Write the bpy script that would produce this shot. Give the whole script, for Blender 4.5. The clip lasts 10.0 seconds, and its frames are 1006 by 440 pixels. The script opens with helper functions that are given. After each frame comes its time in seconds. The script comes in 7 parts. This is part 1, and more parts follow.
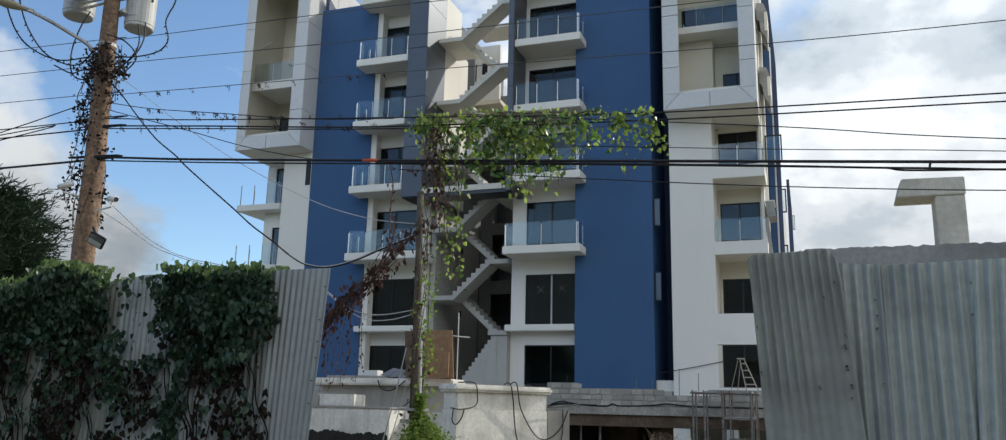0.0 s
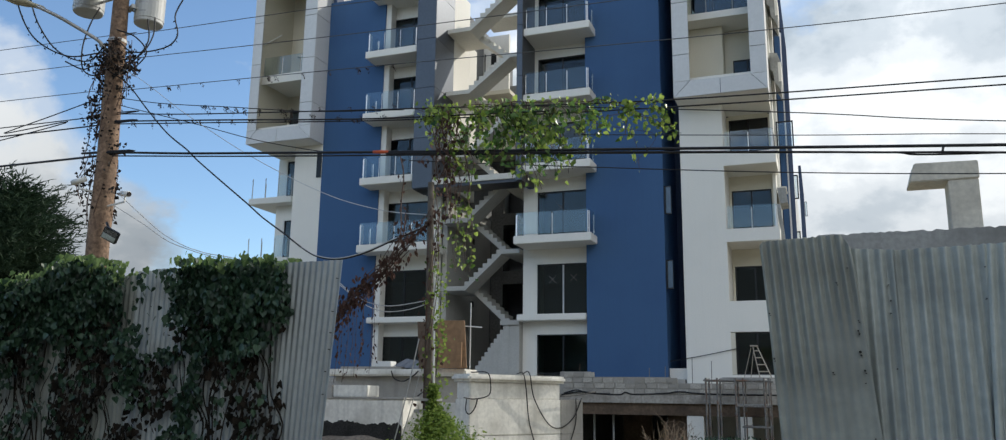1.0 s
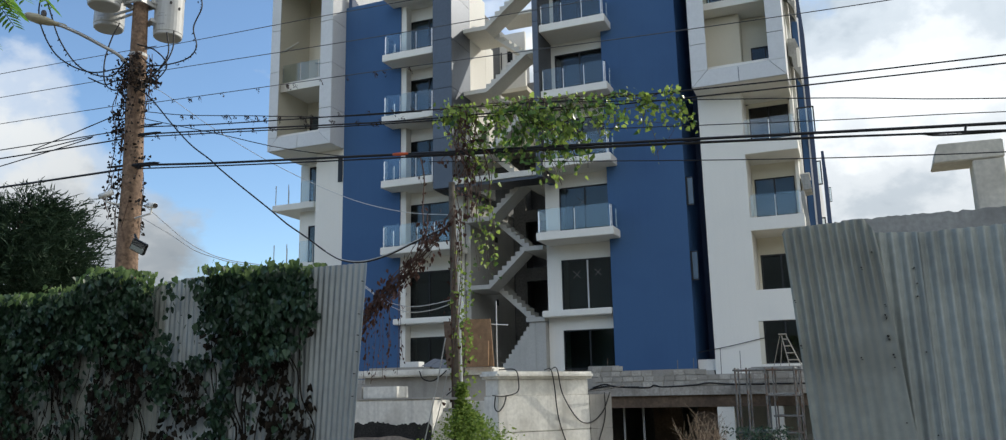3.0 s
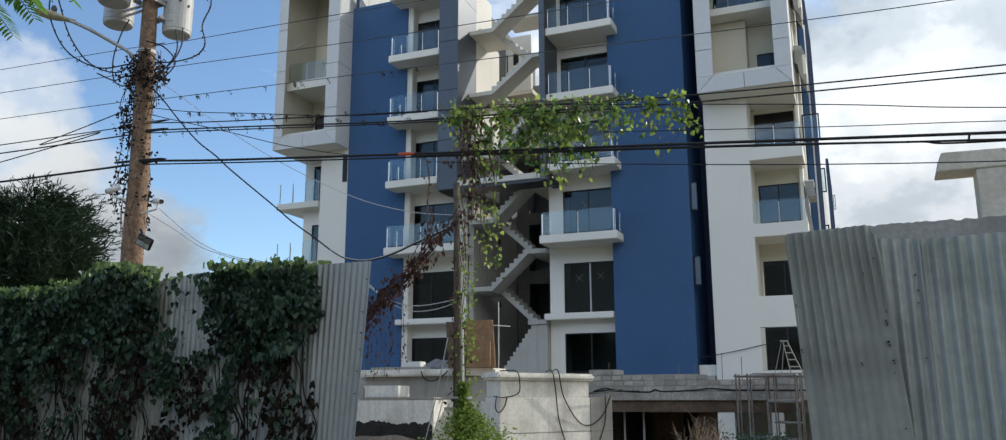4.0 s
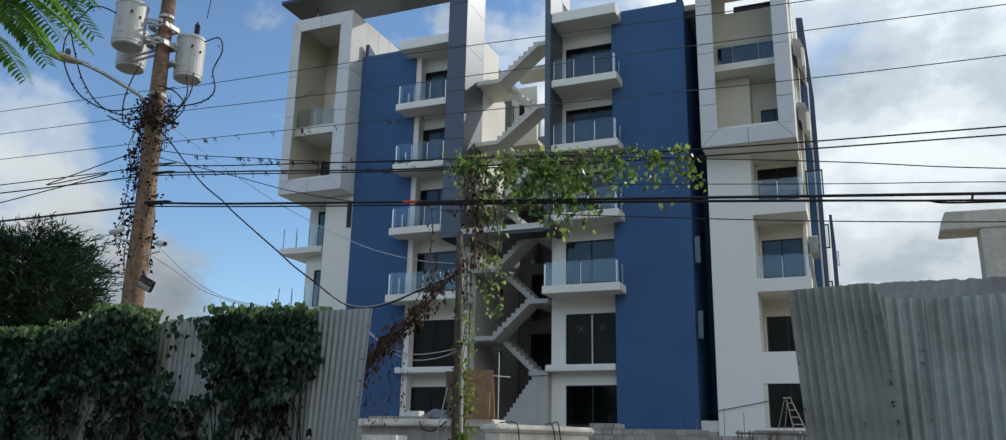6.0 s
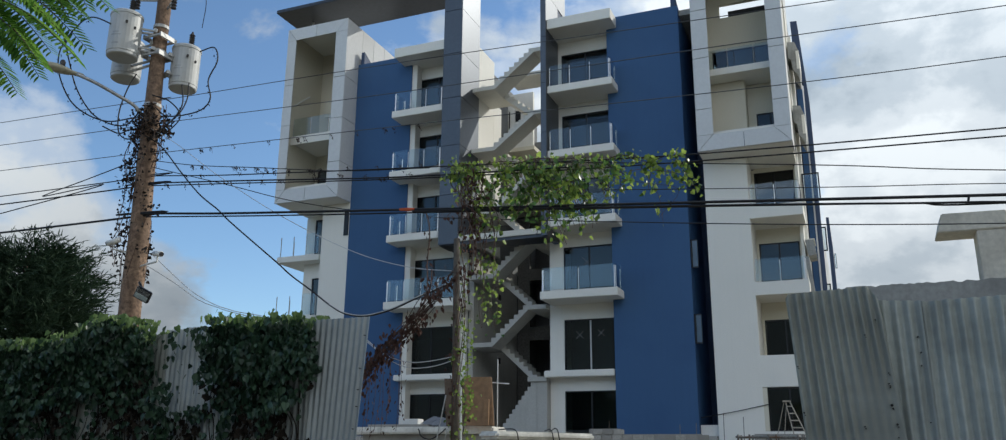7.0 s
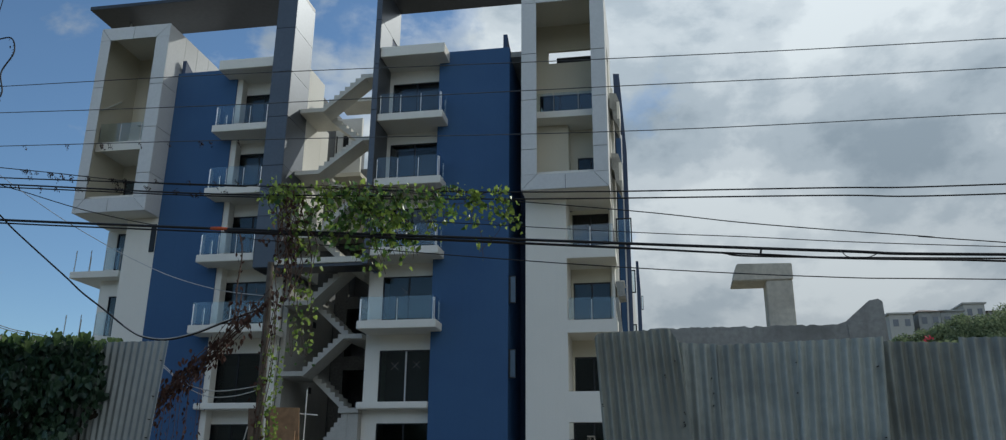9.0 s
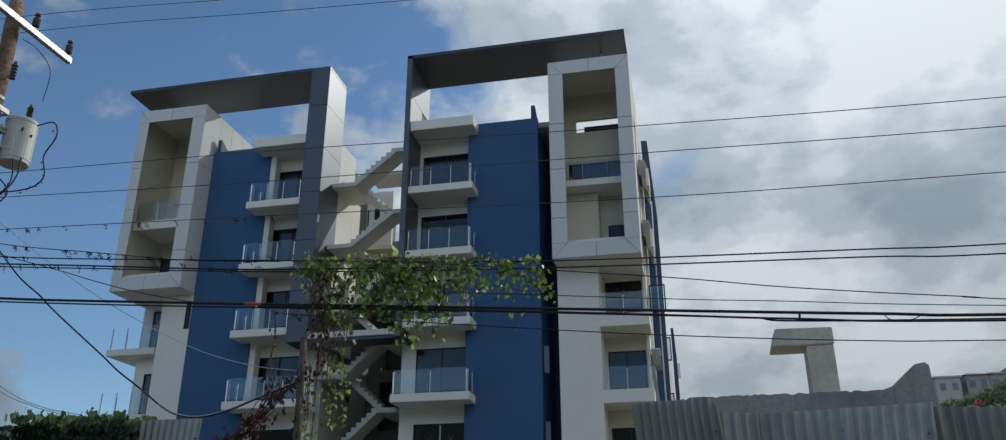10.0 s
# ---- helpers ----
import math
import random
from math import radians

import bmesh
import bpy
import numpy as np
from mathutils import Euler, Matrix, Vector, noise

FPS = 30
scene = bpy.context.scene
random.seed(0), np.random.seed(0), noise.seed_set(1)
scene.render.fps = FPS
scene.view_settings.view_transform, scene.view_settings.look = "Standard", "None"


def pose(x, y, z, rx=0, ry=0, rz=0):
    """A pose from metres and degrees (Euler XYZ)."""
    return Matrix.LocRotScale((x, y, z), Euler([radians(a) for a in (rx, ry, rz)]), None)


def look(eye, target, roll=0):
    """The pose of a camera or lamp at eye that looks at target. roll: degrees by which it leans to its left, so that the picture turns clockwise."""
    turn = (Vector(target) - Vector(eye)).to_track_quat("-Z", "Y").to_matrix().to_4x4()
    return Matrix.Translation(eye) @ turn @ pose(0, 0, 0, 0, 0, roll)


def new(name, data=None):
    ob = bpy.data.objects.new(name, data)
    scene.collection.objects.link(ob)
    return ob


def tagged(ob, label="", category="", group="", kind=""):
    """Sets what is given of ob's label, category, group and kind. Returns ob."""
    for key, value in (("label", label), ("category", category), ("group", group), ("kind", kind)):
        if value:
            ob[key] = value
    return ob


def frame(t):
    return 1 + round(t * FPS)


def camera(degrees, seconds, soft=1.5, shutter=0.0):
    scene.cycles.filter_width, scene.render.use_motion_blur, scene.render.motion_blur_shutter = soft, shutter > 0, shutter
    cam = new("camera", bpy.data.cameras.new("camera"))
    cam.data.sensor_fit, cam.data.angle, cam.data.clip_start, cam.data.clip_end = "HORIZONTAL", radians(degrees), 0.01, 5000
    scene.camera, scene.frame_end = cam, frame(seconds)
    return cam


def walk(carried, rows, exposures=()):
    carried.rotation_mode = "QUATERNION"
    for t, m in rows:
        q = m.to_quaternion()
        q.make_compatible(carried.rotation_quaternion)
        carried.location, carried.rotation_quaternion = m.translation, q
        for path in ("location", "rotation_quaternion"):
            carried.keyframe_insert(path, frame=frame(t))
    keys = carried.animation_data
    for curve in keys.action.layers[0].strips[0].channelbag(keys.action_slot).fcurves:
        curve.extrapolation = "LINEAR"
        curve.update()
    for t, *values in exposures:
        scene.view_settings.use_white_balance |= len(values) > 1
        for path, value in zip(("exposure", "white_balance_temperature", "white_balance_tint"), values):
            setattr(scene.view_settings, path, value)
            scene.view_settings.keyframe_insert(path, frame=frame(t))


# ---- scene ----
def view(x, y, z, yaw, pitch, roll):
    """A camera pose from its eye, its turn to the left, its tilt up and its lean."""
    return pose(x, y, z, 90 + pitch, 0, yaw) @ pose(0, 0, 0, 0, 0, roll)


cam = camera(61.46, 10.0, soft=1.2)
PATH = [
    (0, view(-0.036, 0.045, 1.620, 19.84, 12.51, 1.31)),
    (0.5, view(-0.035, 0.045, 1.617, 20.22, 12.23, 0.92)),
    (1, view(-0.032, 0.040, 1.615, 20.59, 11.83, 0.74)),
    (1.5, view(-0.028, 0.047, 1.612, 20.90, 11.34, 0.48)),
    (1.8, view(-0.026, 0.041, 1.616, 21.02, 11.20, 0.10)),
    (2, view(-0.025, 0.037, 1.619, 21.15, 11.25, -0.38)),
    (2.2, view(-0.019, 0.033, 1.621, 21.31, 11.28, -0.87)),
    (2.5, view(-0.010, 0.027, 1.623, 21.74, 11.46, -1.19)),
    (2.7, view(-0.008, 0.018, 1.616, 22.02, 11.62, -1.31)),
    (3.8, view(0.001, -0.033, 1.580, 22.36, 11.66, -0.35)),
    (4, view(0.003, -0.042, 1.573, 22.37, 11.86, -0.14)),
    (4.5, view(0.018, -0.040, 1.573, 22.48, 13.01, 0.45)),
    (5, view(0.021, -0.046, 1.577, 22.57, 14.09, 0.74)),
    (5.5, view(0.005, -0.050, 1.574, 22.62, 14.73, 1.04)),
    (5.7, view(0.006, -0.048, 1.577, 22.62, 14.93, 1.15)),
    (6.8, view(0.010, -0.038, 1.591, 22.51, 15.48, 0.69)),
    (7, view(0.011, -0.036, 1.594, 22.45, 15.58, 0.49)),
    (7.5, view(0.013, -0.030, 1.596, 22.25, 16.85, 0.13)),
    (7.8, view(0.011, -0.013, 1.601, 21.32, 17.53, 0.07)),
    (8, view(0.010, -0.002, 1.605, 18.92, 17.68, 0.13)),
    (8.2, view(0.012, 0.007, 1.607, 15.55, 17.80, 0.07)),
    (8.3, view(0.012, 0.012, 1.607, 13.50, 17.85, 0.01)),
    (8.5, view(0.014, 0.021, 1.609, 11.39, 17.89, 0.16)),
    (8.7, view(0.013, 0.027, 1.611, 10.55, 17.83, 0.29)),
    (9, view(0.012, 0.036, 1.615, 10.05, 17.76, 0.46)),
    (9.2, view(0.011, 0.040, 1.619, 9.97, 17.89, 0.37)),
    (9.5, view(0.009, 0.047, 1.624, 10.00, 19.48, -0.03)),
    (9.8, view(0.004, 0.055, 1.624, 10.96, 21.15, -0.33)),
    (10, view(0.000, 0.060, 1.624, 12.29, 22.45, -0.09)),
]
walk(cam, PATH, exposures=[(0, 0.28, 6450, 8), (1.0, 0.30, 6450, 8), (1.6, 0.36, 6450, 8), (2.5, 0.36, 6450, 8), (4.5, 0.28, 6400, 8), (5.5, 0.11, 6300, 7), (7.5, 0.00, 6200, 6), (8.0, -0.24, 6150, 5), (8.5, -0.46, 6100, 4), (9, -0.46, 6100, 4), (9.5, -0.42, 6100, 4), (10, -0.46, 6100, 5)])

# ---- sky, sun ----
SUN_AZ, SUN_EL = 50.0, 31.0      # degrees from +x towards +y, and above the horizon
world = bpy.data.worlds.new("sky")
scene.world = world
world.use_nodes = True
wn, wl = world.node_tree.nodes, world.node_tree.links
wn.clear()
w_out = wn.new("ShaderNodeOutputWorld")
w_bg = wn.new("ShaderNodeBackground")
w_sky = wn.new("ShaderNodeTexSky")
w_sky.sky_type = "NISHITA"
w_sky.sun_disc = False
w_sky.sun_elevation = radians(SUN_EL)
w_sky.sun_rotation = radians(90 - SUN_AZ)
w_sky.air_density, w_sky.dust_density, w_sky.ozone_density = 1.0, 0.15, 3.0
w_co = wn.new("ShaderNodeTexCoord")
w_map = wn.new("ShaderNodeMapping")
w_map.inputs["Scale"].default_value = (1.0, 1.0, 1.6)
w_map.inputs["Location"].default_value = (0.35, 0.1, 0.2)
wl.new(w_co.outputs["Generated"], w_map.inputs["Vector"])


def w_noise(scale, detail, rough, dist=0.0):
    n = wn.new("ShaderNodeTexNoise")
    n.inputs["Scale"].default_value = scale
    n.inputs["Detail"].default_value = detail
    n.inputs["Roughness"].default_value = rough
    n.inputs["Distortion"].default_value = dist
    wl.new(w_map.outputs[0], n.inputs["Vector"])
    return n.outputs["Fac"]


def w_math(op, a, b):
    n = wn.new("ShaderNodeMath")
    n.operation = op
    for i, v in enumerate((a, b)):
        if isinstance(v, (int, float)):
            n.inputs[i].default_value = v
        else:
            wl.new(v, n.inputs[i])
    return n.outputs[0]


def w_ramp(fac, stops):
    n = wn.new("ShaderNodeValToRGB")
    n.color_ramp.interpolation = "EASE"
    el = n.color_ramp.elements
    while len(el) < len(stops):
        el.new(0.5)
    for e, (p, c) in zip(el, stops):
        e.position, e.color = p, (*c, 1)
    wl.new(fac, n.inputs["Fac"])
    return n.outputs["Color"]


w_dot = wn.new("ShaderNodeVectorMath")       # the cloud bank thickens towards the sun's side
w_dot.operation = "DOT_PRODUCT"
w_dot.inputs[1].default_value = (0.75, 0.08, -0.30)
wl.new(w_co.outputs["Generated"], w_dot.inputs[0])
w_cover = w_math("ADD", w_noise(2.3, 9.0, 0.56, 0.15), w_math("ADD", w_math("MULTIPLY", w_dot.outputs["Value"], 0.78), 0.12))
w_heap = wn.new("ShaderNodeVectorMath")         # a low heap of cumulus down the street
w_heap.operation = "DOT_PRODUCT"
w_heap.inputs[1].default_value = (-0.79, 0.57, 0.20)
wl.new(w_co.outputs["Generated"], w_heap.inputs[0])
w_near = wn.new("ShaderNodeMapRange")
w_near.inputs["From Min"].default_value, w_near.inputs["From Max"].default_value = 0.962, 0.996
wl.new(w_heap.outputs["Value"], w_near.inputs["Value"])
w_cover = w_math("ADD", w_cover, w_math("MULTIPLY", w_near.outputs["Result"], 0.50))
w_veil = wn.new("ShaderNodeVectorMath")         # thin broken cloud high over the roofs
w_veil.operation = "DOT_PRODUCT"
w_veil.inputs[1].default_value = (-0.27, 0.80, 0.54)
wl.new(w_co.outputs["Generated"], w_veil.inputs[0])
w_thin = wn.new("ShaderNodeMapRange")
w_thin.inputs["From Min"].default_value, w_thin.inputs["From Max"].default_value = 0.95, 0.995
wl.new(w_veil.outputs["Value"], w_thin.inputs["Value"])
w_cover = w_math("ADD", w_cover, w_math("MULTIPLY", w_thin.outputs["Result"], 0.10))
w_mask = w_ramp(w_cover, [(0.465, (0.02, 0.02, 0.02)), (0.525, (0.55, 0.55, 0.55)), (0.58, (1, 1, 1))])
w_shade = w_ramp(w_noise(3.3, 9.0, 0.57, 0.1), [(0.33, (3.1, 3.6, 4.15)), (0.43, (4.6, 5.05, 5.55)), (0.50, (6.2, 6.5, 6.85)), (0.56, (7.6, 7.8, 8.0))])
w_puffs = w_ramp(w_noise(5.0, 9.0, 0.58, 0.2), [(0.565, (0, 0, 0)), (0.70, (0.8, 0.8, 0.8))])      # small stray clouds in the blue
w_mask = w_math("MAXIMUM", w_mask, w_puffs)
w_mix = wn.new("ShaderNodeMix")
w_mix.data_type = "RGBA"
wl.new(w_mask, w_mix.inputs["Factor"])
w_hue = wn.new("ShaderNodeHueSaturation")
w_hue.inputs["Saturation"].default_value, w_hue.inputs["Value"].default_value = 1.03, 1.14
wl.new(w_sky.outputs[0], w_hue.inputs["Color"])
wl.new(w_hue.outputs[0], w_mix.inputs["A"])
w_front = wn.new("ShaderNodeVectorMath")        # side-lit clouds are dimmer than near the sun; unseen ones opposite boosted as fill light
w_front.operation = "DOT_PRODUCT"
w_front.inputs[1].default_value = (-math.cos(radians(SUN_AZ)), -math.sin(radians(SUN_AZ)), 0.0)
wl.new(w_co.outputs["Generated"], w_front.inputs[0])
w_gain = wn.new("ShaderNodeMapRange")
w_gain.inputs["From Min"].default_value, w_gain.inputs["From Max"].default_value = -1.0, 1.0
wl.new(w_front.outputs["Value"], w_gain.inputs["Value"])
w_lit = wn.new("ShaderNodeVectorMath")
w_lit.operation = "SCALE"
wl.new(w_shade, w_lit.inputs[0])
w_glow = w_ramp(w_gain.outputs["Result"], [(0.0, (0.98, 0.98, 0.98)), (0.14, (0.96, 0.96, 0.96)), (0.42, (0.62, 0.62, 0.62)), (0.6, (0.82, 0.82, 0.82)), (0.85, (3.4, 3.2, 3.0))])
w_sep = wn.new("ShaderNodeSeparateXYZ")
wl.new(w_co.outputs["Generated"], w_sep.inputs[0])
w_high = wn.new("ShaderNodeMapRange")           # clouds low over the horizon are duller than the thin high ones
w_high.inputs["From Min"].default_value, w_high.inputs["From Max"].default_value = 0.12, 0.60
w_high.inputs["To Min"].default_value, w_high.inputs["To Max"].default_value = 0.72, 1.26
wl.new(w_sep.outputs["Z"], w_high.inputs["Value"])
wl.new(w_math("MULTIPLY", w_glow, w_high.outputs["Result"]), w_lit.inputs["Scale"])
wl.new(w_lit.outputs[0], w_mix.inputs["B"])
wl.new(w_mix.outputs["Result"], w_bg.inputs["Color"])
w_bg.inputs["Strength"].default_value = 0.13
wl.new(w_bg.outputs[0], w_out.inputs["Surface"])

sun = new("sun", bpy.data.lights.new("sun", "SUN"))
sun.data.energy, sun.data.angle, sun.data.color = 2.6, radians(0.6), (1.0, 0.93, 0.83)
sun_way = Vector((math.cos(radians(SUN_EL)) * math.cos(radians(SUN_AZ)), math.cos(radians(SUN_EL)) * math.sin(radians(SUN_AZ)), math.sin(radians(SUN_EL))))
sun.matrix_world = look(sun_way * 60, (0, 0, 0))


# ---- materials ----
def material(name, base, rough=0.7, metal=0.0, vary=0.12, grain=40.0, stain=1.2, bump=0.15, tint=None, streak=0.0, per_piece=0.0, spec=0.4):
    """A procedural surface: base colour, fine grain, broad stains, optional vertical streaks and a fine relief."""
    m = bpy.data.materials.new(name)
    m.use_nodes = True
    n, l = m.node_tree.nodes, m.node_tree.links
    b = n["Principled BSDF"]
    co = n.new("ShaderNodeTexCoord")

    if per_piece:
        info = n.new("ShaderNodeObjectInfo")
        shift = n.new("ShaderNodeVectorMath")
        shift.operation = "SCALE"
        shift.inputs[0].default_value = (17.0, 9.0, 23.0)
        l.new(info.outputs["Random"], shift.inputs["Scale"])

    def tex(scale, detail, stretch=(1, 1, 1)):
        mp = n.new("ShaderNodeMapping")
        mp.inputs["Scale"].default_value = stretch
        l.new(co.outputs["Object"], mp.inputs["Vector"])
        if per_piece:
            l.new(shift.outputs[0], mp.inputs["Location"])
        t = n.new("ShaderNodeTexNoise")
        t.inputs["Scale"].default_value, t.inputs["Detail"].default_value = scale, detail
        l.new(mp.outputs[0], t.inputs["Vector"])
        return t.outputs["Fac"]

    def mixed(fac, a, c, kind="MIX"):
        x = n.new("ShaderNodeMix")
        x.data_type, x.blend_type = "RGBA", kind
        for key, v in (("Factor", fac), ("A", a), ("B", c)):
            if isinstance(v, (int, float)):
                x.inputs[key].default_value = v
            elif isinstance(v, tuple):
                x.inputs[key].default_value = (*v, 1)
            else:
                l.new(v, x.inputs[key])
        return x.outputs["Result"]

    def spread(fac, low, high):
        r = n.new("ShaderNodeMapRange")
        r.inputs["From Min"].default_value, r.inputs["From Max"].default_value = low, high
        l.new(fac, r.inputs["Value"])
        return r.outputs["Result"]

    dark = tuple(c * (1 - 1.6 * vary) for c in base)
    light = tuple(min(1, c * (1 + vary)) for c in base)
    fine = tex(grain, 6)
    col = mixed(spread(fine, 0.3, 0.7), dark, light)
    broad = tex(stain, 5)
    other = tint or tuple(c * (1 - 2.2 * vary) for c in base)
    col = mixed(spread(broad, 0.48, 0.78), col, other)
    if streak:
        s = n.new("ShaderNodeMath")
        s.operation = "MULTIPLY"
        s.inputs[1].default_value = streak
        l.new(spread(tex(3.0, 5, (2.5, 2.5, 0.12)), 0.5, 0.75), s.inputs[0])
        col = mixed(s.outputs[0], col, tuple(c * 0.45 for c in base))
    if per_piece:
        col = mixed(spread(info.outputs["Random"], 0, 1 / per_piece), col, tuple(c * 0.55 for c in base))
    l.new(col, b.inputs["Base Color"])
    b.inputs["Roughness"].default_value, b.inputs["Metallic"].default_value = rough, metal
    b.inputs["Specular IOR Level"].default_value = spec
    if bump:
        bp = n.new("ShaderNodeBump")
        bp.inputs["Strength"].default_value, bp.inputs["Distance"].default_value = bump, 0.02
        l.new(fine, bp.inputs["Height"])
        l.new(bp.outputs[0], b.inputs["Normal"])
    return m


def leafy(name, base, other, rough=0.5, through_light=0.35, gloss=0.22):
    """Foliage: each leaf has its own shade, and some light passes through it."""
    m = bpy.data.materials.new(name)
    m.use_nodes = True
    n, l = m.node_tree.nodes, m.node_tree.links
    b, out = n["Principled BSDF"], n["Material Output"]
    geo = n.new("ShaderNodeNewGeometry")
    mix = n.new("ShaderNodeMix")
    mix.data_type = "RGBA"
    mix.inputs["A"].default_value, mix.inputs["B"].default_value = (*base, 1), (*other, 1)
    l.new(geo.outputs["Random Per Island"], mix.inputs["Factor"])
    l.new(mix.outputs["Result"], b.inputs["Base Color"])
    b.inputs["Roughness"].default_value = rough
    b.inputs["Specular IOR Level"].default_value = gloss
    tr = n.new("ShaderNodeBsdfTranslucent")
    l.new(mix.outputs["Result"], tr.inputs["Color"])
    sh = n.new("ShaderNodeMixShader")
    sh.inputs[0].default_value = through_light
    l.new(b.outputs[0], sh.inputs[1])
    l.new(tr.outputs[0], sh.inputs[2])
    l.new(sh.outputs[0], out.inputs["Surface"])
    return m


def glassy(name, colour, rough=0.0, ior=1.45):
    m = bpy.data.materials.new(name)
    m.use_nodes = True
    b = m.node_tree.nodes["Principled BSDF"]
    b.inputs["Base Color"].default_value = (*colour, 1)
    b.inputs["Roughness"].default_value, b.inputs["IOR"].default_value = rough, ior
    b.inputs["Transmission Weight"].default_value = 1.0
    return m


WHITE = material("white_render", (0.78, 0.76, 0.705), 0.8, vary=0.03, grain=25, stain=0.5, bump=0.05, tint=(0.73, 0.72, 0.67), streak=0.035)
CREAM = material("cream_render", (0.66, 0.62, 0.51), 0.85, vary=0.04, grain=20, stain=0.6, bump=0.06)
BLUE = material("blue_render", (0.042, 0.105, 0.230), 0.7, vary=0.05, grain=30, stain=0.35, bump=0.06, tint=(0.033, 0.087, 0.205), streak=0.07)
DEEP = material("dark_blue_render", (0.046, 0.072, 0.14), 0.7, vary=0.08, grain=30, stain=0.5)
PANEL = material("white_aluminium_panel", (0.64, 0.65, 0.66), 0.8, 0.0, spec=0.15, vary=0.03, grain=8, stain=0.4, bump=0.02, per_piece=0.12)
SLATE = material("slate_grey_panel", (0.118, 0.132, 0.155), 0.385, 0.40, vary=0.06, grain=8, stain=0.4, bump=0.02, per_piece=0.25)
SOFFIT = material("charcoal_soffit_panel", (0.06, 0.064, 0.073), 0.35, 0.2, vary=0.10, grain=5, stain=0.5, bump=0.02)
STAIRC = material("pale_concrete", (0.66, 0.64, 0.58), 0.9, vary=0.06, grain=18, stain=0.9, bump=0.15, streak=0.10)
# darker copy of the stair concrete, for the stairwell's shade
LOWSTAIR = material("shade_haze_concrete", (0.44, 0.43, 0.40), 0.92, vary=0.06, grain=18, stain=0.9, bump=0.15, streak=0.15)
CONCRETE = material("bare_concrete", (0.38, 0.365, 0.335), 0.92, vary=0.05, grain=22, stain=1.1, bump=0.08, tint=(0.27, 0.26, 0.24), streak=0.3)
OLDWALL = material("weathered_white_wall", (0.78, 0.76, 0.70), 0.9, vary=0.08, grain=16, stain=1.6, bump=0.14, tint=(0.47, 0.45, 0.40), streak=0.5)
MOULD = material("black_mould", (0.035, 0.034, 0.032), 0.95, vary=0.3, grain=30, stain=3.0, bump=0.4)
BLOCK = material("concrete_block", (0.50, 0.47, 0.42), 0.95, vary=0.2, grain=28, stain=3.0, bump=0.35, per_piece=0.9)
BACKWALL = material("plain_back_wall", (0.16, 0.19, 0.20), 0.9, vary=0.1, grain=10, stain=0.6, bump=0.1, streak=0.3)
MORTAR = material("mortar", (0.33, 0.315, 0.29), 0.95, vary=0.15, grain=50, stain=2, bump=0.3)
ZINC = material("galvanised_sheet", (0.40, 0.43, 0.43), 0.42, 0.45, vary=0.06, grain=9, stain=0.9, bump=0.03, tint=(0.24, 0.25, 0.235), streak=0.35, per_piece=0.3)
TAPE = material("grey_tape", (0.16, 0.16, 0.165), 0.7, vary=0.1)
OLDZINC = material("tarnished_sheet", (0.37, 0.385, 0.34), 0.62, 0.08, vary=0.09, grain=12, stain=1.6, bump=0.05, tint=(0.19, 0.19, 0.16), streak=0.7, per_piece=0.75)
MIDZINC = material("dulled_sheet", (0.42, 0.445, 0.41), 0.62, 0.06, vary=0.08, grain=12, stain=1.6, bump=0.05, tint=(0.21, 0.225, 0.21), streak=0.5, per_piece=0.3)
PALEZINC = material("newer_sheet", (0.45, 0.48, 0.445), 0.6, 0.08, vary=0.07, grain=12, stain=1.4, bump=0.04, tint=(0.22, 0.245, 0.23), streak=0.4)
WOODPOLE = material("weathered_pole_wood", (0.25, 0.165, 0.11), 0.85, vary=0.35, grain=22, stain=5.0, bump=0.5, tint=(0.11, 0.07, 0.05), streak=0.7)
GREYWOOD = material("grey_post_wood", (0.13, 0.11, 0.09), 0.9, vary=0.2, grain=14, stain=2.2, bump=0.3, tint=(0.08, 0.065, 0.05), streak=0.5)
FORMWORK = material("stained_formwork", (0.13, 0.092, 0.064), 0.9, vary=0.2, grain=10, stain=1.2, bump=0.15, tint=(0.06, 0.042, 0.032), streak=0.4)
PLY = material("plywood", (0.28, 0.165, 0.085), 0.8, vary=0.15, grain=10, stain=1.2, bump=0.1, tint=(0.22, 0.12, 0.06), streak=0.4)
CANGREY = material("transformer_grey_paint", (0.50, 0.51, 0.505), 0.45, vary=0.04, grain=12, stain=2.5, bump=0.03, tint=(0.48, 0.47, 0.43), streak=0.25)
LAMPTAN = material("yellowed_lamp_housing", (0.43, 0.40, 0.29), 0.6, vary=0.12, grain=14, stain=4, bump=0.03, tint=(0.24, 0.20, 0.12))
STEEL = material("galvanised_steel", (0.42, 0.42, 0.41), 0.45, 0.6, vary=0.12, grain=25, stain=3)
RUSTY = material("rusty_scaffold_steel", (0.20, 0.195, 0.185), 0.7, 0.3, vary=0.25, grain=20, stain=4, tint=(0.16, 0.07, 0.03))
DUSTYAL = material("dusty_aluminium", (0.36, 0.33, 0.28), 0.65, 0.15, vary=0.08, grain=20, stain=3, bump=0.0)
CHROME = material("brushed_steel", (0.72, 0.72, 0.72), 0.3, 0.9, vary=0.04, grain=30, stain=3, bump=0.0)
BLACKAL = material("black_aluminium", (0.018, 0.019, 0.022), 0.4, 0.3, vary=0.1, grain=20, stain=2, bump=0.0)
RUBBER = material("black_cable_sheath", (0.014, 0.014, 0.016), 0.55, vary=0.2, grain=12, stain=1, bump=0.0)
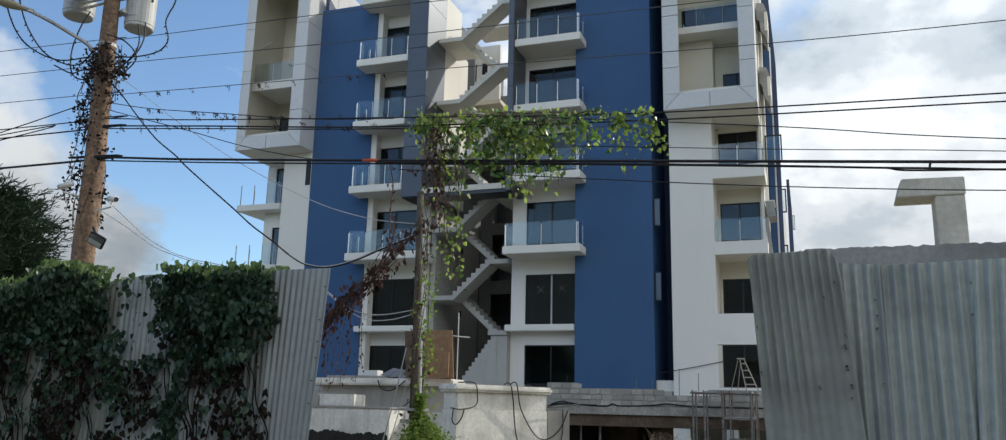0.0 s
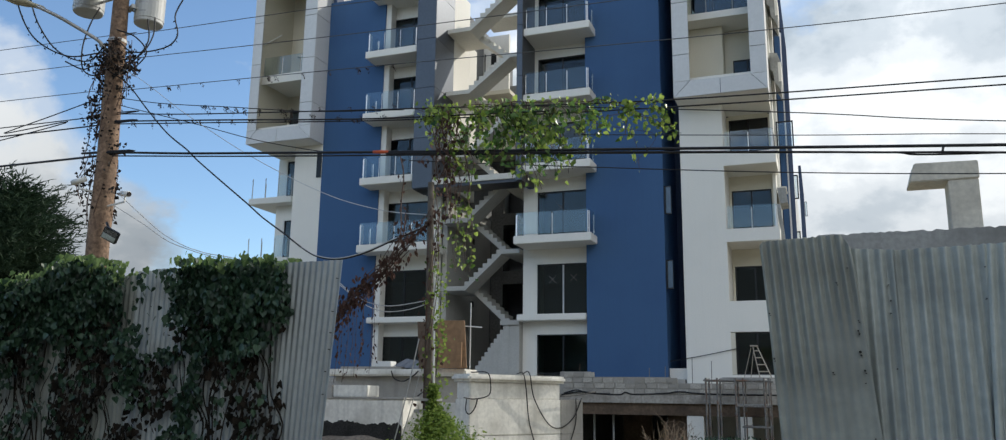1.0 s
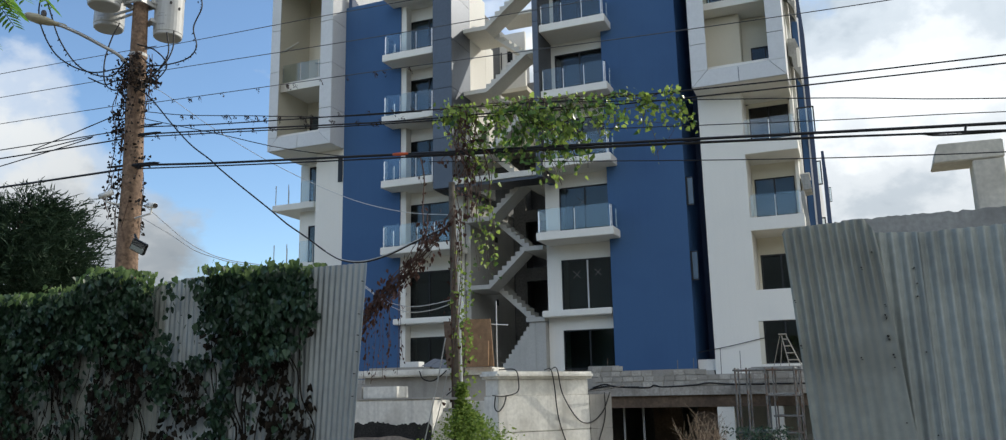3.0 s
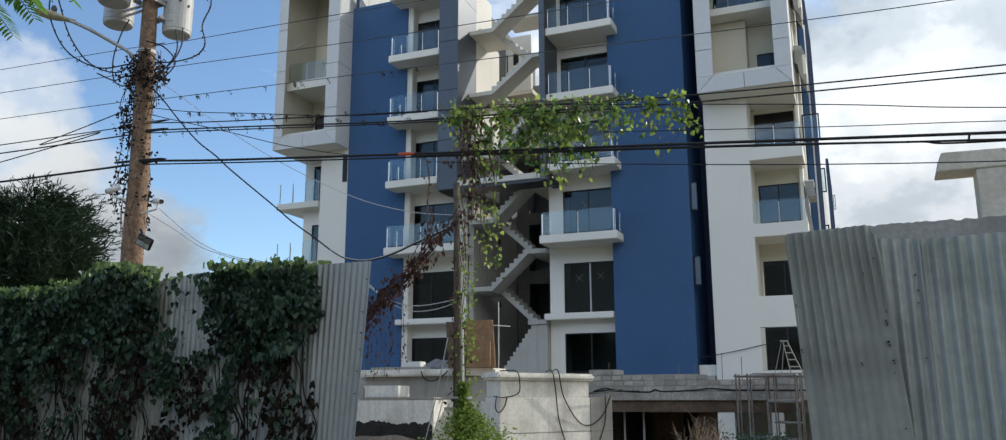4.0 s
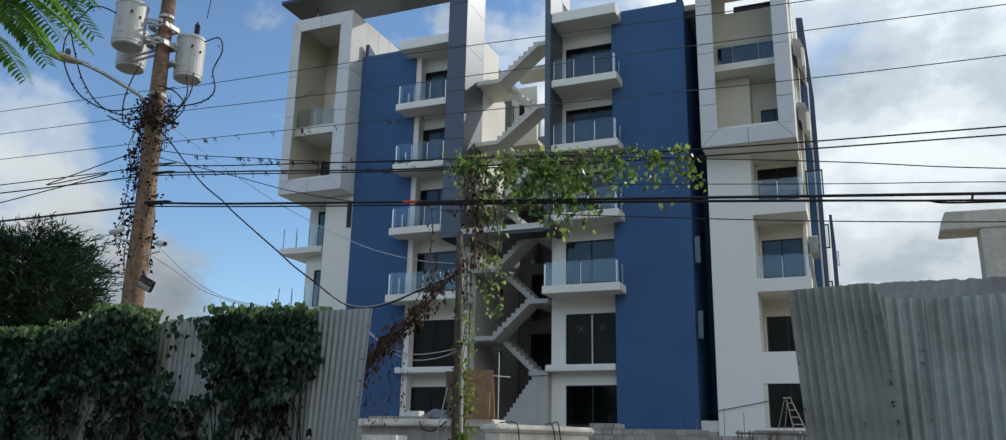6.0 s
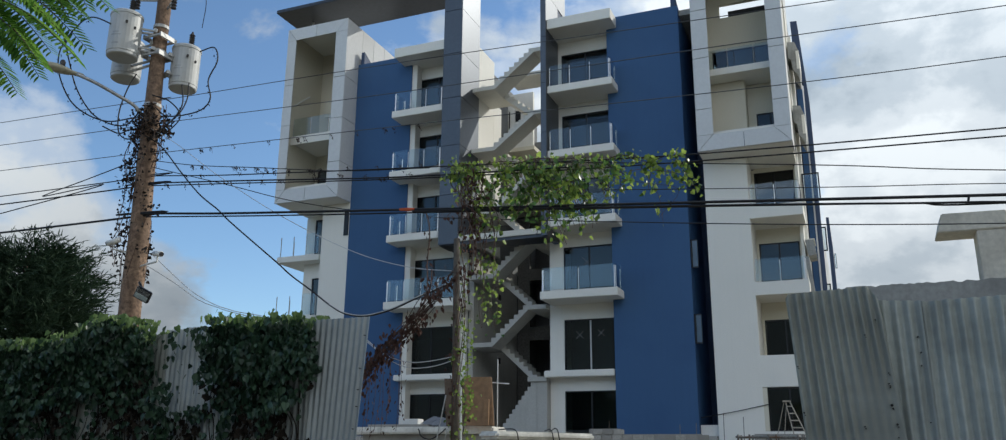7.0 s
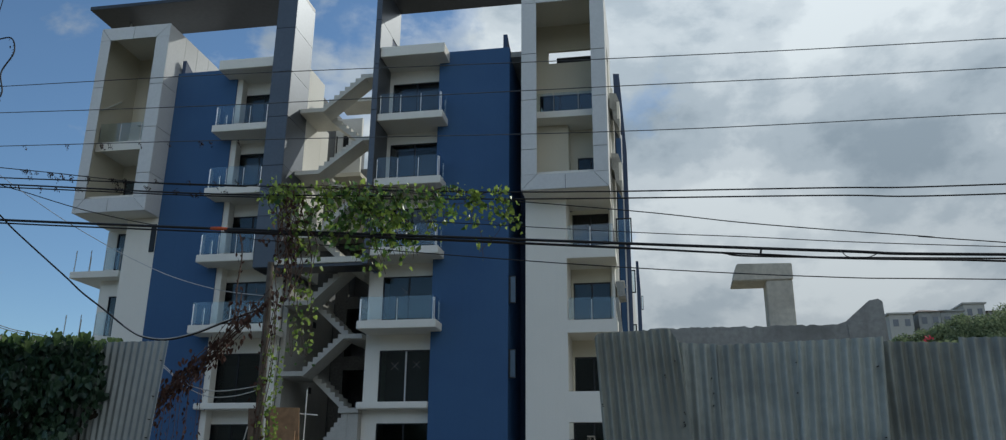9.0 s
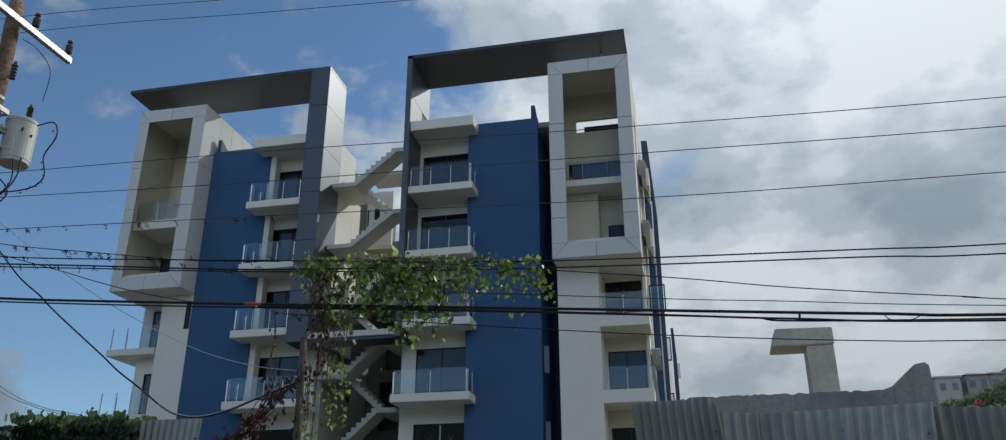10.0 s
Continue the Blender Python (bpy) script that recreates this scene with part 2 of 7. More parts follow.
PALECABLE = material("grey_cable_sheath", (0.50, 0.51, 0.52), 0.5, vary=0.1, grain=12, stain=1, bump=0.0)
BARELINE = material("weathered_bare_conductor", (0.10, 0.105, 0.11), 0.6, 0.2, vary=0.2, grain=12, stain=1, bump=0.0)
ORANGE = material("orange_sleeve", (0.55, 0.10, 0.03), 0.6, vary=0.1)
PORCELAIN = material("dark_porcelain", (0.05, 0.045, 0.045), 0.25, vary=0.1, bump=0.0)
ASPHALT = material("asphalt", (0.055, 0.054, 0.052), 0.9, vary=0.2, grain=60, stain=0.5, bump=0.4)
RUBBLE = material("pale_rubble_soil", (0.24, 0.195, 0.15), 0.95, vary=0.3, grain=14, stain=2.0, bump=0.6, tint=(0.16, 0.13, 0.10))
EARTH = material("dry_earth_and_grass", (0.22, 0.19, 0.135), 0.95, vary=0.25, grain=12, stain=0.4, bump=0.5, tint=(0.06, 0.085, 0.03))
# room and garage colours are kept dark to stand in for indoor shade
INSIDE = material("dimmed_room_plaster", (0.20, 0.205, 0.21), 0.9, vary=0.1, grain=10, stain=0.8)
DARKROOM = material("shade_dark_concrete", (0.125, 0.12, 0.11), 0.95, vary=0.2, grain=10, stain=0.8)
FIBRE = material("white_plastic", (0.72, 0.72, 0.70), 0.4, vary=0.04, bump=0.0)
BARK = material("bark", (0.10, 0.075, 0.055), 0.9, vary=0.3, grain=25, stain=3, bump=0.5)
DEADWOOD = material("dry_vine_stem", (0.10, 0.06, 0.045), 0.9, vary=0.3, grain=25, stain=3, bump=0.3)
DRYTWIG = material("pale_dry_twig", (0.34, 0.25, 0.17), 0.9, vary=0.25, grain=25, stain=3, bump=0.2)
ROOFTILE = material("far_roof", (0.22, 0.17, 0.15), 0.8, vary=0.15, grain=3, stain=0.5)
WINGLASS = glassy("tinted_window_glass", (0.34, 0.43, 0.46), ior=1.46)
FROSTED = material("blue_tinted_casement", (0.10, 0.15, 0.21), 0.25, vary=0.04, grain=5, stain=1, bump=0.0)
RAILGLASS = glassy("clear_railing_glass", (0.80, 0.88, 0.89), ior=1.55)
# IVY holds the shaded tone; IVYTIP is its sunlit copy for the rim
IVY = leafy("ivy_leaf", (0.011, 0.030, 0.018), (0.046, 0.092, 0.048), 0.38, 0.22, 0.36)
IVYTIP = leafy("sunlit_ivy_leaf", (0.06, 0.115, 0.035), (0.23, 0.32, 0.12), 0.5, 0.5)
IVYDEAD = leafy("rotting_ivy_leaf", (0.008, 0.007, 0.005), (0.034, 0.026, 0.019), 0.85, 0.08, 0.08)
SLABC = material("rough_site_concrete", (0.38, 0.355, 0.32), 0.95, vary=0.16, grain=9, stain=1.6, bump=0.3, tint=(0.17, 0.15, 0.13), streak=0.5)
COLUMNC = material("pale_column_concrete", (0.66, 0.62, 0.53), 0.92, vary=0.07, grain=20, stain=1.6, bump=0.12, tint=(0.33, 0.31, 0.27), streak=0.3)
GREYC = material("weathered_grey_concrete", (0.35, 0.355, 0.345), 0.92, vary=0.10, grain=16, stain=1.3, bump=0.2, tint=(0.17, 0.17, 0.165), streak=0.35)
CREEPER = leafy("dead_creeper_leaf", (0.010, 0.009, 0.009), (0.034, 0.028, 0.024), 0.8, 0.1)
VINE = leafy("vine_leaf", (0.03, 0.085, 0.016), (0.40, 0.52, 0.11), 0.3, 0.55, 0.5)
# darker copy of the vine leaf, for leaves that lie in shade
SHADEVINE = leafy("shaded_vine_leaf", (0.016, 0.05, 0.016), (0.17, 0.31, 0.08), 0.3, 0.45, 0.5)
WEED = leafy("weed_leaf", (0.09, 0.17, 0.03), (0.33, 0.42, 0.09), 0.6, 0.45)
DEADLEAF = leafy("withered_leaf", (0.032, 0.017, 0.014), (0.10, 0.052, 0.040), 0.8, 0.15)
NEEDLE = leafy("dark_needle_foliage", (0.022, 0.045, 0.028), (0.05, 0.085, 0.045), 0.6, 0.2)
FEATHER = leafy("feathery_leaflet", (0.08, 0.20, 0.03), (0.24, 0.42, 0.08), 0.45, 0.6)
GALV = material("bright_galvanised_bracket", (0.45, 0.45, 0.44), 0.5, 0.25, vary=0.08, grain=20, stain=4, bump=0.02)
# foliage made lighter and greyer to stand in for distance haze
BUSH = leafy("hillside_foliage", (0.09, 0.13, 0.07), (0.33, 0.38, 0.20), 0.6, 0.45)
PETAL = leafy("red_petal", (0.55, 0.04, 0.08), (0.65, 0.10, 0.14), 0.6, 0.4)
PALEPETAL = leafy("pale_petal", (0.6, 0.6, 0.45), (0.7, 0.7, 0.6), 0.6, 0.4)


# ---- mesh helpers ----
def part(name, bm, mat, parent=None, label="", smooth=False):
    """Links a bmesh as one mesh object, under a thing or a part where one is given."""
    me = bpy.data.meshes.new(name)
    bm.to_mesh(me)
    bm.free()
    me.materials.append(mat)
    if smooth:
        me.shade_smooth()
    ob = new(name, me)
    if parent:
        ob.parent = parent
    if label:
        ob["label"] = label
    return ob


def thing(name, label, category, at=(0, 0, 0), group="", kind=""):
    ob = new(name)
    ob.location = at
    ob.empty_display_size = 0.2
    return tagged(ob, label, category, group, kind)


def add_box(bm, x0, x1, y0, y1, z0, z1):
    v = [bm.verts.new(p) for p in ((x0, y0, z0), (x1, y0, z0), (x1, y1, z0), (x0, y1, z0), (x0, y0, z1), (x1, y0, z1), (x1, y1, z1), (x0, y1, z1))]
    for q in ((3, 2, 1, 0), (4, 5, 6, 7), (0, 1, 5, 4), (1, 2, 6, 5), (2, 3, 7, 6), (3, 0, 4, 7)):
        bm.faces.new([v[i] for i in q])
    return v


def boxes(*rows, bevel=0.0):
    bm = bmesh.new()
    for r in rows:
        add_box(bm, *r)
    if bevel:
        bmesh.ops.bevel(bm, geom=bm.edges[:], offset=bevel, segments=2, affect="EDGES", clamp_overlap=True)
    return bm


def add_prism(bm, outline, y0, y1):
    """Extrudes an outline in x and z from y0 to y1."""
    a = [bm.verts.new((x, y0, z)) for x, z in outline]
    b = [bm.verts.new((x, y1, z)) for x, z in outline]
    n = len(outline)
    bm.faces.new(a)
    bm.faces.new(b[::-1])
    for i in range(n):
        bm.faces.new((a[(i + 1) % n], a[i], b[i], b[(i + 1) % n]))
    bmesh.ops.recalc_face_normals(bm, faces=bm.faces[:])


def add_tube(bm, points, radii, sides=8, cap=True):
    """A round tube along points, with a radius at each."""
    pts = [Vector(p) for p in points]
    if isinstance(radii, (int, float)):
        radii = [radii] * len(pts)
    rings = []
    for i, p in enumerate(pts):
        d = (pts[min(i + 1, len(pts) - 1)] - pts[max(i - 1, 0)]).normalized()
        u = d.orthogonal().normalized() if i == 0 else (u - u.dot(d) * d).normalized()
        w = d.cross(u)
        rings.append([bm.verts.new(p + radii[i] * (math.cos(a) * u + math.sin(a) * w)) for a in (2 * math.pi * k / sides for k in range(sides))])
    for r, s in zip(rings, rings[1:]):
        for k in range(sides):
            bm.faces.new((r[k], r[(k + 1) % sides], s[(k + 1) % sides], s[k]))
    if cap and sides > 2:
        bm.faces.new(rings[0][::-1])
        bm.faces.new(rings[-1])


def tube(points, radii, sides=8):
    bm = bmesh.new()
    add_tube(bm, points, radii, sides)
    return bm


def lathe(profile, sides=24):
    """A turned body round z from (radius, height) pairs."""
    bm = bmesh.new()
    rings = [[bm.verts.new((r * math.cos(a), r * math.sin(a), z)) for a in (2 * math.pi * k / sides for k in range(sides))] for r, z in profile]
    for r, s in zip(rings, rings[1:]):
        for k in range(sides):
            bm.faces.new((r[k], r[(k + 1) % sides], s[(k + 1) % sides], s[k]))
    bm.faces.new(rings[0][::-1])
    bm.faces.new(rings[-1])
    return bm


def smooth_line(points, steps=8):
    """A curve through points."""
    p = [Vector(q) for q in points]
    p = [2 * p[0] - p[1]] + p + [2 * p[-1] - p[-2]]
    out = []
    for i in range(1, len(p) - 2):
        for k in range(steps):
            t = k / steps
            a, b, c, d = p[i - 1], p[i], p[i + 1], p[i + 2]
            out.append(0.5 * ((2 * b) + (c - a) * t + (2 * a - 5 * b + 4 * c - d) * t * t + (3 * b - a - 3 * c + d) * t ** 3))
    return out + [p[-2]]


LEAF = ((0, 0.06), (0.34, 0.0), (0.5, 0.30), (0.26, 0.70), (0, 1.0), (-0.26, 0.70), (-0.5, 0.30), (-0.34, 0.0))
SLIM = ((0, 0), (0.2, 0.25), (0.22, 0.55), (0, 1.0), (-0.22, 0.55), (-0.2, 0.25))


class Leaves:
    """Collects many small leaves into one mesh."""

    def __init__(self, seed):
        self.v, self.f, self.rng = [], [], random.Random(seed)

    def add(self, p, along, face, size, shape=LEAF, wide=1.0, fold=0.18):
        along = Vector(along).normalized()
        face = Vector(face)
        side = along.cross(face)
        if side.length < 1e-4:
            side = along.orthogonal()
        side.normalize()
        up = side.cross(along)
        k = len(self.v)
        for a, b in shape:
            self.v.append(Vector(p) + size * (a * wide * side + b * along + abs(a) * fold * up - 0.12 * b * b * up))
        n = len(shape)
        half = n // 2
        self.f.append(tuple(range(k, k + half + 1)))
        self.f.append((k,) + tuple(range(k + half, k + n)))

    def build(self, name, mat, parent=None):
        me = bpy.data.meshes.new(name)
        me.from_pydata(self.v, [], self.f)
        me.materials.append(mat)
        ob = new(name, me)
        if parent:
            ob.parent = parent
        return ob


# ---- ground ----
bm = bmesh.new()
for q in (((-1500, -1500), (1500, -1500), (1500, 10.6), (-1500, 10.6)), ):
    bm.faces.new([bm.verts.new((x, y, -0.12)) for x, y in q])
# one sheet: level by the road, dipping to the garage, then rising to the far hills
xs = [-1500, -400, -120, -45, -30, -9.6, -9.4, -3.9, -3.7, 0.4, 0.6, 12, 30, 60, 120, 400, 1500]
ys = [10.6, 13.0, 16.0, 22.0, 31.0, 39.5, 40.0, 60, 90, 140, 220, 400, 1500]


def ground_z(x, y):
    dip = -1.3 * min(1, max(0, (y - 13) / 12)) if -9.5 < x < 0.5 and y < 39.8 else 0.0
    swell = 0.0
    if y > 60 and x > 10:
        swell = 21 * min(1, (y - 60) / 120) * min(1, (x - 10) / 35)
    return -0.12 + dip + swell


grid = [[bm.verts.new((x, y, ground_z(x, y))) for x in xs] for y in ys]
for r, s in zip(grid, grid[1:]):
    for k in range(len(xs) - 1):
        bm.faces.new((r[k], r[k + 1], s[k + 1], s[k]))
tagged(part("ground", bm, EARTH), "dry earth and grass of the building site and verge", "ground", kind="structure")
tagged(part("road", boxes((-300, 300, 2.4, 6.7, -0.3, 0.0)), ASPHALT), "worn grey asphalt street in front of the site", "road", kind="structure")
tagged(part("pavement", boxes((-300, 300, 6.7, 7.8, -0.3, 0.15), bevel=0.02), CONCRETE), "raised concrete pavement with a kerb along the street", "pavement", kind="structure")

tagged(part("pavement", boxes((-300, 300, -1.2, 2.4, -0.3, 0.0), bevel=0.02), CONCRETE), "worn concrete footway on the near side of the street", "pavement", kind="structure")

# unseen wall added behind the eye so that the lower windows reflect something dark
tagged(part("wall_south", boxes((-200, 160, -60.3, -60.0, -0.12, 24.0), bevel=0.02), BACKWALL), "unseen plain grey-green wall added behind the eye for window reflections", "wall", kind="structure")

# ---- the apartment building ----
FZ = [2.6, 5.25, 8.65, 11.95, 15.25, 18.5, 22.0]        # floor levels; the last is the roof
HEAD, LOWHEAD = 2.35, 1.80                              # door heads above the floor, and on the ground floor
building = thing("apartment_building", "six-storey white and blue apartment block with open concrete stairs", "apartment building", (-14.5, 38, 0))


APART = {"floor_slab", "back_wall", "room_wall", "stair_landing", "roof", "garage_wall", "garage_column", "garage_partition", "canopy_post", "recess_wall", "switch_box",
         "stair_grille", "tower_column", "side_wall", "stair_wall", "podium_slab", "white_wall", "railing_screen", "stair_back_wall", "inner_wall", "wall"}


def bpart(name, mat, *rows, bevel=0.012, label="", parent=building):
    """Boxes as one part of the building; pieces that stand apart become parts of their own."""
    for group in ([[r] for r in rows] if name in APART else [rows]):
        ob = part(name, boxes(*group, bevel=bevel), mat, parent, label)
        ob.matrix_parent_inverse = parent.matrix_basis.inverted() if parent is building else Matrix()
    return ob


def under(ob, parent):
    """Hangs a mesh built in world places under the building or one of its parts."""
    ob.parent = parent
    ob.matrix_parent_inverse = building.matrix_basis.inverted() if parent is building else Matrix()
    return ob


# floors and rooms coloured dark behind the windows; rooms beside the stairwell are cut shallow to admit sun
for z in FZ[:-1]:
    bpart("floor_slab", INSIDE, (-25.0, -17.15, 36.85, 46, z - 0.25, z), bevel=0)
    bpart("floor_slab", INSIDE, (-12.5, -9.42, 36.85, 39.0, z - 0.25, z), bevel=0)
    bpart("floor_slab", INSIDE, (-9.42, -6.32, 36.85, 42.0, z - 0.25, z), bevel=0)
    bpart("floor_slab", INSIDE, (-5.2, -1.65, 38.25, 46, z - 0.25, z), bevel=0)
bpart("roof", CONCRETE, (-24.9, -17.0, 36.3, 46.3, 21.7, 21.98), bevel=0)
bpart("roof", CONCRETE, (-12.7, -9.42, 36.3, 39.2, 21.7, 21.98), bevel=0)
bpart("roof", CONCRETE, (-9.42, -5.36, 36.3, 42.2, 21.7, 21.98), bevel=0)
bpart("roof", CONCRETE, (-5.35, -1.62, 38.3, 46.3, 21.7, 21.98), bevel=0)
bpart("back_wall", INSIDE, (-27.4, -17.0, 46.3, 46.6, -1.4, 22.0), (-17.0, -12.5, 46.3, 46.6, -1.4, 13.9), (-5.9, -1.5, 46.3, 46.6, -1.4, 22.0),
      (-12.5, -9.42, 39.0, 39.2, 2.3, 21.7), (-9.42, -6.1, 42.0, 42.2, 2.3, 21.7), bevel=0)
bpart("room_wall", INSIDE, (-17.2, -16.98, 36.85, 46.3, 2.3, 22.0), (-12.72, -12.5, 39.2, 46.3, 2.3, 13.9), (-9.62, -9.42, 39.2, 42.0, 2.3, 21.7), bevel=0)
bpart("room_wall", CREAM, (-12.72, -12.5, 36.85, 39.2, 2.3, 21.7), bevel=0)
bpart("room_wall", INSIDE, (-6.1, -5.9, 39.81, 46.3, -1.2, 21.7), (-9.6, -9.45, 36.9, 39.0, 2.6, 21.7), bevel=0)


def wall_with_doors(name, x0, x1, d0, d1, y, mat, floors):
    for i in floors:
        z, top = FZ[i], FZ[i + 1] - 0.02
        head = z + (HEAD if i else LOWHEAD)
        rows = [(x0, x1, y, y + 0.2, head, top), (x0, d0, y, y + 0.2, z - 0.02, head)]
        if d1 < x1 - 0.02:
            rows.append((d1, x1, y, y + 0.2, z - 0.02, head))
        bpart(name, mat, *rows, bevel=0)


def window(x0, x1, z0, z1, y, panes=2, mat=BLACKAL, mid=None):
    """A dark aluminium sliding window or door, set in a wall's opening."""
    f = 0.055
    bm = bmesh.new()
    rings = [[bm.verts.new((x0 + e if s < 0 else x1 - e, d, z0 + e if t < 0 else z1 - e)) for s, t in ((-1, -1), (1, -1), (1, 1), (-1, 1))] for e, d in ((0, y), (f, y), (f, y + 0.09), (0, y + 0.09))]
    for r, q in zip(rings, rings[1:] + rings[:1]):
        for k in range(4):
            bm.faces.new((r[k], r[(k + 1) % 4], q[(k + 1) % 4], q[k]))
    bmesh.ops.recalc_face_normals(bm, faces=bm.faces[:])
    ob = under(part("window", bm, mat), building)
    cuts = [x0 + f + (x1 - x0 - 2 * f) * k / panes for k in range(panes + 1)]
    for c in cuts[1:-1]:
        under(part("mullion", boxes((c - 0.035, c + 0.035, y - 0.005, y + 0.08, z0 + f, z1 - f), bevel=0.004), mid or mat), ob)
    for a, b in zip(cuts, cuts[1:]):
        under(part("pane", boxes((a, b, y + 0.035, y + 0.047, z0 + f, z1 - f)), WINGLASS), ob)
    return ob


# right-hand balcony column and its doors
YB, YD, YF = 36.0, 36.6, 34.9            # blue walls, door walls, balcony fronts
wall_with_doors("wall", -12.74, -9.58, -12.06, -9.58, YD, WHITE, range(6))
for i in range(6):
    window(-12.06, -9.60, FZ[i] + (0.02 if i else 0.05), FZ[i] + (HEAD if i else LOWHEAD), YD + 0.05, 2, mid=PALECABLE if i == 1 else None)
wall_with_doors("wall", -20.17, -17.0, -20.10, -17.62, YD, WHITE, range(6))
for i in range(6):
    window(-20.10, -17.62, FZ[i] + 0.02, FZ[i] + (HEAD if i else LOWHEAD), YD + 0.05, 2)
# white strips beside the doors, in line with the blue walls
bpart("pier", WHITE, (-20.17, -19.86, YB + 0.06, YD, 2.3, 21.6), label="white pier beside the balcony doors")


def tape_cross(x, z, y, r):
    bm = bmesh.new()
    for s in (1, -1):
        a, b = Vector((x - r, y, z - s * r)), Vector((x + r, y, z + s * r))
        n = Vector((b.z - a.z, 0, a.x - b.x)).normalized() * 0.014
        o = Vector((0, 0.002 * s, 0))
        bm.faces.new([bm.verts.new(p + o) for p in (a - n, b - n, b + n, a + n)])
    return under(part("tape_cross", bm, TAPE, label="crossed strips of grey tape on the glass"), building)


tape_cross(-10.95, 10.25, YD + 0.075, 0.24)
tape_cross(-11.35, 6.9, YD + 0.075, 0.17)
tape_cross(-10.35, 6.95, YD + 0.075, 0.15)

# blue walls
bpart("blue_wall", BLUE, (-9.57, -6.1, YB, 36.28, 2.45, 22.1), label="deep blue rendered wall")
bpart("blue_return", BLUE, (-9.575, -9.4, 36.28, 36.95, 2.45, 22.05), bevel=0)
bpart("blue_return", BLUE, (-6.3, -6.105, 36.28, 39.8, 2.45, 22.05), bevel=0)
bpart("blue_wall", BLUE, (-23.5, -20.15, YB, 36.28, 2.3, 22.1), label="deep blue rendered wall")
# the slot's shade is put into its darker back colour
bpart("slot_back", DEEP, (-6.105, -5.33, 39.6, 39.8, 1.6, 21.9), bevel=0, label="recessed back of the slot between blue and white walls, coloured dark for its shade")
for x in (-6.42, -23.35):
    bm = bmesh.new()
    add_prism(bm, ((0, 0), (1.5, 0), (0, 0.72)), 0, 0.2)
    bmesh.ops.rotate(bm, verts=bm.verts[:], matrix=Matrix.Rotation(radians(90), 3, "Z"))
    bmesh.ops.translate(bm, verts=bm.verts[:], vec=(x + 0.2, YB + 0.02, 22.1))
    under(part("roof_fin", bm, DEEP, label="dark wedge-shaped fin on the parapet"), building)
for z0, z1 in ((6.23, 7.48), (9.5, 10.75)):
    ob = bpart("slot_window", BLACKAL, (-6.09, -5.80, 36.2, 36.26, z0, z1), (-6.09, -6.04, 36.1, 36.2, z0, z1), bevel=0.004, label="open casement in the dark slot")
    under(part("pane", boxes((-6.03, -5.82, 36.185, 36.197, z0 + 0.05, z1 - 0.05)), FROSTED), ob)


# balconies
def railing(slab, runs, height=1.06, bare=0, posts=None):
    """Glass panels on steel posts along runs of ((x, y), (x, y), panels), standing on a slab top z."""
    z, ob = slab
    for (xa, ya), (xb, yb), n in runs:
        a, b = Vector((xa, ya, z)), Vector((xb, yb, z))
        for k in range(min(bare, n), n):
            p, q = a.lerp(b, (k + 0.03) / n), a.lerp(b, (k + 0.97) / n)
            d = (q - p).normalized()
            m = Vector((-d.y, d.x, 0)) * 0.006
            bm = bmesh.new()
            lo, hi = Vector((0, 0, 0.07)), Vector((0, 0, height))
            v = [bm.verts.new(c) for c in (p - m + lo, q - m + lo, q + m + lo, p + m + lo, p - m + hi, q - m + hi, q + m + hi, p + m + hi)]
            for f in ((3, 2, 1, 0), (4, 5, 6, 7), (0, 1, 5, 4), (1, 2, 6, 5), (2, 3, 7, 6), (3, 0, 4, 7)):
                bm.faces.new([v[i] for i in f])
            under(part("glass_panel", bm, RAILGLASS), ob)
        for k in range(n + 1):
            p = a.lerp(b, k / n)
            d = (b - a).normalized()
            inn = Vector((-d.y, d.x, 0)) * 0.05
            bm = tube([p + inn, p + inn + Vector((0, 0, height - 0.08))], 0.02, 8)
            for h in (0.2, height - 0.2):
                add_tube(bm, [p + inn + Vector((0, 0, h)), p + Vector((0, 0, h))], 0.018, 6)
            add_tube(bm, [p + inn, p + inn + Vector((0, 0, 0.012))], 0.045, 8)
            under(part("post", bm, posts or CHROME), ob)


for i in (2, 3, 4, 5):
    z = FZ[i]
    x0 = -12.63 if i == 2 else -12.22
    ob = bpart("balcony", WHITE, (x0, -9.07, YF, YD - 0.01, z - 0.36, z), bevel=0.02, label="white balcony slab with glass railing")
    railing((z, ob), [((x0 + 0.08, YF + 0.1), (-9.18, YF + 0.1), 3 if i != 2 else 2), ((-9.18, YF + 0.1), (-9.18, YB - 0.05), 1)])
    if i == 2:
        railing((z, ob), [((x0 + 0.08, YF + 1.2), (x0 + 0.08, YF + 0.1), 1)])
    x1 = -16.75 if i == 2 else -17.78
    ob = bpart("balcony", WHITE, (-20.62, x1, YF, YD - 0.01, z - 0.36, z), bevel=0.02, label="white balcony slab with glass railing")
    railing((z, ob), [((-20.52, YB - 0.05), (-20.52, YF + 0.1), 1), ((-20.52, YF + 0.1), (x1 - 0.1, YF + 0.1), 3 if i != 2 else 4)])
# ledges over the ground floor, roof slabs over the balconies
bpart("ledge", WHITE, (-12.82, -9.60, 35.95, YD - 0.01, 4.98, 5.27), bevel=0.03, label="white ledge under the first-floor windows")
bpart("ledge", WHITE, (-20.3, -17.05, 35.6, YD - 0.01, 4.98, 5.25), bevel=0.03, label="white ledge under the first-floor windows")
bpart("roof_slab", WHITE, (-12.22, -9.07, YF, YD + 0.2, 21.5, 22.02), bevel=0.015, label="thick white slab over the top balcony")
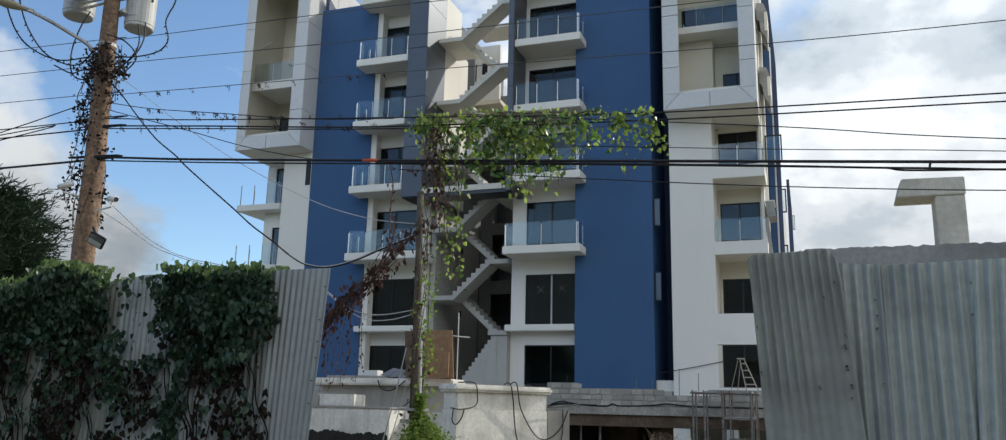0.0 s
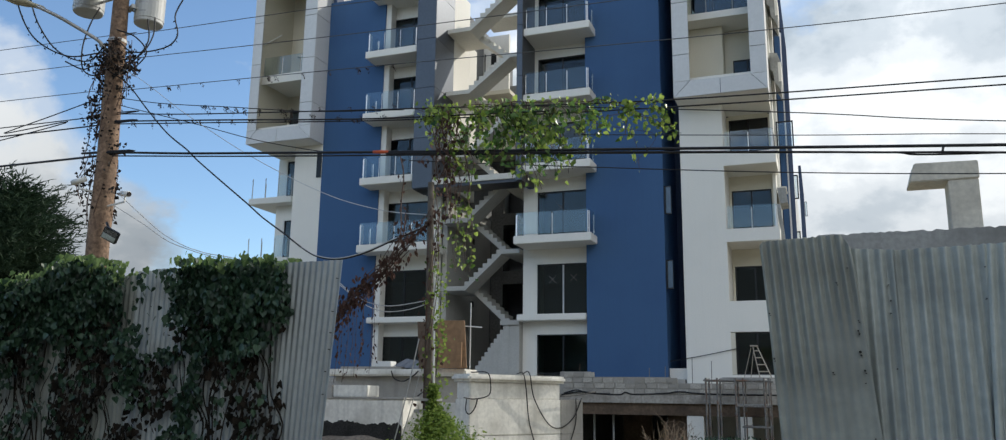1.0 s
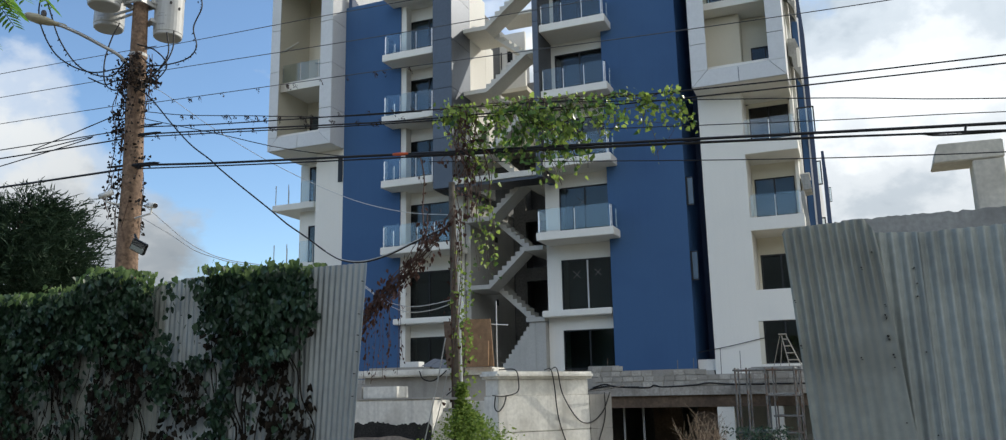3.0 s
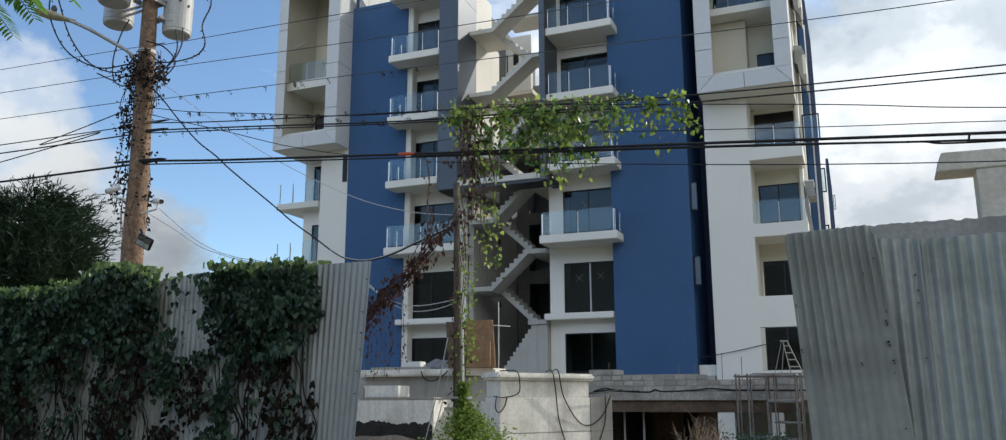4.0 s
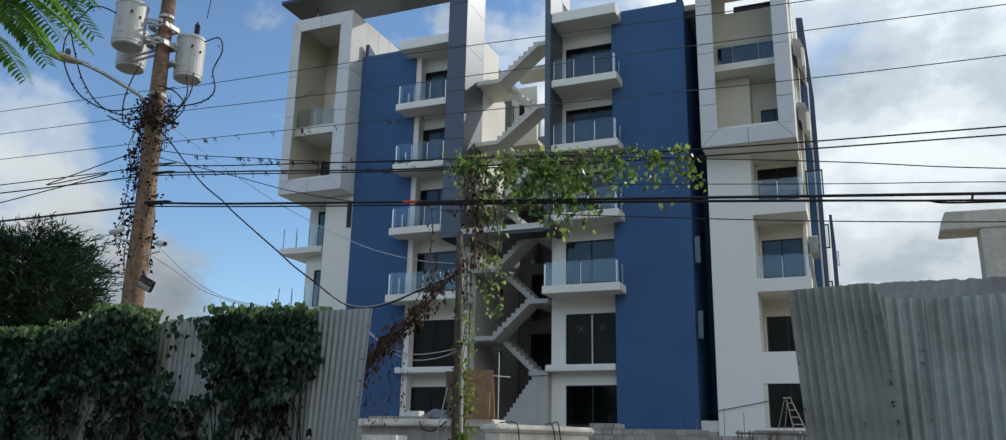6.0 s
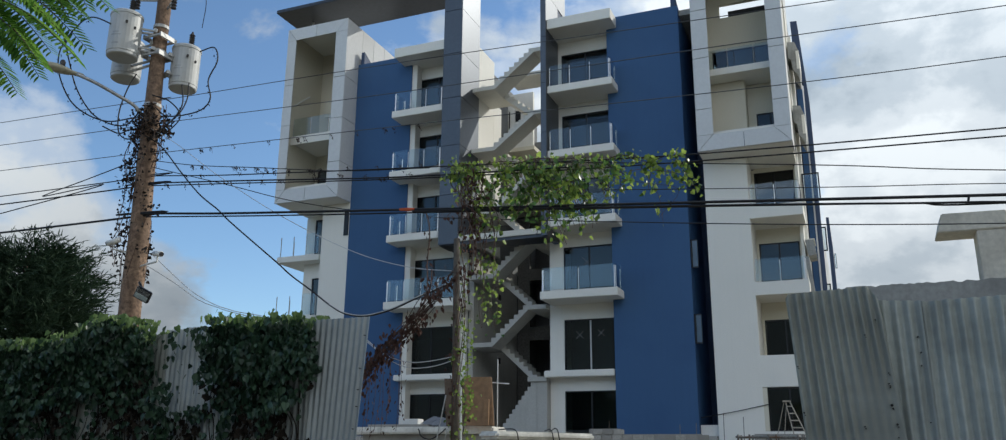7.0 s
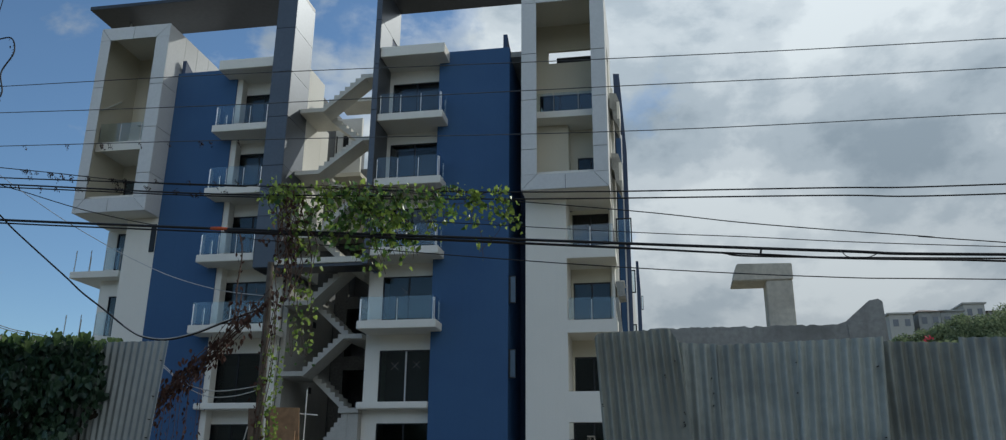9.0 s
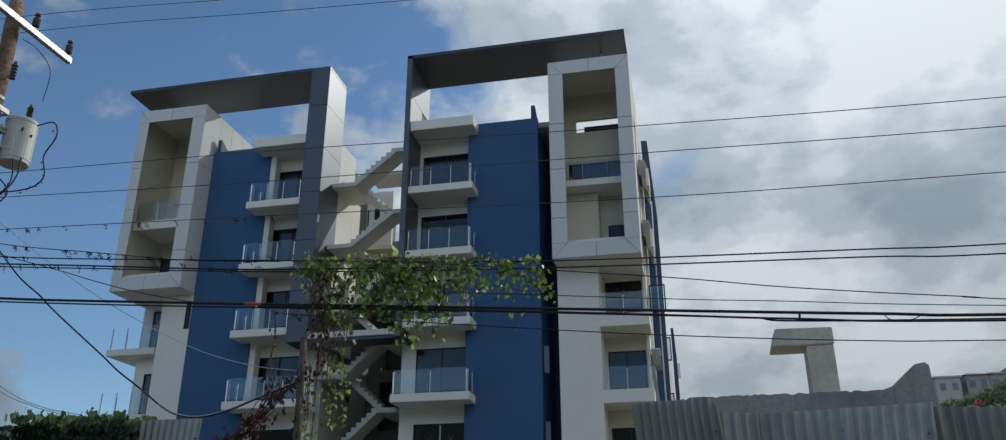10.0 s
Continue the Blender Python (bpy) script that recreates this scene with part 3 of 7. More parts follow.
bpart("roof_slab", WHITE, (-20.62, -17.7, YF, YD + 0.2, 21.5, 22.02), (-23.3, -20.62, YB + 0.3, YD, 21.6, 22.02), bevel=0.015, label="thick white slab over the top balcony")

# dark portal frames: pillars, canopies and the low slab between them
YC0, YC1 = 34.76, 37.8


def panelled(name, mat, rows, label=""):
    """Cladding panels, each a piece of its own with open joints."""
    for r in rows:
        bpart(name, mat, r, bevel=0.006, label=label)


joints = [11.18, 13.64, 16.15, 18.67, 21.07, 23.48, 25.76]
ZC = 25.57                                              # underside of the canopies
panelled("cladding_panel", SLATE, [(-17.69, -16.675, YC0, YC0 + 0.05, a + 0.01, b - 0.01) for a, b in zip(joints, joints[1:])])
bpart("pillar_core", DEEP, (-17.68, -16.71, YC0 + 0.05, 36.95, 11.19, ZC), bevel=0)


def side_panel(x, t, outline, mat):
    """A panel facing +x with an outline in y and z."""
    bm = bmesh.new()
    a = [bm.verts.new((x, y, z)) for y, z in outline]
    b = [bm.verts.new((x - t, y, z)) for y, z in outline]
    n = len(outline)
    bm.faces.new(a)
    bm.faces.new(b[::-1])
    for k in range(n):
        bm.faces.new((a[(k + 1) % n], a[k], b[k], b[(k + 1) % n]))
    bmesh.ops.recalc_face_normals(bm, faces=bm.faces[:])
    return under(part("cladding_panel", bm, mat), building)


ya = YC0 + 0.052
for a, b in zip(joints, joints[1:]):
    side_panel(-16.675, 0.03, ((ya, a + 0.01), (36.95, a + 0.01), (36.95, min(b, ZC) - 0.01), (ya, min(b, ZC) - 0.01)), SLATE)
panelled("cladding_panel", SLATE, [(-12.50, -12.23, YC0, YC0 + 0.05, a + 0.01, b - 0.01) for a, b in zip(joints, joints[1:])])
bpart("pillar_core", DEEP, (-12.49, -12.26, YC0 + 0.05, 36.59, 11.19, ZC), (-12.49, -12.26, 36.59, YC1, 22.03, ZC), bevel=0)
for a, b in zip(joints, joints[1:]):
    back = YC1 if a > 22 else 36.58
    side_panel(-12.225, 0.03, ((ya, a + 0.01), (back, a + 0.01), (back, min(b, ZC) - 0.01), (ya, min(b, ZC) - 0.01)), SLATE)
bpart("canopy", SOFFIT, (-28.32, -17.66, YC0, YC1, ZC, ZC + 0.2), (-17.66, -16.68, YC0 + 0.055, 36.94, ZC, ZC + 0.2), bevel=0.01, label="thin dark roof canopy with charcoal underside")
bpart("canopy", SOFFIT, (-12.50, -1.57, YC0, YC1, ZC, ZC + 0.2), bevel=0.01, label="thin dark roof canopy with charcoal underside")
bpart("canopy_post", STEEL, (-27.0, -26.9, 36.3, 36.4, 24.32, ZC), (-2.9, -2.8, 36.3, 36.4, 24.32, ZC), bevel=0)
bpart("portal_slab", STAIRC, (-16.67, -12.51, YC0 + 0.05, 36.05, 11.30, 11.57), bevel=0.015, label="pale slab joining the two dark pillars")
bpart("portal_soffit", SOFFIT, (-17.67, -12.25, YC0 + 0.12, 36.05, 11.15, 11.295), bevel=0)

# framed towers at both ends
YT = 34.75


def framed_tower(x0, x1, strip_l, strip_r, back, edge, level):
    z0, z1, s = 14.25, 24.33, 0.70
    zs = [z0 + s, 16.17, 18.6, 20.95, z1 - s]
    t = 0.06
    xl, xr = x0 + strip_l, x1 - strip_r
    for a, b in zip(zs, zs[1:]):
        bpart("cladding_panel", PANEL, (x0, xl, YT, YT + t, a + 0.013, b - 0.013), bevel=0.005)
        bpart("cladding_panel", PANEL, (xr, x1, YT, YT + t, a + 0.013, b - 0.013), bevel=0.005)
    xm, g = (xl + xr) / 2, 0.013

    def mitred(outline):
        bm = bmesh.new()
        add_prism(bm, outline, YT, YT + t)
        return under(part("cladding_panel", bm, PANEL), building)

    for za, zb in ((z0, z0 + s), (z1, z1 - s)):
        mitred(((x0 + 2 * g, za), (xm - g, za), (xm - g, zb), (xl + g, zb)))
        mitred(((xm + g, za), (x1 - 2 * g, za), (xr - g, zb), (xm + g, zb)))
        mitred(((x0, za), (xl - g, zb), (x0, zb)))
        mitred(((x1, za), (x1, zb), (xr + g, zb)))
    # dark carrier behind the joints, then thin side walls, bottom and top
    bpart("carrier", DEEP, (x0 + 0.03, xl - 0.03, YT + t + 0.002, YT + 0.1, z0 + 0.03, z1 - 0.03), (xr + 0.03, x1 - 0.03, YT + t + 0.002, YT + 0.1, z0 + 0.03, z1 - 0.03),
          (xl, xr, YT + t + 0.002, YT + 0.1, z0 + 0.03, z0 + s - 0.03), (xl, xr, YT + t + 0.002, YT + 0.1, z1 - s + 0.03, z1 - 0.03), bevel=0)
    for a, b in zip([z0] + zs[1:-1], zs[1:-1] + [z1]):
        y1 = back if a > 20.5 else YB + 0.28
        bpart("cladding_panel", PANEL, (x1 - 0.05, x1, YT + t + 0.004, min(y1, YB + 0.28) if a < 20.5 else YB + 0.3, a + 0.012, b - 0.012), bevel=0.004)
        if a > 20.5:
            step = (back - YB - 0.3) / 3
            for k in range(3):
                bpart("cladding_panel", PANEL, (x1 - 0.05, x1, YB + 0.313 + k * step, YB + 0.287 + (k + 1) * step, 21.99, b - 0.008), bevel=0.004)
    bpart("side_wall", CREAM, (x1 - 0.16, x1 - 0.055, YT + 0.11, 38.0, z0 + 0.12, z1 - 0.1), (x0 + 0.02, x0 + 0.13, YT + 0.11, 38.0, z0 + 0.12, z1 - 0.1), bevel=0)
    bpart("side_wall", PANEL, (x0 - 0.0, x0 + 0.018, YT + t + 0.004, back, z0 + 0.01, z1 - 0.01), bevel=0)
    bpart("soffit", WHITE, (x0 + 0.02, x1 - 0.055, YT + 0.11, 38.0, z0 + 0.0, z0 + 0.115), bevel=0, label="pale panelled underside of the framed box")
    bpart("box_roof", WHITE, (x0 + 0.02, x1 - 0.055, YT + 0.11, back, z1 - 0.098, z1 - 0.002), bevel=0)
    bpart("balcony", WHITE, (x0 + 0.13, x1 - 0.16, edge, 38.0, level - 0.28, level), bevel=0.01, label="balcony slab inside the framed box")
    bpart("balcony", WHITE, (x0 + 0.13, x1 - 0.16, YT + 0.3, 38.0, FZ[4] - 0.25, FZ[4] - 0.08), bevel=0.01, label="balcony slab inside the framed box")
    return xl, xr


xl, xr = framed_tower(-5.34, -1.48, 0.70, 0.65, 40.2, 36.0, FZ[5])
rail_r = bpart("balcony_edge", WHITE, (-5.2, -1.65, 35.93, 35.995, FZ[5] - 0.30, FZ[5] + 0.02), bevel=0.005)
railing((FZ[5], rail_r), [((-5.15, 36.05), (-1.7, 36.05), 3)], 1.0, 0, STEEL)
# its cream back walls with openings
bpart("inner_wall", CREAM, (-5.2, -1.65, 38.0, 38.2, 20.35, 22.1), (-5.2, -4.45, 38.0, 38.2, 22.1, 22.8), (-2.3, -1.65, 38.0, 38.2, 22.1, 22.8),
      (-5.2, -1.65, 38.0, 38.2, 22.8, 24.25), (-5.2, -4.9, 38.0, 38.2, 18.5, 20.35), (-1.95, -1.65, 38.0, 38.2, 18.5, 20.35), bevel=0)
window(-4.9, -1.95, 18.52, 20.35, 38.05, 3)
bpart("railing_screen", BLACKAL, (-4.1, -2.3, 38.6, 38.64, 21.95, 22.72), (-2.26, -2.2, 38.6, 38.64, 21.95, 22.75), bevel=0.004, label="dark screen behind the roof opening")
bpart("inner_wall", CREAM, (-5.2, -3.42, 36.9, 37.1, 15.17, 18.2), (-3.62, -3.40, 37.1, 37.6, 15.17, 18.2), (-3.398, -3.05, 37.6, 37.8, 15.17, 18.2),
      (-3.05, -1.65, 37.6, 37.8, 16.75, 18.2), (-1.8, -1.65, 37.6, 37.8, 15.17, 16.75), bevel=0)
window(-3.05, -1.8, 15.2, 16.75, 37.62, 2)

xl, xr = framed_tower(-27.36, -23.5, 0.56, 0.72, 39.8, 35.52, 18.2)
rail_l = bpart("balcony_edge", WHITE, (-27.2, -23.68, 35.45, 35.515, 17.74, 18.22), bevel=0.005)
railing((18.2, rail_l), [((-27.17, 35.56), (-23.75, 35.56), 3)], 1.08)
bpart("inner_wall", CREAM, (-27.24, -23.6, 38.0, 38.2, 18.5, 24.25), bevel=0)
bpart("inner_wall", CREAM, (-27.24, -27.1, 38.0, 38.2, 15.17, 18.2), (-26.5, -23.6, 38.0, 38.2, 15.17, 18.2), (-27.1, -26.5, 38.0, 38.2, 17.05, 18.2), bevel=0)
window(-27.1, -26.5, 15.2, 17.05, 38.05, 1)
bpart("inner_wall", CREAM, (-26.3, -23.68, 37.2, 37.4, 19.9, 20.9), bevel=0)

# white bar stands in for a streak of sunlight on the inner wall
bm = tube([(-27.16, 35.42, 20.0), (-27.16, 36.86, 21.16)], 0.035, 8)
under(part("light_batten", bm, FIBRE, label="white bar in place of a sunlight streak on the inner wall"), building)

# white wall of the right-hand tower below its frame
bpart("white_wall", WHITE, (-5.33, -3.5, YB, 36.28, -1.25, 14.24), (-3.5, -1.48, YB, 36.28, 4.35, 5.62), (-3.5, -1.48, YB, 36.28, -1.25, 2.62), bevel=0.01, label="white rendered wall of the end tower")
bpart("white_wall", WHITE, (-3.7, -3.502, 36.28, 38.2, 2.3, 14.24), (-5.33, -5.13, 36.28, 39.7, -1.2, 14.24), bevel=0)
bpart("recess_wall", CREAM, (-3.5, -3.4, 38.0, 38.2, 5.25, 14.2), (-1.70, -1.6, 38.0, 38.2, 5.25, 14.2), bevel=0)
for i in (1, 2, 3):
    z = FZ[i]
    bpart("recess_wall", CREAM, (-3.4, -1.70, 38.0, 38.2, z + 2.1, FZ[i + 1] - 0.3), bevel=0)
    window(-3.4, -1.70, z + 0.02, z + 2.1, 38.03, 2)
    if i > 1:
        ob = bpart("balcony", WHITE, (-3.55, -1.36, 35.96, 38.2, z - 0.56, z), bevel=0.015, label="white recessed balcony with glass front")
        railing((z, ob), [((-3.47, 36.1), (-1.45, 36.1), 2), ((-1.45, 36.1), (-1.45, 37.6), 1)], 1.0)
bpart("recess_wall", CREAM, (-3.5, -1.6, 38.0, 38.2, 2.3, 2.65), bevel=0)
window(-3.32, -1.62, 2.65, 4.34, 36.1, 2)
bpart("door_reveal", CREAM, (-3.5, -3.33, 36.0 + 0.02, 36.27, 2.64, 4.33), bevel=0)
bpart("tower_column", WHITE, (-1.62, -1.48, 37.7, 46.3, -1.2, 14.24), (-1.62, -1.48, 38.01, 46.3, 14.26, 21.98), bevel=0)

# white wall of the left-hand tower below its frame
bpart("white_wall", WHITE, (-25.15, -23.5, YB, 36.28, 1.5, 14.24), bevel=0.01, label="white rendered wall of the end tower")
bpart("white_wall", WHITE, (-25.15, -24.95, 36.28, 38.0, 1.5, 14.24), (-27.4, -26.85, 37.8, 38.0, 1.5, 14.24), bevel=0)
for i in range(1, 4):
    z = FZ[i]
    bpart("white_wall", WHITE, (-26.85, -25.15, 37.8, 38.0, z + 2.15, FZ[i + 1] - 0.02), (-25.8, -25.15, 37.8, 38.0, z - 0.3, z + 2.15), bevel=0)
    window(-26.85, -25.8, z + 0.02, z + 2.15, 37.85, 1)
    if i > 1:
        ob = bpart("balcony", WHITE, (-28.65, -25.95, 37.0, 39.6, z - 0.33, z), bevel=0.015, label="white side balcony with glass panels")
        railing((z, ob), [((-28.55, 39.4), (-28.55, 37.1), 2), ((-28.55, 37.1), (-26.05, 37.1), 3)], 1.2, 2, STEEL)
bpart("end_wall", WHITE, (-27.4, -27.2, 38.0, 46.3, 1.5, 14.24), bevel=0)
ob = bpart("slot_window", BLACKAL, (-23.78, -23.52, 35.94, 35.99, 12.5, 13.9), bevel=0.004)

# right flank: hoods, fins, open casements, rear wing


def flank_prism(name, outline, y0, y1, mat, label=""):
    bm = bmesh.new()
    add_prism(bm, outline, y0, y1)
    return under(part(name, bm, mat, label=label), building)


for z in (20.07, 16.92, 10.66):
    hood = flank_prism("window_hood", ((-1.46, z), (-1.14, z - 0.05), (-1.00, z - 0.5), (-1.00, z - 1.4), (-1.04, z - 1.9), (-1.16, z - 1.62), (-1.30, z - 1.4), (-1.34, z - 0.9), (-1.46, z - 0.8)) if z > 12 else
                       ((-1.46, z), (-1.10, z), (-1.03, z - 0.66), (-1.34, z - 0.70)), 37.6, 38.9, GREYC, "grey projecting window hood")
    under(part("rim", boxes((-1.125, -0.995, 37.585, 38.9, z - (1.4 if z > 12 else 0.6), z - 0.5)) if z > 12 else boxes((-1.46, -1.06, 37.585, 38.9, z + 0.002, z + 0.05)), WHITE), hood)
flank_prism("flank_post", ((-1.47, 9.81), (-1.33, 9.81), (-1.21, 8.41), (-1.18, 5.0), (-1.36, 5.0), (-1.37, 8.37)), 37.0, 37.3, GREYC, "grey slanted post on the flank")
flank_prism("flank_fin", ((-1.33, 22.33), (-1.02, 22.3), (-0.78, 18.0), (-0.78, 3.0), (-0.95, 3.0), (-0.99, 17.3), (-0.98, 18.95), (-1.27, 19.2)), 40.0, 40.3, DEEP, "dark blue tapering fin on the flank")
flank_prism("flank_fin", ((-1.30, 18.7), (-1.05, 18.7), (-1.05, 3.0), (-1.33, 3.0)), 40.02, 40.3, BLUE, "blue strip of the flank wall")
flank_prism("flank_pier", ((-1.475, 21.0), (-1.34, 21.0), (-1.36, 3.0), (-1.475, 3.0)), 38.95, 40.01, WHITE)
flank_prism("flank_pier", ((-1.045, 17.2), (-1.0, 17.2), (-0.96, 3.0), (-1.045, 3.0)), 39.9, 40.3, PANEL)
bpart("rear_wing", SLATE, (-1.47, -1.12, 40.36, 46.2, -1.2, 21.0), bevel=0)
flank_prism("flank_fin", ((-0.70, 14.88), (-0.55, 14.88), (-0.48, 13.2), (-0.44, 2.0), (-0.70, 2.0)), 50.0, 50.3, DEEP, "dark fin on the rear wing")
bpart("rear_wing", PANEL, (-6.0, -0.9, 46.7, 60.0, -1.2, 13.5), bevel=0)
for y, xa, x1, z0, z1 in ((38.9, -1.40, -0.66, 12.80, 14.08), (43.5, -1.10, -0.65, 11.46, 12.69), (43.5, -1.09, -0.68, 8.4, 9.82), (52, -0.48, -0.36, 12.30, 13.18)):
    f = 0.06 if y < 50 else 0.03
    ob = bpart("casement", BLACKAL, (xa, x1, y, y + 0.05, z1 - f, z1), (xa, x1, y, y + 0.05, z0, z0 + f), (x1 - f, x1, y, y + 0.05, z0 + f, z1 - f), (xa, xa + f, y, y + 0.05, z0 + f, z1 - f), bevel=0, label="open black casement window")
    under(part("pane", boxes((xa + f, x1 - f, y + 0.02, y + 0.03, z0 + f, z1 - f)), RAILGLASS), ob)

# open stairs in front of the stairwell, hung between the dark pillar and the balcony column
YS = 36.1
FS = [1.9, 5.03, 8.30, 11.50, 14.73, 17.93, 21.30]        # stair levels on the balcony side
STEP = 8


def flight(x0, z0, x1, z1, y0, y1, n, waist=0.18, solid=None, mat=None):
    """A flight of steps rising from (x0, z0) to (x1, z1) between two depths, its soffit running on under the landings."""
    dx, dz = (x1 - x0) / n, (z1 - z0) / n
    top = [(x0, z0)]
    for k in range(n):
        top += [(x0 + k * dx, z0 + (k + 1) * dz), (x0 + (k + 1) * dx, z0 + (k + 1) * dz)]
    if solid is None:
        drop = waist * math.hypot(dx, dz) / abs(dx)
        low = [(x1, z1 - drop), (x0, z0 - drop)]
    else:
        low = [(x1, solid), (x0, solid)]
    bm = bmesh.new()
    add_prism(bm, top + low, y0, y1)
    return under(part("stair_flight", bm, mat or STAIRC, label="pale concrete stair flight"), building)


for i in range(1, 6):
    lo, hi = FS[i], FS[i + 1]
    mid = (lo + hi) / 2
    turn = -13.35 if i > 3 else -13.66                    # where the flights meet the floor landings
    # lower flights carry the deep stairwell's shade in their colour
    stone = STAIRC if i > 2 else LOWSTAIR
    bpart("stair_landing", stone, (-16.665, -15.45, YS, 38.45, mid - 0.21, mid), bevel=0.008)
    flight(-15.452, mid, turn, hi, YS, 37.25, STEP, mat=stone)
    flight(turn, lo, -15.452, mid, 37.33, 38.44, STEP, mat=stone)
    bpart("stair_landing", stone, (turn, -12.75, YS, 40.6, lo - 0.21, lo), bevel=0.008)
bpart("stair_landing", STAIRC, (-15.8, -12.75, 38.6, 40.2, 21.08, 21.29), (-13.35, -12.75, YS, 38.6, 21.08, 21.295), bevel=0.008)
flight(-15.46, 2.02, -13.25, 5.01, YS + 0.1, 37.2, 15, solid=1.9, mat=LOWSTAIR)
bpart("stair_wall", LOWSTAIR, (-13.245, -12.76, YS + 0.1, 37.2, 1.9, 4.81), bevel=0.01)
bpart("stair_wall", WHITE, (-16.95, -16.7, 36.96, 39.0, 11.6, 22.38), (-16.95, -16.7, 39.0, 40.05, 11.6, 20.0), bevel=0.008, label="white side wall of the stairwell")
bpart("stair_wall", LOWSTAIR, (-16.95, -16.7, YD + 0.2, 42.5, 1.9, 11.14), bevel=0.008, label="lower side wall of the stairwell, greyed for its shade")
# the open upper storeys end in a white rear wall with a door frame and narrow dark windows
YR = 41.7
bpart("stair_back_wall", WHITE, (-17.7, -15.45, YR, YR + 0.2, 20.6, 21.6), (-17.0, -16.95, YR, YR + 0.2, 17.93, 20.6), (-16.85, -16.55, YR, YR + 0.2, 17.93, 20.6),
      (-16.2, -15.45, YR, YR + 0.2, 17.93, 20.6), (-16.55, -16.2, YR, YR + 0.2, 17.93, 19.9), bevel=0)
bpart("stair_back_wall", CREAM, (-16.95, -16.25, YR, YR + 0.2, 14.7, 17.92), (-16.25, -12.75, YR, YR + 0.2, 14.7, 15.4), (-14.5, -12.75, YR, YR + 0.2, 15.4, 17.7), bevel=0)
bpart("stair_grille", BLACKAL, (-16.95, -16.85, YR + 0.1, YR + 0.14, 19.0, 20.6), (-16.55, -16.2, YR + 0.1, YR + 0.14, 19.9, 20.6), bevel=0)
# dark panel stands in for the shade inside the opening
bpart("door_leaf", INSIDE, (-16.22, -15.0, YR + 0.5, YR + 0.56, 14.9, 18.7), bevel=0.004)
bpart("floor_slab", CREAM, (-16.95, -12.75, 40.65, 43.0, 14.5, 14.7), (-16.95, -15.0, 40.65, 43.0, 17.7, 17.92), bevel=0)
# lower storeys' back wall coloured dark in place of the stairwell's shade
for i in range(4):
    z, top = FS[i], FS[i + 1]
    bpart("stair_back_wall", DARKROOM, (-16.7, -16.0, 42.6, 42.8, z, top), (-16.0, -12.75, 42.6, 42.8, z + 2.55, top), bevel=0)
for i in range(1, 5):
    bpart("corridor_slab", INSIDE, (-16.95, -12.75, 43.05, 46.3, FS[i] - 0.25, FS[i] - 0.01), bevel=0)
bpart("switch_box", BLACKAL, (-16.698, -16.65, 39.8, 40.15, 9.35, 9.65), (-16.698, -16.65, 39.8, 40.15, 6.1, 6.4), bevel=0.01)

bpart("slot_wall", WHITE, (-6.09, -5.34, 36.3, 36.45, 1.8, 2.89), bevel=0.008, label="low white wall closing the foot of the slot")
bm = tube(smooth_line([(-6.0, 36.0 - 0.02, 3.17), (-4.6, 35.9, 3.40), (-3.25, 35.98, 3.68)], 6), 0.016, 6)
under(part("strung_cable", bm, RUBBER, label="thin black cable strung across the white wall"), building)

# ground-floor slab and podium
bpart("podium_slab", SLABC, (-9.6, 0.6, 31.9, 36.9, 1.465, 1.78), bevel=0.01, label="rough concrete slab over the garage entrance")
bpart("podium_slab", CONCRETE, (-26, -5.4, 35.99, 36.95, 1.79, 2.44), bevel=0)
bpart("podium", CONCRETE, (-27.4, -9.62, 33.2, 38.0, -0.3, 2.2), bevel=0.01)
bpart("garage_beam", FORMWORK, (-9.38, 0.28, 32.05, 32.3, 1.035, 1.46), bevel=0.006, label="brown timber formwork under the slab")
# garage walls take the same shade-dark colour
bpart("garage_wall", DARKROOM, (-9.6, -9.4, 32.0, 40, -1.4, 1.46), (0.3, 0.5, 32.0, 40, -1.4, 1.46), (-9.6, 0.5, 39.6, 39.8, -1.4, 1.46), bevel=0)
for x0, x1 in ((-4.8, -4.2), (-2.93, -2.51)):
    bpart("garage_column", WHITE, (x0, x1, 32.06, 32.45, -1.4, 1.03), bevel=0.01)
for x in (-8.51, -7.75):
    bpart("garage_post", GREYC, (x - 0.035, x + 0.035, 33.0, 33.07, -1.4, 1.46), bevel=0.004)
bpart("garage_partition", FORMWORK, (-8.1, -6.9, 36.4, 36.5, -1.4, 1.3), (-5.6, -4.81, 32.7, 32.8, -1.4, 1.46), bevel=0)

# ---- site walls and litter ----
site = thing("site_wall", "weathered white boundary wall with coping, mould-stained at its foot", "wall", (-6, 14, 0), kind="structure")


def spart(name, mat, *rows, bevel=0.015, parent=site, label=""):
    ob = part(name, boxes(*rows, bevel=bevel), mat, parent, label)
    ob.matrix_parent_inverse = parent.matrix_basis.inverted()
    return ob


spart("wall", OLDWALL, (-14.5, -7.15, 14.0, 14.75, -0.1, 1.55))
spart("cap", CONCRETE, (-14.5, -7.13, 13.98, 14.77, 1.552, 1.585), bevel=0.006)
# the wall along the drive runs back towards the garage, its long face to the sun
DRIVE = Matrix.Translation((-5.86, 14.0, 0)) @ Matrix.Rotation(radians(60), 4, "Z")


def drive_part(name, mat, *rows, bevel=0.015, label=""):
    bm = boxes(*rows, bevel=bevel)
    bm.transform(DRIVE)
    ob = part(name, bm, mat, site, label)
    ob.matrix_parent_inverse = site.matrix_basis.inverted()


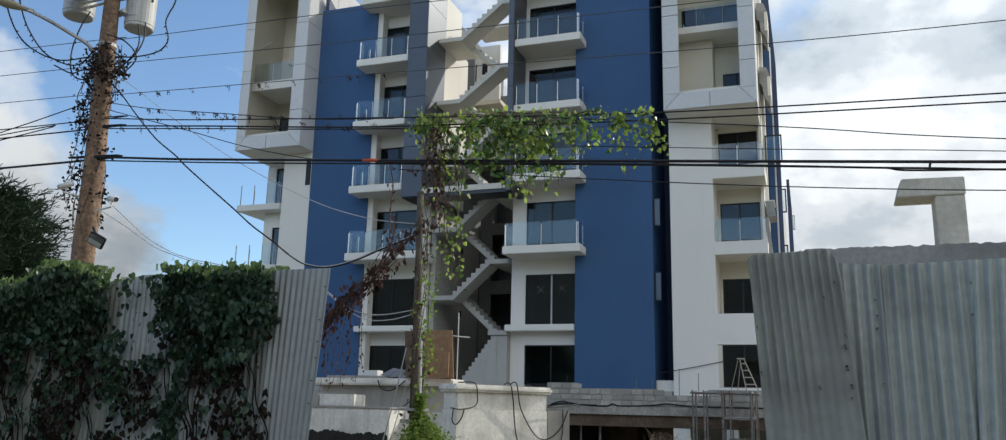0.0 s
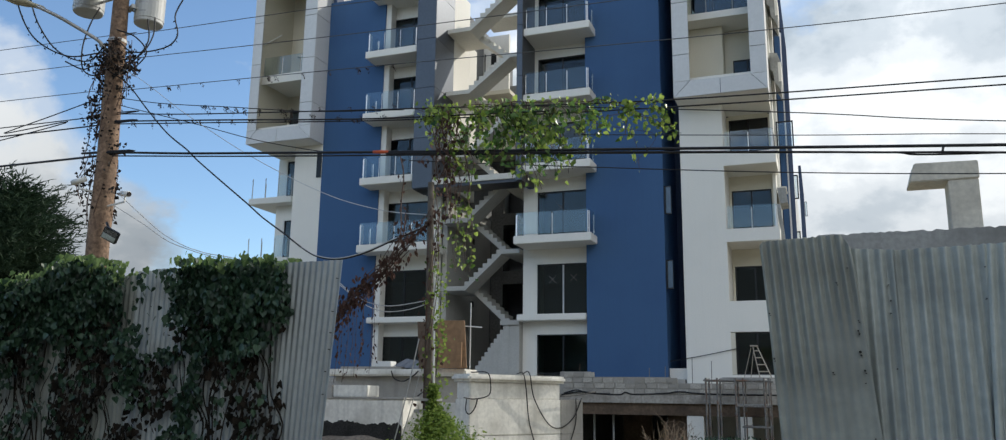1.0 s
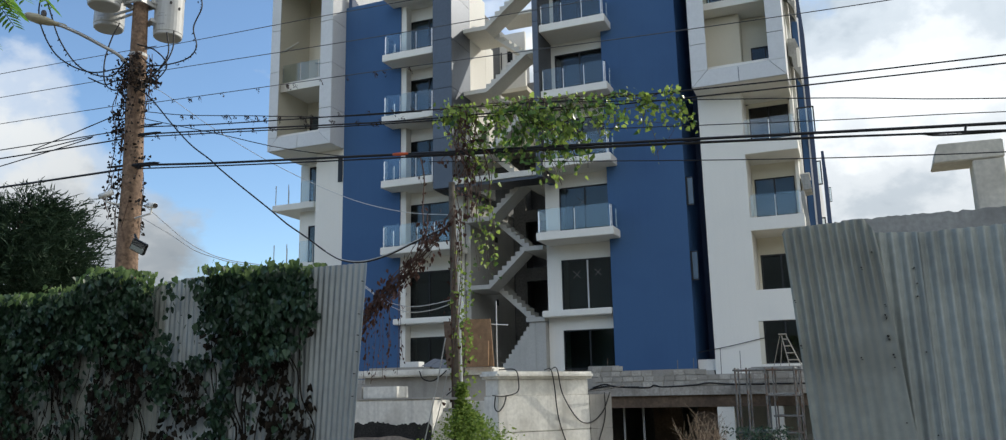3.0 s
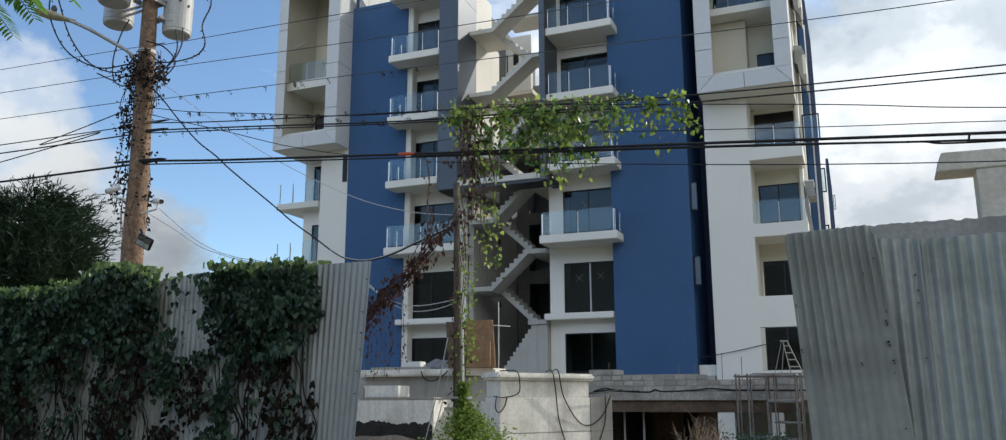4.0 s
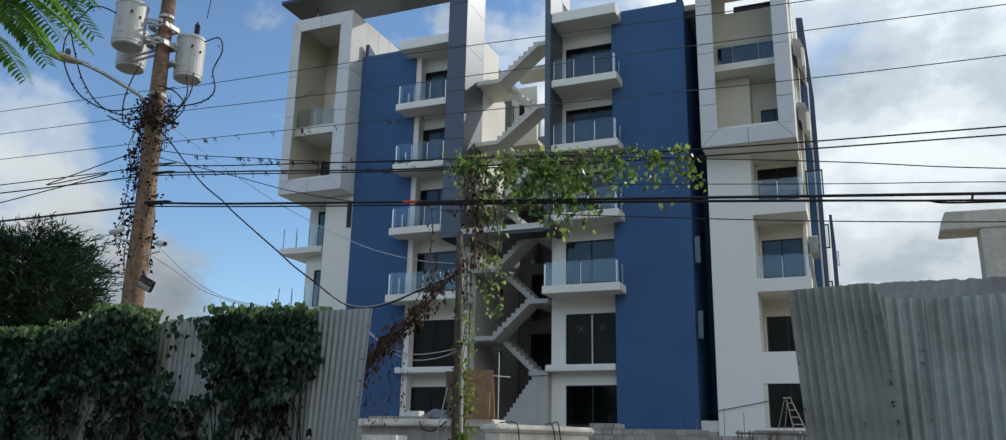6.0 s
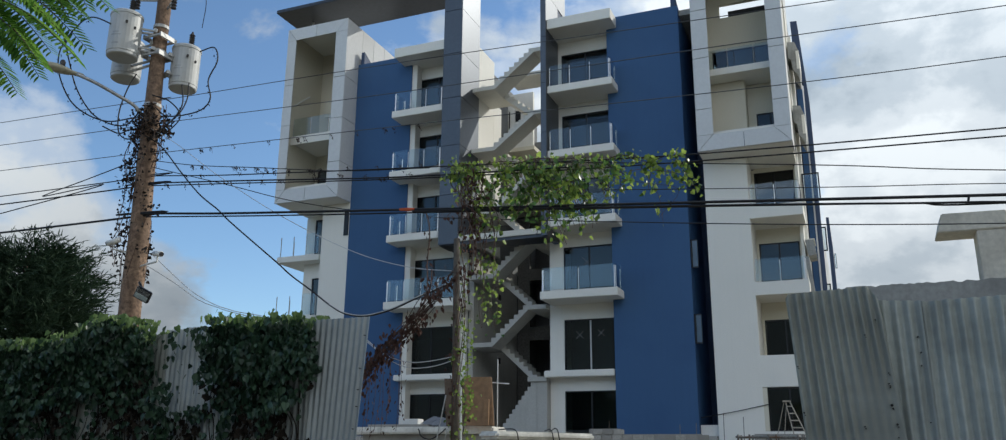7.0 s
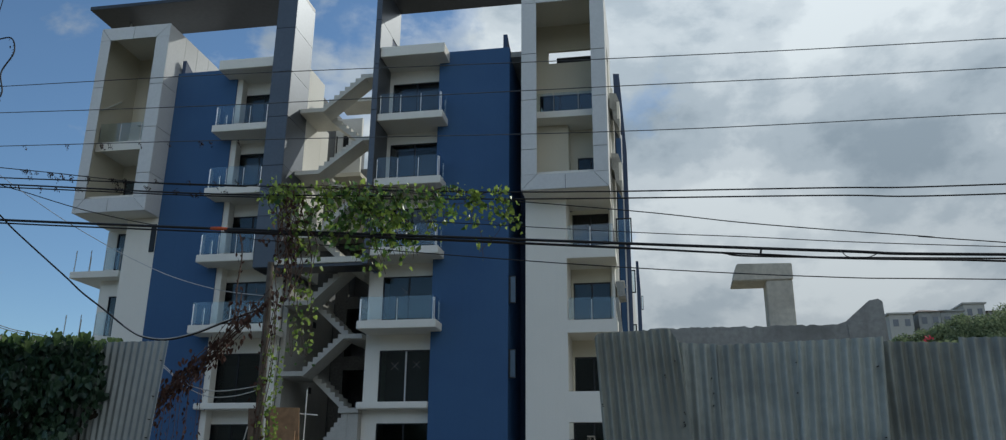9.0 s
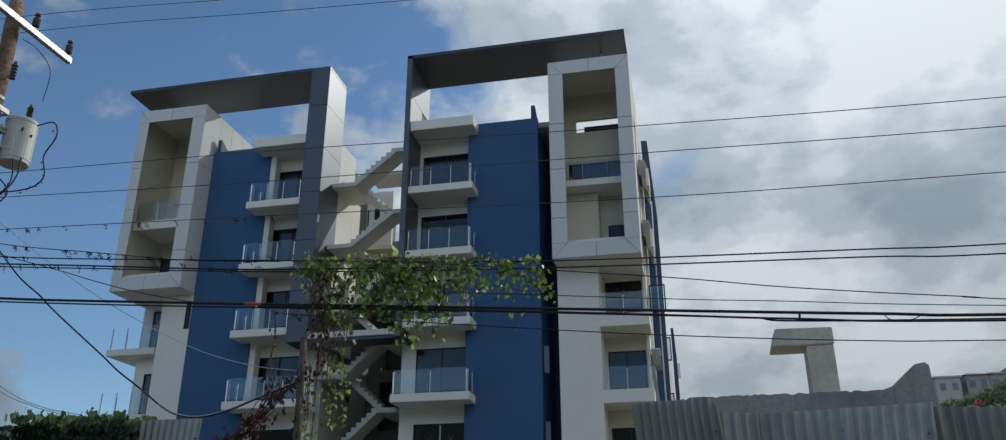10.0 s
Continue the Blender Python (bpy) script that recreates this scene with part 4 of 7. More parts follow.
drive_part("wall", OLDWALL, (0.0, 2.195, 0.0, 0.42, 0.95, 1.58), (0.0, 2.195, 0.0, 0.42, -1.4, 0.944), bevel=0.012)
drive_part("parapet", OLDWALL, (0.03, 2.2, 0.03, 0.42, 1.582, 1.88))
drive_part("coping", OLDWALL, (-0.06, 2.3, -0.06, 0.5, 1.882, 2.015), bevel=0.045, label="rounded white coping")
# past the coping the wall bends towards the garage ramp; darker grey stands in for its shade
for za, zb in ((-1.4, 0.944), (0.95, 1.58)):
    bm = bmesh.new()
    at, prev = DRIVE @ Vector((2.2, 0.0, 0.0)), None
    for k in range(9):
        way = radians(60 - 3.2 * k)
        back = at + Vector((-math.sin(way), math.cos(way), 0)) * 0.4
        ring = [bm.verts.new((q.x, q.y, z)) for q, z in ((at, za), (at, zb), (back, zb), (back, za))]
        if prev:
            for j in range(4):
                bm.faces.new((prev[j], ring[j], ring[(j + 1) % 4], prev[(j + 1) % 4]))
        prev = ring
        at = at + Vector((math.cos(way), math.sin(way), 0)) * 0.062
    bm.faces.new(prev)
    bmesh.ops.recalc_face_normals(bm, faces=bm.faces[:])
    ob = part("wall_end", bm, CONCRETE, site, "end of the wall, darker grey for its shade")
    ob.matrix_parent_inverse = site.matrix_basis.inverted()
spart("parapet", CONCRETE, (-9.5, -6.6, 15.5, 15.8, -0.1, 2.0))
spart("coping", OLDWALL, (-9.6, -6.5, 15.3, 16.0, 2.002, 2.14), bevel=0.03, label="rounded white coping")
spart("wall", OLDWALL, (-7.14, -6.21, 14.62, 15.0, -0.1, 1.5))
bm = bmesh.new()
rows = []
for j in range(14):
    row = []
    for k in range(70):
        x, y = -14.4 + k * (8.1 / 69), 11.6 + j * (2.38 / 13)
        z = -0.1 + 0.96 * min(1, max(0, (y - 11.8) / 1.9)) ** 0.8 * min(1, max(0.05, (-6.6 - x) / 0.9)) + 0.10 * noise.noise(Vector((x * 1.7, y * 1.7, 0))) + 0.05 * noise.noise(Vector((x * 6, y * 6, 1)))
        row.append(bm.verts.new((x, y, z)))
    rows.append(row)
for r, q in zip(rows, rows[1:]):
    for k in range(69):
        bm.faces.new((r[k], r[k + 1], q[k + 1], q[k]))
tagged(part("soil_bank", bm, RUBBLE, smooth=True), "bank of pale rubble and soil against the site wall", "soil", kind="stuff")
bm = bmesh.new()
rng = random.Random(4)
prev = None
for k in range(240):
    x = -14.4 + k * (7.24 / 239)
    z = 1.13 + 0.06 * noise.noise(Vector((x * 1.6, 0, 0))) + 0.06 * noise.noise(Vector((x * 6, 4, 0))) + 0.04 * noise.noise(Vector((x * 23, 2, 0))) + 0.02 * rng.random() - 0.3 * max(0, x + 7.45)
    a, b = bm.verts.new((x, 13.996, -0.1)), bm.verts.new((x, 13.996, z))
    if prev:
        bm.faces.new((prev[0], a, b, prev[1]))
    prev = (a, b)
ob = part("mould_stain", bm, MOULD, site, "black mould along the foot of the wall")
ob.matrix_parent_inverse = site.matrix_basis.inverted()


def litter(name, bm, mat, label, category, smooth=False):
    return tagged(part(name, bm, mat, smooth=smooth), label, category)


# one block in two pieces, the left coloured greyer for its shaded side
litter("plaster_block", boxes((-8.70, -7.97, 14.15, 14.6, 1.587, 1.80), bevel=0.012), OLDWALL, "white rendered block lying on the site wall", "block")
litter("plaster_block", boxes((-9.9, -8.72, 14.15, 14.6, 1.587, 1.80), bevel=0.012), CONCRETE, "greyer part of the white block, for its shaded side", "block")
for w, h, lean, at, mat, lab in ((0.58, 0.97, 15, (-6.68, 15.10, 2.145), PLY, "brown plywood board leaning against the thin post"), (0.44, 0.96, 17, (-7.22, 15.2, 2.145), FORMWORK, "dark weathered plywood board leaning beside a brown one")):
    bm = bmesh.new()
    slant = math.tan(radians(lean * 0.62)) * h
    add_prism(bm, ((-w / 2, 0), (w / 2, 0), (w / 2 - slant, h * 0.985), (-w / 2 - slant, h)), -0.012, 0.012)
    bmesh.ops.rotate(bm, verts=bm.verts[:], matrix=Matrix.Rotation(radians(-14), 3, "X"))
    ob = litter("plywood_board", bm, mat, lab, "board")
    ob.location = at
ob = litter("timber_offcut", boxes((-0.05, 0.05, -0.02, 0.02, 0, 0.5), bevel=0.004), PLY, "short pale timber offcut leaning beside the board", "timber")
ob.location, ob.rotation_euler = (-6.52, 15.03, 2.142), (radians(-10), radians(-4), 0)
bm = tube([(0, 0, 0), (0, 0, 1.28)], 0.011, 8)
add_tube(bm, [(-0.2, 0, 0.84), (0.24, 0, 0.80)], 0.011, 8)
ob = litter("wooden_cross_stake", bm, FIBRE, "pale stake with a crossbar standing behind the coping", "stake")
ob.location = (-6.45, 15.4, 2.14)
bm = bmesh.new()
prev = None
for k in range(17):
    x = -0.45 + 0.9 * k / 16
    a = bm.verts.new((x, -0.35, 0.012 * math.sin(k * 1.57)))
    b = bm.verts.new((x, 0.35, 0.30 + 0.012 * math.sin(k * 1.57)))
    if prev:
        bm.faces.new((prev[0], a, b, prev[1]))
    prev = (a, b)
ob = litter("roof_sheet_offcut", bm, SLATE, "bent dark grey sheet offcut lying on the coping", "sheet")
ob.location, ob.rotation_euler, ob.scale = (-7.75, 15.6, 2.16), (0, radians(7), 0), (0.75, 0.75, 0.55)
litter("junction_box", boxes((-8.55, -8.2, 15.45, 15.7, 2.142, 2.30), bevel=0.01), FIBRE, "white plastic junction box on the coping", "box")
litter("timber_plank", boxes((-9.3, -7.9, 15.35, 15.55, 2.142, 2.19), bevel=0.006), CONCRETE, "grey plank lying on the coping", "plank")
HOSES = (
    ((-5.45, 15.31, 2.05), (-5.21, 14.98, 2.05), (-5.17, 15.04, 1.77), (-5.15, 15.18, 1.16), (-5.02, 15.42, 0.49), (-4.84, 15.73, -0.43)),
    ((-5.38, 15.42, 2.05), (-5.13, 15.1, 2.06), (-5.07, 15.21, 1.6), (-4.92, 15.58, 1.15), (-4.76, 15.86, 1.06), (-4.575, 16.11, 1.25), (-4.45, 16.25, 1.62)),
    ((-4.53, 16.13, 1.62), (-4.545, 16.15, 1.14), (-4.68, 15.985, 0.57), (-4.76, 15.86, 0.0), (-4.8, 15.79, -0.67)),
    ((-5.99, 14.38, 2.05), (-5.63, 14.24, 2.04), (-5.59, 14.31, 1.86), (-5.61, 14.29, 1.65), (-5.79, 14.08, 1.58), (-5.88, 13.8, 1.6)),
    ((-5.85, 13.86, 1.6), (-5.89, 13.91, 1.4), (-5.85, 13.98, 1.32), (-5.79, 14.08, 1.42), (-5.76, 14.13, 1.58)),
    ((-4.74, 15.78, 1.65), (-4.53, 16.15, 1.67), (-4.26, 16.63, 1.74)),
)
for h in HOSES:
    litter("cable", tube(smooth_line(h, 6), 0.011, 6), RUBBER, "black cable looped over the white wall", "cable", True)
for h in (((-8.1, 15.3, 2.1), (-8.0, 15.25, 1.95), (-7.8, 15.25, 1.9), (-7.6, 15.25, 2.0), (-7.5, 15.3, 2.1)), ((-7.1, 15.28, 2.16), (-7.12, 15.25, 1.95), (-7.3, 15.25, 1.75), (-7.35, 15.0, 1.62))):
    litter("cable", tube(smooth_line(h, 6), 0.012, 6), RUBBER, "black cable hanging from the coping", "cable", True)

# block wall along the podium edge, scaffold and ladder
dwarf = thing("block_wall", "unfinished low wall of grey concrete blocks on the podium", "wall", (-5, 32.1, 1.78), kind="structure")
base = part("mortar_bed", boxes((-9.6, -8.4, 32.02, 32.16, 1.78, 2.62), (-8.4, -5.36, 32.02, 32.16, 1.78, 2.42), (-5.36, -3.5, 32.02, 32.16, 1.78, 2.2), (-3.5, 0.4, 32.02, 32.16, 1.78, 2.42)), MORTAR, dwarf)
base.matrix_parent_inverse = dwarf.matrix_basis.inverted()

# scaffold
scaf = thing("scaffold", "rusty steel scaffold frame in front of the garage", "scaffold", (-2.9, 31.0, -1.4))


def scpart(name, pts, r=0.034):
    ob = part(name, tube(pts, r, 8), RUSTY, scaf)
    ob.matrix_parent_inverse = scaf.matrix_basis.inverted()


for x in (-3.87, -3.49, -2.88, -2.63, -1.94, -1.78):
    for y in (30.4, 31.3):
        scpart("upright", [(x, y, -1.4), (x, y, 2.36)], 0.026 if x in (-2.63, -1.78) else 0.034)
for y in (30.4, 31.3):
    for xa, xb, z in ((-3.95, -1.7, 2.28), (-2.9, -1.75, 1.42), (-2.7, -1.75, 0.74), (-3.87, -1.75, 0.2), (-3.87, -1.75, -0.6)):
        scpart("ledger", [(xa, y, z), (xb, y, z - 0.02)], 0.03)
    scpart("brace", [(-3.87, y, 0.2), (-2.88, y, -0.6)], 0.018)
for x in (-3.87, -1.94):
    scpart("transom", [(x, 30.3, 2.31), (x, 31.4, 2.31)])
for r in ((-3.4, -1.9, 30.5, 31.2, 2.31, 2.35), (-2.85, -1.85, 30.45, 31.25, 1.45, 1.49), (-3.6, -2.7, 30.45, 31.25, 0.23, 0.27)):
    ob = part("plank", boxes(r, bevel=0.004), GREYC, scaf)
    ob.matrix_parent_inverse = scaf.matrix_basis.inverted()
ladder = thing("step_ladder", "pale aluminium step ladder standing open in a ground-floor doorway", "ladder", (-2.45, 35.2, 1.78))


def ladder_part(name, bm):
    ob = part(name, bm, DUSTYAL, ladder)
    ob.matrix_parent_inverse = ladder.matrix_basis.inverted()


LF, LT = 1.78, 3.72                     # its foot and top
for xt, xf in ((-2.60, -2.22), (-2.44, -1.62)):
    ladder_part("rail", tube([(xf, 34.7, LF), (xt, 35.1, LT)], 0.022, 6))
for xt, xf in ((-2.66, -3.20), (-2.56, -2.85)):
    ladder_part("back_leg", tube([(xf, 35.6, LF), (xt, 35.14, LT - 0.05)], 0.014, 6))
for k in range(7):
    f = (k + 0.5) / 7.2
    xa, xb, y, z = -2.22 - 0.38 * f, -1.62 - 0.82 * f, 34.7 + 0.4 * f, LF + (LT - LF) * f
    ladder_part("step", boxes((xa, xb, y - 0.05, y + 0.05, z - 0.02, z + 0.02)))
ladder_part("top_cap", boxes((-2.7, -2.4, 34.98, 35.25, LT - 0.02, LT + 0.03), bevel=0.01))
for pts in (((-9.5, 31.88, 1.74), (-8.77, 31.88, 1.86), (-8.2, 31.9, 1.80), (-7.28, 31.9, 1.76), (-7.03, 31.9, 1.85), (-6.67, 31.9, 1.78), (-5.5, 31.9, 1.83), (-5.0, 31.9, 1.89), (-3.97, 31.9, 1.82), (-1.0, 31.9, 1.80)),
            ((-9.4, 31.86, 1.80), (-8.9, 31.86, 1.92), (-8.5, 31.9, 1.82), (-7.6, 31.88, 1.79))):
    tagged(part("cable", tube(smooth_line(pts, 6), 0.028, 6), RUBBER, smooth=True), "black cable lying along the edge of the slab", "cable")
for x, h in ((-4.6, 0.75), (-3.9, 0.6), (-8.9, 0.5), (-6.2, 0.35), (-5.6, 0.4)):
    tagged(part("rebar", tube([(x, 32.3, 1.78), (x + 0.02, 32.3, 2.42 + h)], 0.014, 6), RUSTY), "thin rusty reinforcing bar standing behind the block wall", "rebar", "rebars on the podium")


# ---- corrugated fences ----
def sheet(width, height, seed, lean=0.0, flare=0.0, rise=0.0, pitch=0.076, deep=0.0105, clip=0.0):
    """A corrugated sheet standing on z = 0 with its left edge at x = 0."""
    rng = random.Random(seed)
    bm = bmesh.new()
    per = pitch / 10
    nx, nz = int(width / per), 22 if clip else 9
    ph = Vector((seed * 7.3, 0, 0))
    rows = []
    for j in range(nz + 1):
        f = j / nz
        row = []
        for i in range(nx + 1):
            x = width * i / nx
            corner = min(1, max(0, (x / width - 0.42) / 0.2)) * min(1, max(0, (0.84 - f) / 0.16))
            foot = min(1, max(0, (0.585 + 0.02 * math.sin(31 * x) - f) / 0.05))
            beaten = 1 - 0.85 * clip * max(corner, 0.8 * foot)
            y = -deep * beaten * math.sin(2 * math.pi * x / pitch) + (0.008 + 0.6 * (deep - 0.0105)) * noise.noise(Vector((x * 1.4, f * 1.2, 0)) + ph)
            z = (height + rise * (x / width - 1)) * f + (0.007 * rng.random() if j == nz else 0)
            if clip and f > 0.9:
                z -= (f - 0.9) / 0.1 * (max(0, x - width + 0.07) * 1.7 + max(0, 0.03 - x) * 1.5 + 0.035 * (1 - x / width)) * clip
            row.append(bm.verts.new((x * (1 + flare * (1 - f)) + lean * f, y, z)))
        rows.append(row)
    back = [[bm.verts.new((v.co.x, v.co.y + 0.003, v.co.z)) for v in row] for row in rows]
    for r, s in zip(rows, rows[1:]):
        for i in range(nx):
            bm.faces.new((r[i], r[i + 1], s[i + 1], s[i]))
    for r, s in zip(back, back[1:]):
        for i in range(nx):
            bm.faces.new((r[i + 1], r[i], s[i], s[i + 1]))
    for i in range(nx):
        bm.faces.new((rows[-1][i], rows[-1][i + 1], back[-1][i + 1], back[-1][i]))
    for j in range(nz):
        bm.faces.new((rows[j][0], rows[j + 1][0], back[j + 1][0], back[j][0]))
        bm.faces.new((rows[j + 1][-1], rows[j][-1], back[j][-1], back[j + 1][-1]))
    return bm


def fence(name, label, rows, metal, pitch=0.076, deep=0.0105, inset=0.1, holes=()):
    th = thing(name, label, "fence", (rows[0][0], 8, 0), kind="structure")
    for k, (x0, x1, top, y, lean, flare, *more) in enumerate(rows):
        rise, tone = more or (0.0, metal)
        beaten = k == 0 and bool(holes)                        # the first sheet of the hoarding is older and beaten flat
        ob = part("sheet", sheet(x1 - x0, top - 0.12, k + len(rows), lean, flare, rise, pitch * (0.74 if beaten else 1.0), deep * (0.75 if beaten else 1.0), 1.0 if beaten else 0.0), OLDZINC if x0 < -7.9 else tone, th)
        ob.matrix_parent_inverse = th.matrix_basis.inverted()
        ob.location = (x0, y, 0.12)
    for z in (0.7, 1.75, 2.6):
        ob = part("rail", boxes((min(r[0] for r in rows) + 0.12, max(r[1] for r in rows) - inset, 8.06, 8.11, z, z + 0.09)), PLY, th)
        ob.matrix_parent_inverse = th.matrix_basis.inverted()
    bm = bmesh.new()
    rng = random.Random(len(rows))
    for x0, x1, top, y, lean, flare, *_ in rows:
        z = 0.5
        while z < top - 0.15:
            x = x1 - 0.05 + rng.uniform(-0.012, 0.012) + (lean * z / top + flare * (x1 - x0) * (1 - z / top))
            add_tube(bm, [(x, y - deep - 0.010, z), (x, y + 0.02, z)], 0.0055, 6)
            z += rng.uniform(0.1, 0.7)
    for x, z, r in holes:
        add_tube(bm, [(x, 7.872, z), (x, 7.90, z + 0.004)], [r, r * 0.7], 7)
        add_tube(bm, [(x + 0.004, 7.873, z - 2.2 * r), (x + 0.012, 7.90, z - 2.4 * r)], [r * 0.6, r * 0.5], 5)
    ob = part("nails", bm, MOULD, th, "rusty nail heads and punched holes")
    ob.matrix_parent_inverse = th.matrix_basis.inverted()
    x = min(r[0] for r in rows) + 0.15
    while x < max(r[1] for r in rows) - inset - 0.1:
        ob = part("post", boxes((x, x + 0.09, 8.112, 8.2, -0.12, 2.7)), PLY, th)
        ob.matrix_parent_inverse = th.matrix_basis.inverted()
        x += 2.2
    return th


left_rows = [(-5.66, -4.95, 3.06, 7.985, 0.072, -0.20)]
x = -5.6
for w, top in ((0.78, 3.04), (0.78, 3.05), (0.30, 3.065), (0.27, 3.045), (0.8, 3.0), (0.8, 3.05), (0.8, 3.02), (0.8, 3.04), (0.8, 3.0), (0.8, 3.03), (0.8, 3.0), (0.8, 3.02)):
    left_rows.append((x - w, x + 0.03, top, 8.0 + 0.012 * (len(left_rows) % 2), 0.01, 0.0))
    x -= w
fence("corrugated_fence", "grey corrugated zinc fence overgrown with ivy", left_rows, ZINC, inset=0.35)
right_rows = [(-0.333, 0.424, 3.05, 7.90, -0.174, 0.094), (0.20, 0.62, 2.91, 8.0, -0.03, 0.0, -0.03, MIDZINC), (0.60, 1.34, 2.925, 8.014, -0.02, 0.0, 0.02, MIDZINC), (1.17, 1.90, 2.945, 7.985, 0.14, 0.0, 0.025, PALEZINC),
              (1.78, 2.745, 2.885, 8.03, -0.01, 0.0, -0.035, OLDZINC), (2.66, 3.52, 2.92, 8.015, 0.01, 0.0, -0.01, MIDZINC)]
x = 3.48
for w, top in ((0.78, 2.9), (0.8, 2.88), (0.8, 2.92), (0.8, 2.9), (0.8, 2.9)):
    right_rows.append((x, x + w + 0.03, top, 8.0 + 0.012 * (len(right_rows) % 2), -0.005, 0.01))
    x += w
fence("corrugated_fence", "weathered grey corrugated zinc hoarding with overlapping sheets", right_rows, OLDZINC, 0.098, 0.020, 0.1, ((0.273, 2.293, 0.006), (0.266, 2.206, 0.008), (0.27, 2.028, 0.012), (0.296, 1.872, 0.009), (0.045, 1.855, 0.007), (-0.428, 1.974, 0.009), (0.119, 2.622, 0.008), (-0.448, 2.368, 0.007)))

# concrete wall and hooked column behind the right-hand hoarding
neigh = thing("concrete_wall", "rough grey concrete wall with a raised ramped end", "wall", (1.5, 12, 0), kind="structure")
bm = bmesh.new()
outline = [(-0.60, -0.12), (3.15, -0.12), (3.14, 3.6), (3.12, 4.10), (3.07, 4.14), (2.95, 4.12), (2.90, 4.08), (2.62, 3.84), (2.5, 3.80)]
rng = random.Random(9)
for k in range(60):
    xx = 2.46 - k * 0.051
    outline.append((xx, 3.80 + 0.010 * rng.random() - (0.03 * rng.random() if rng.random() < 0.15 else 0) - (0.04 if xx < 0 else 0)))
add_prism(bm, outline, 12.0, 12.22)
ob = part("wall", bm, GREYC, neigh)
ob.matrix_parent_inverse = neigh.matrix_basis.inverted()
ob = part("end_panel", boxes((2.64, 3.10, 11.985, 11.998, 2.6, 3.82)), GREYC, neigh)
ob.matrix_parent_inverse = neigh.matrix_basis.inverted()
hook = thing("concrete_column", "bare concrete column with a cantilevered cap", "column", (1.8, 12.3, 3.8))
ob = part("shaft", boxes((1.66, 2.02, 12.23, 12.6, -0.12, 4.499), bevel=0.012), COLUMNC, hook)
ob.matrix_parent_inverse = hook.matrix_basis.inverted()
bm = bmesh.new()
add_prism(bm, ((1.20, 4.50), (2.03, 4.50), (2.03, 4.74), (1.27, 4.755)), 12.215, 12.75)
bmesh.ops.bevel(bm, geom=bm.edges[:], offset=0.012, segments=2, affect="EDGES")
ob = part("cap", bm, COLUMNC, hook)
ob.matrix_parent_inverse = hook.matrix_basis.inverted()

# ---- utility pole ----
PX, PY = -10.02, 9.5
pole = thing("utility_pole", "weathered brown wooden utility pole tangled with dry vines", "utility pole", (PX, PY, 0))


def ppart(name, bm, mat, label="", parent=None, smooth=False):
    ob = part(name, bm, mat, parent or pole, label, smooth)
    if not parent:
        ob.matrix_parent_inverse = pole.matrix_basis.inverted()
    return ob


rng = random.Random(3)
def pole_x(z):
    """The pole leans a little along the street."""
    return -9.975 - 0.0237 * (z - 3.7)


def pole_r(z):
    return 0.175 - 0.0042 * z if z < 4.5 else max(0.112, 0.156 - 0.0125 * (z - 4.5))


pts = [(pole_x(z) + 0.010 * math.sin(k * 1.3), PY + 0.01 * math.cos(k), z) for k, z in enumerate(-0.2 + 0.45 * j for j in range(24))]
ppart("shaft", tube(pts, [float(pole_r(p[2])) for p in pts], 16), WOODPOLE, smooth=True)
for z in (6.95, 7.9, 8.35):
    ppart("band", tube([(pole_x(z), PY, z), (pole_x(z), PY, z + 0.05)], pole_r(z) + 0.012, 16), GALV)

# steel seats that carry the transformers
for z in (7.82, 8.14):
    x = pole_x(z)
    ppart("mounting_bracket", boxes((x - 0.17, x + 0.17, PY - 0.175, PY - 0.145, z, z + 0.04), (x - 0.17, x + 0.17, PY + 0.145, PY + 0.175, z, z + 0.04),
                                    (x - 0.19, x - 0.16, PY - 0.18, PY + 0.18, z - 0.02, z + 0.06), (x + 0.16, x + 0.19, PY - 0.18, PY + 0.18, z - 0.02, z + 0.06), bevel=0.004), GALV)


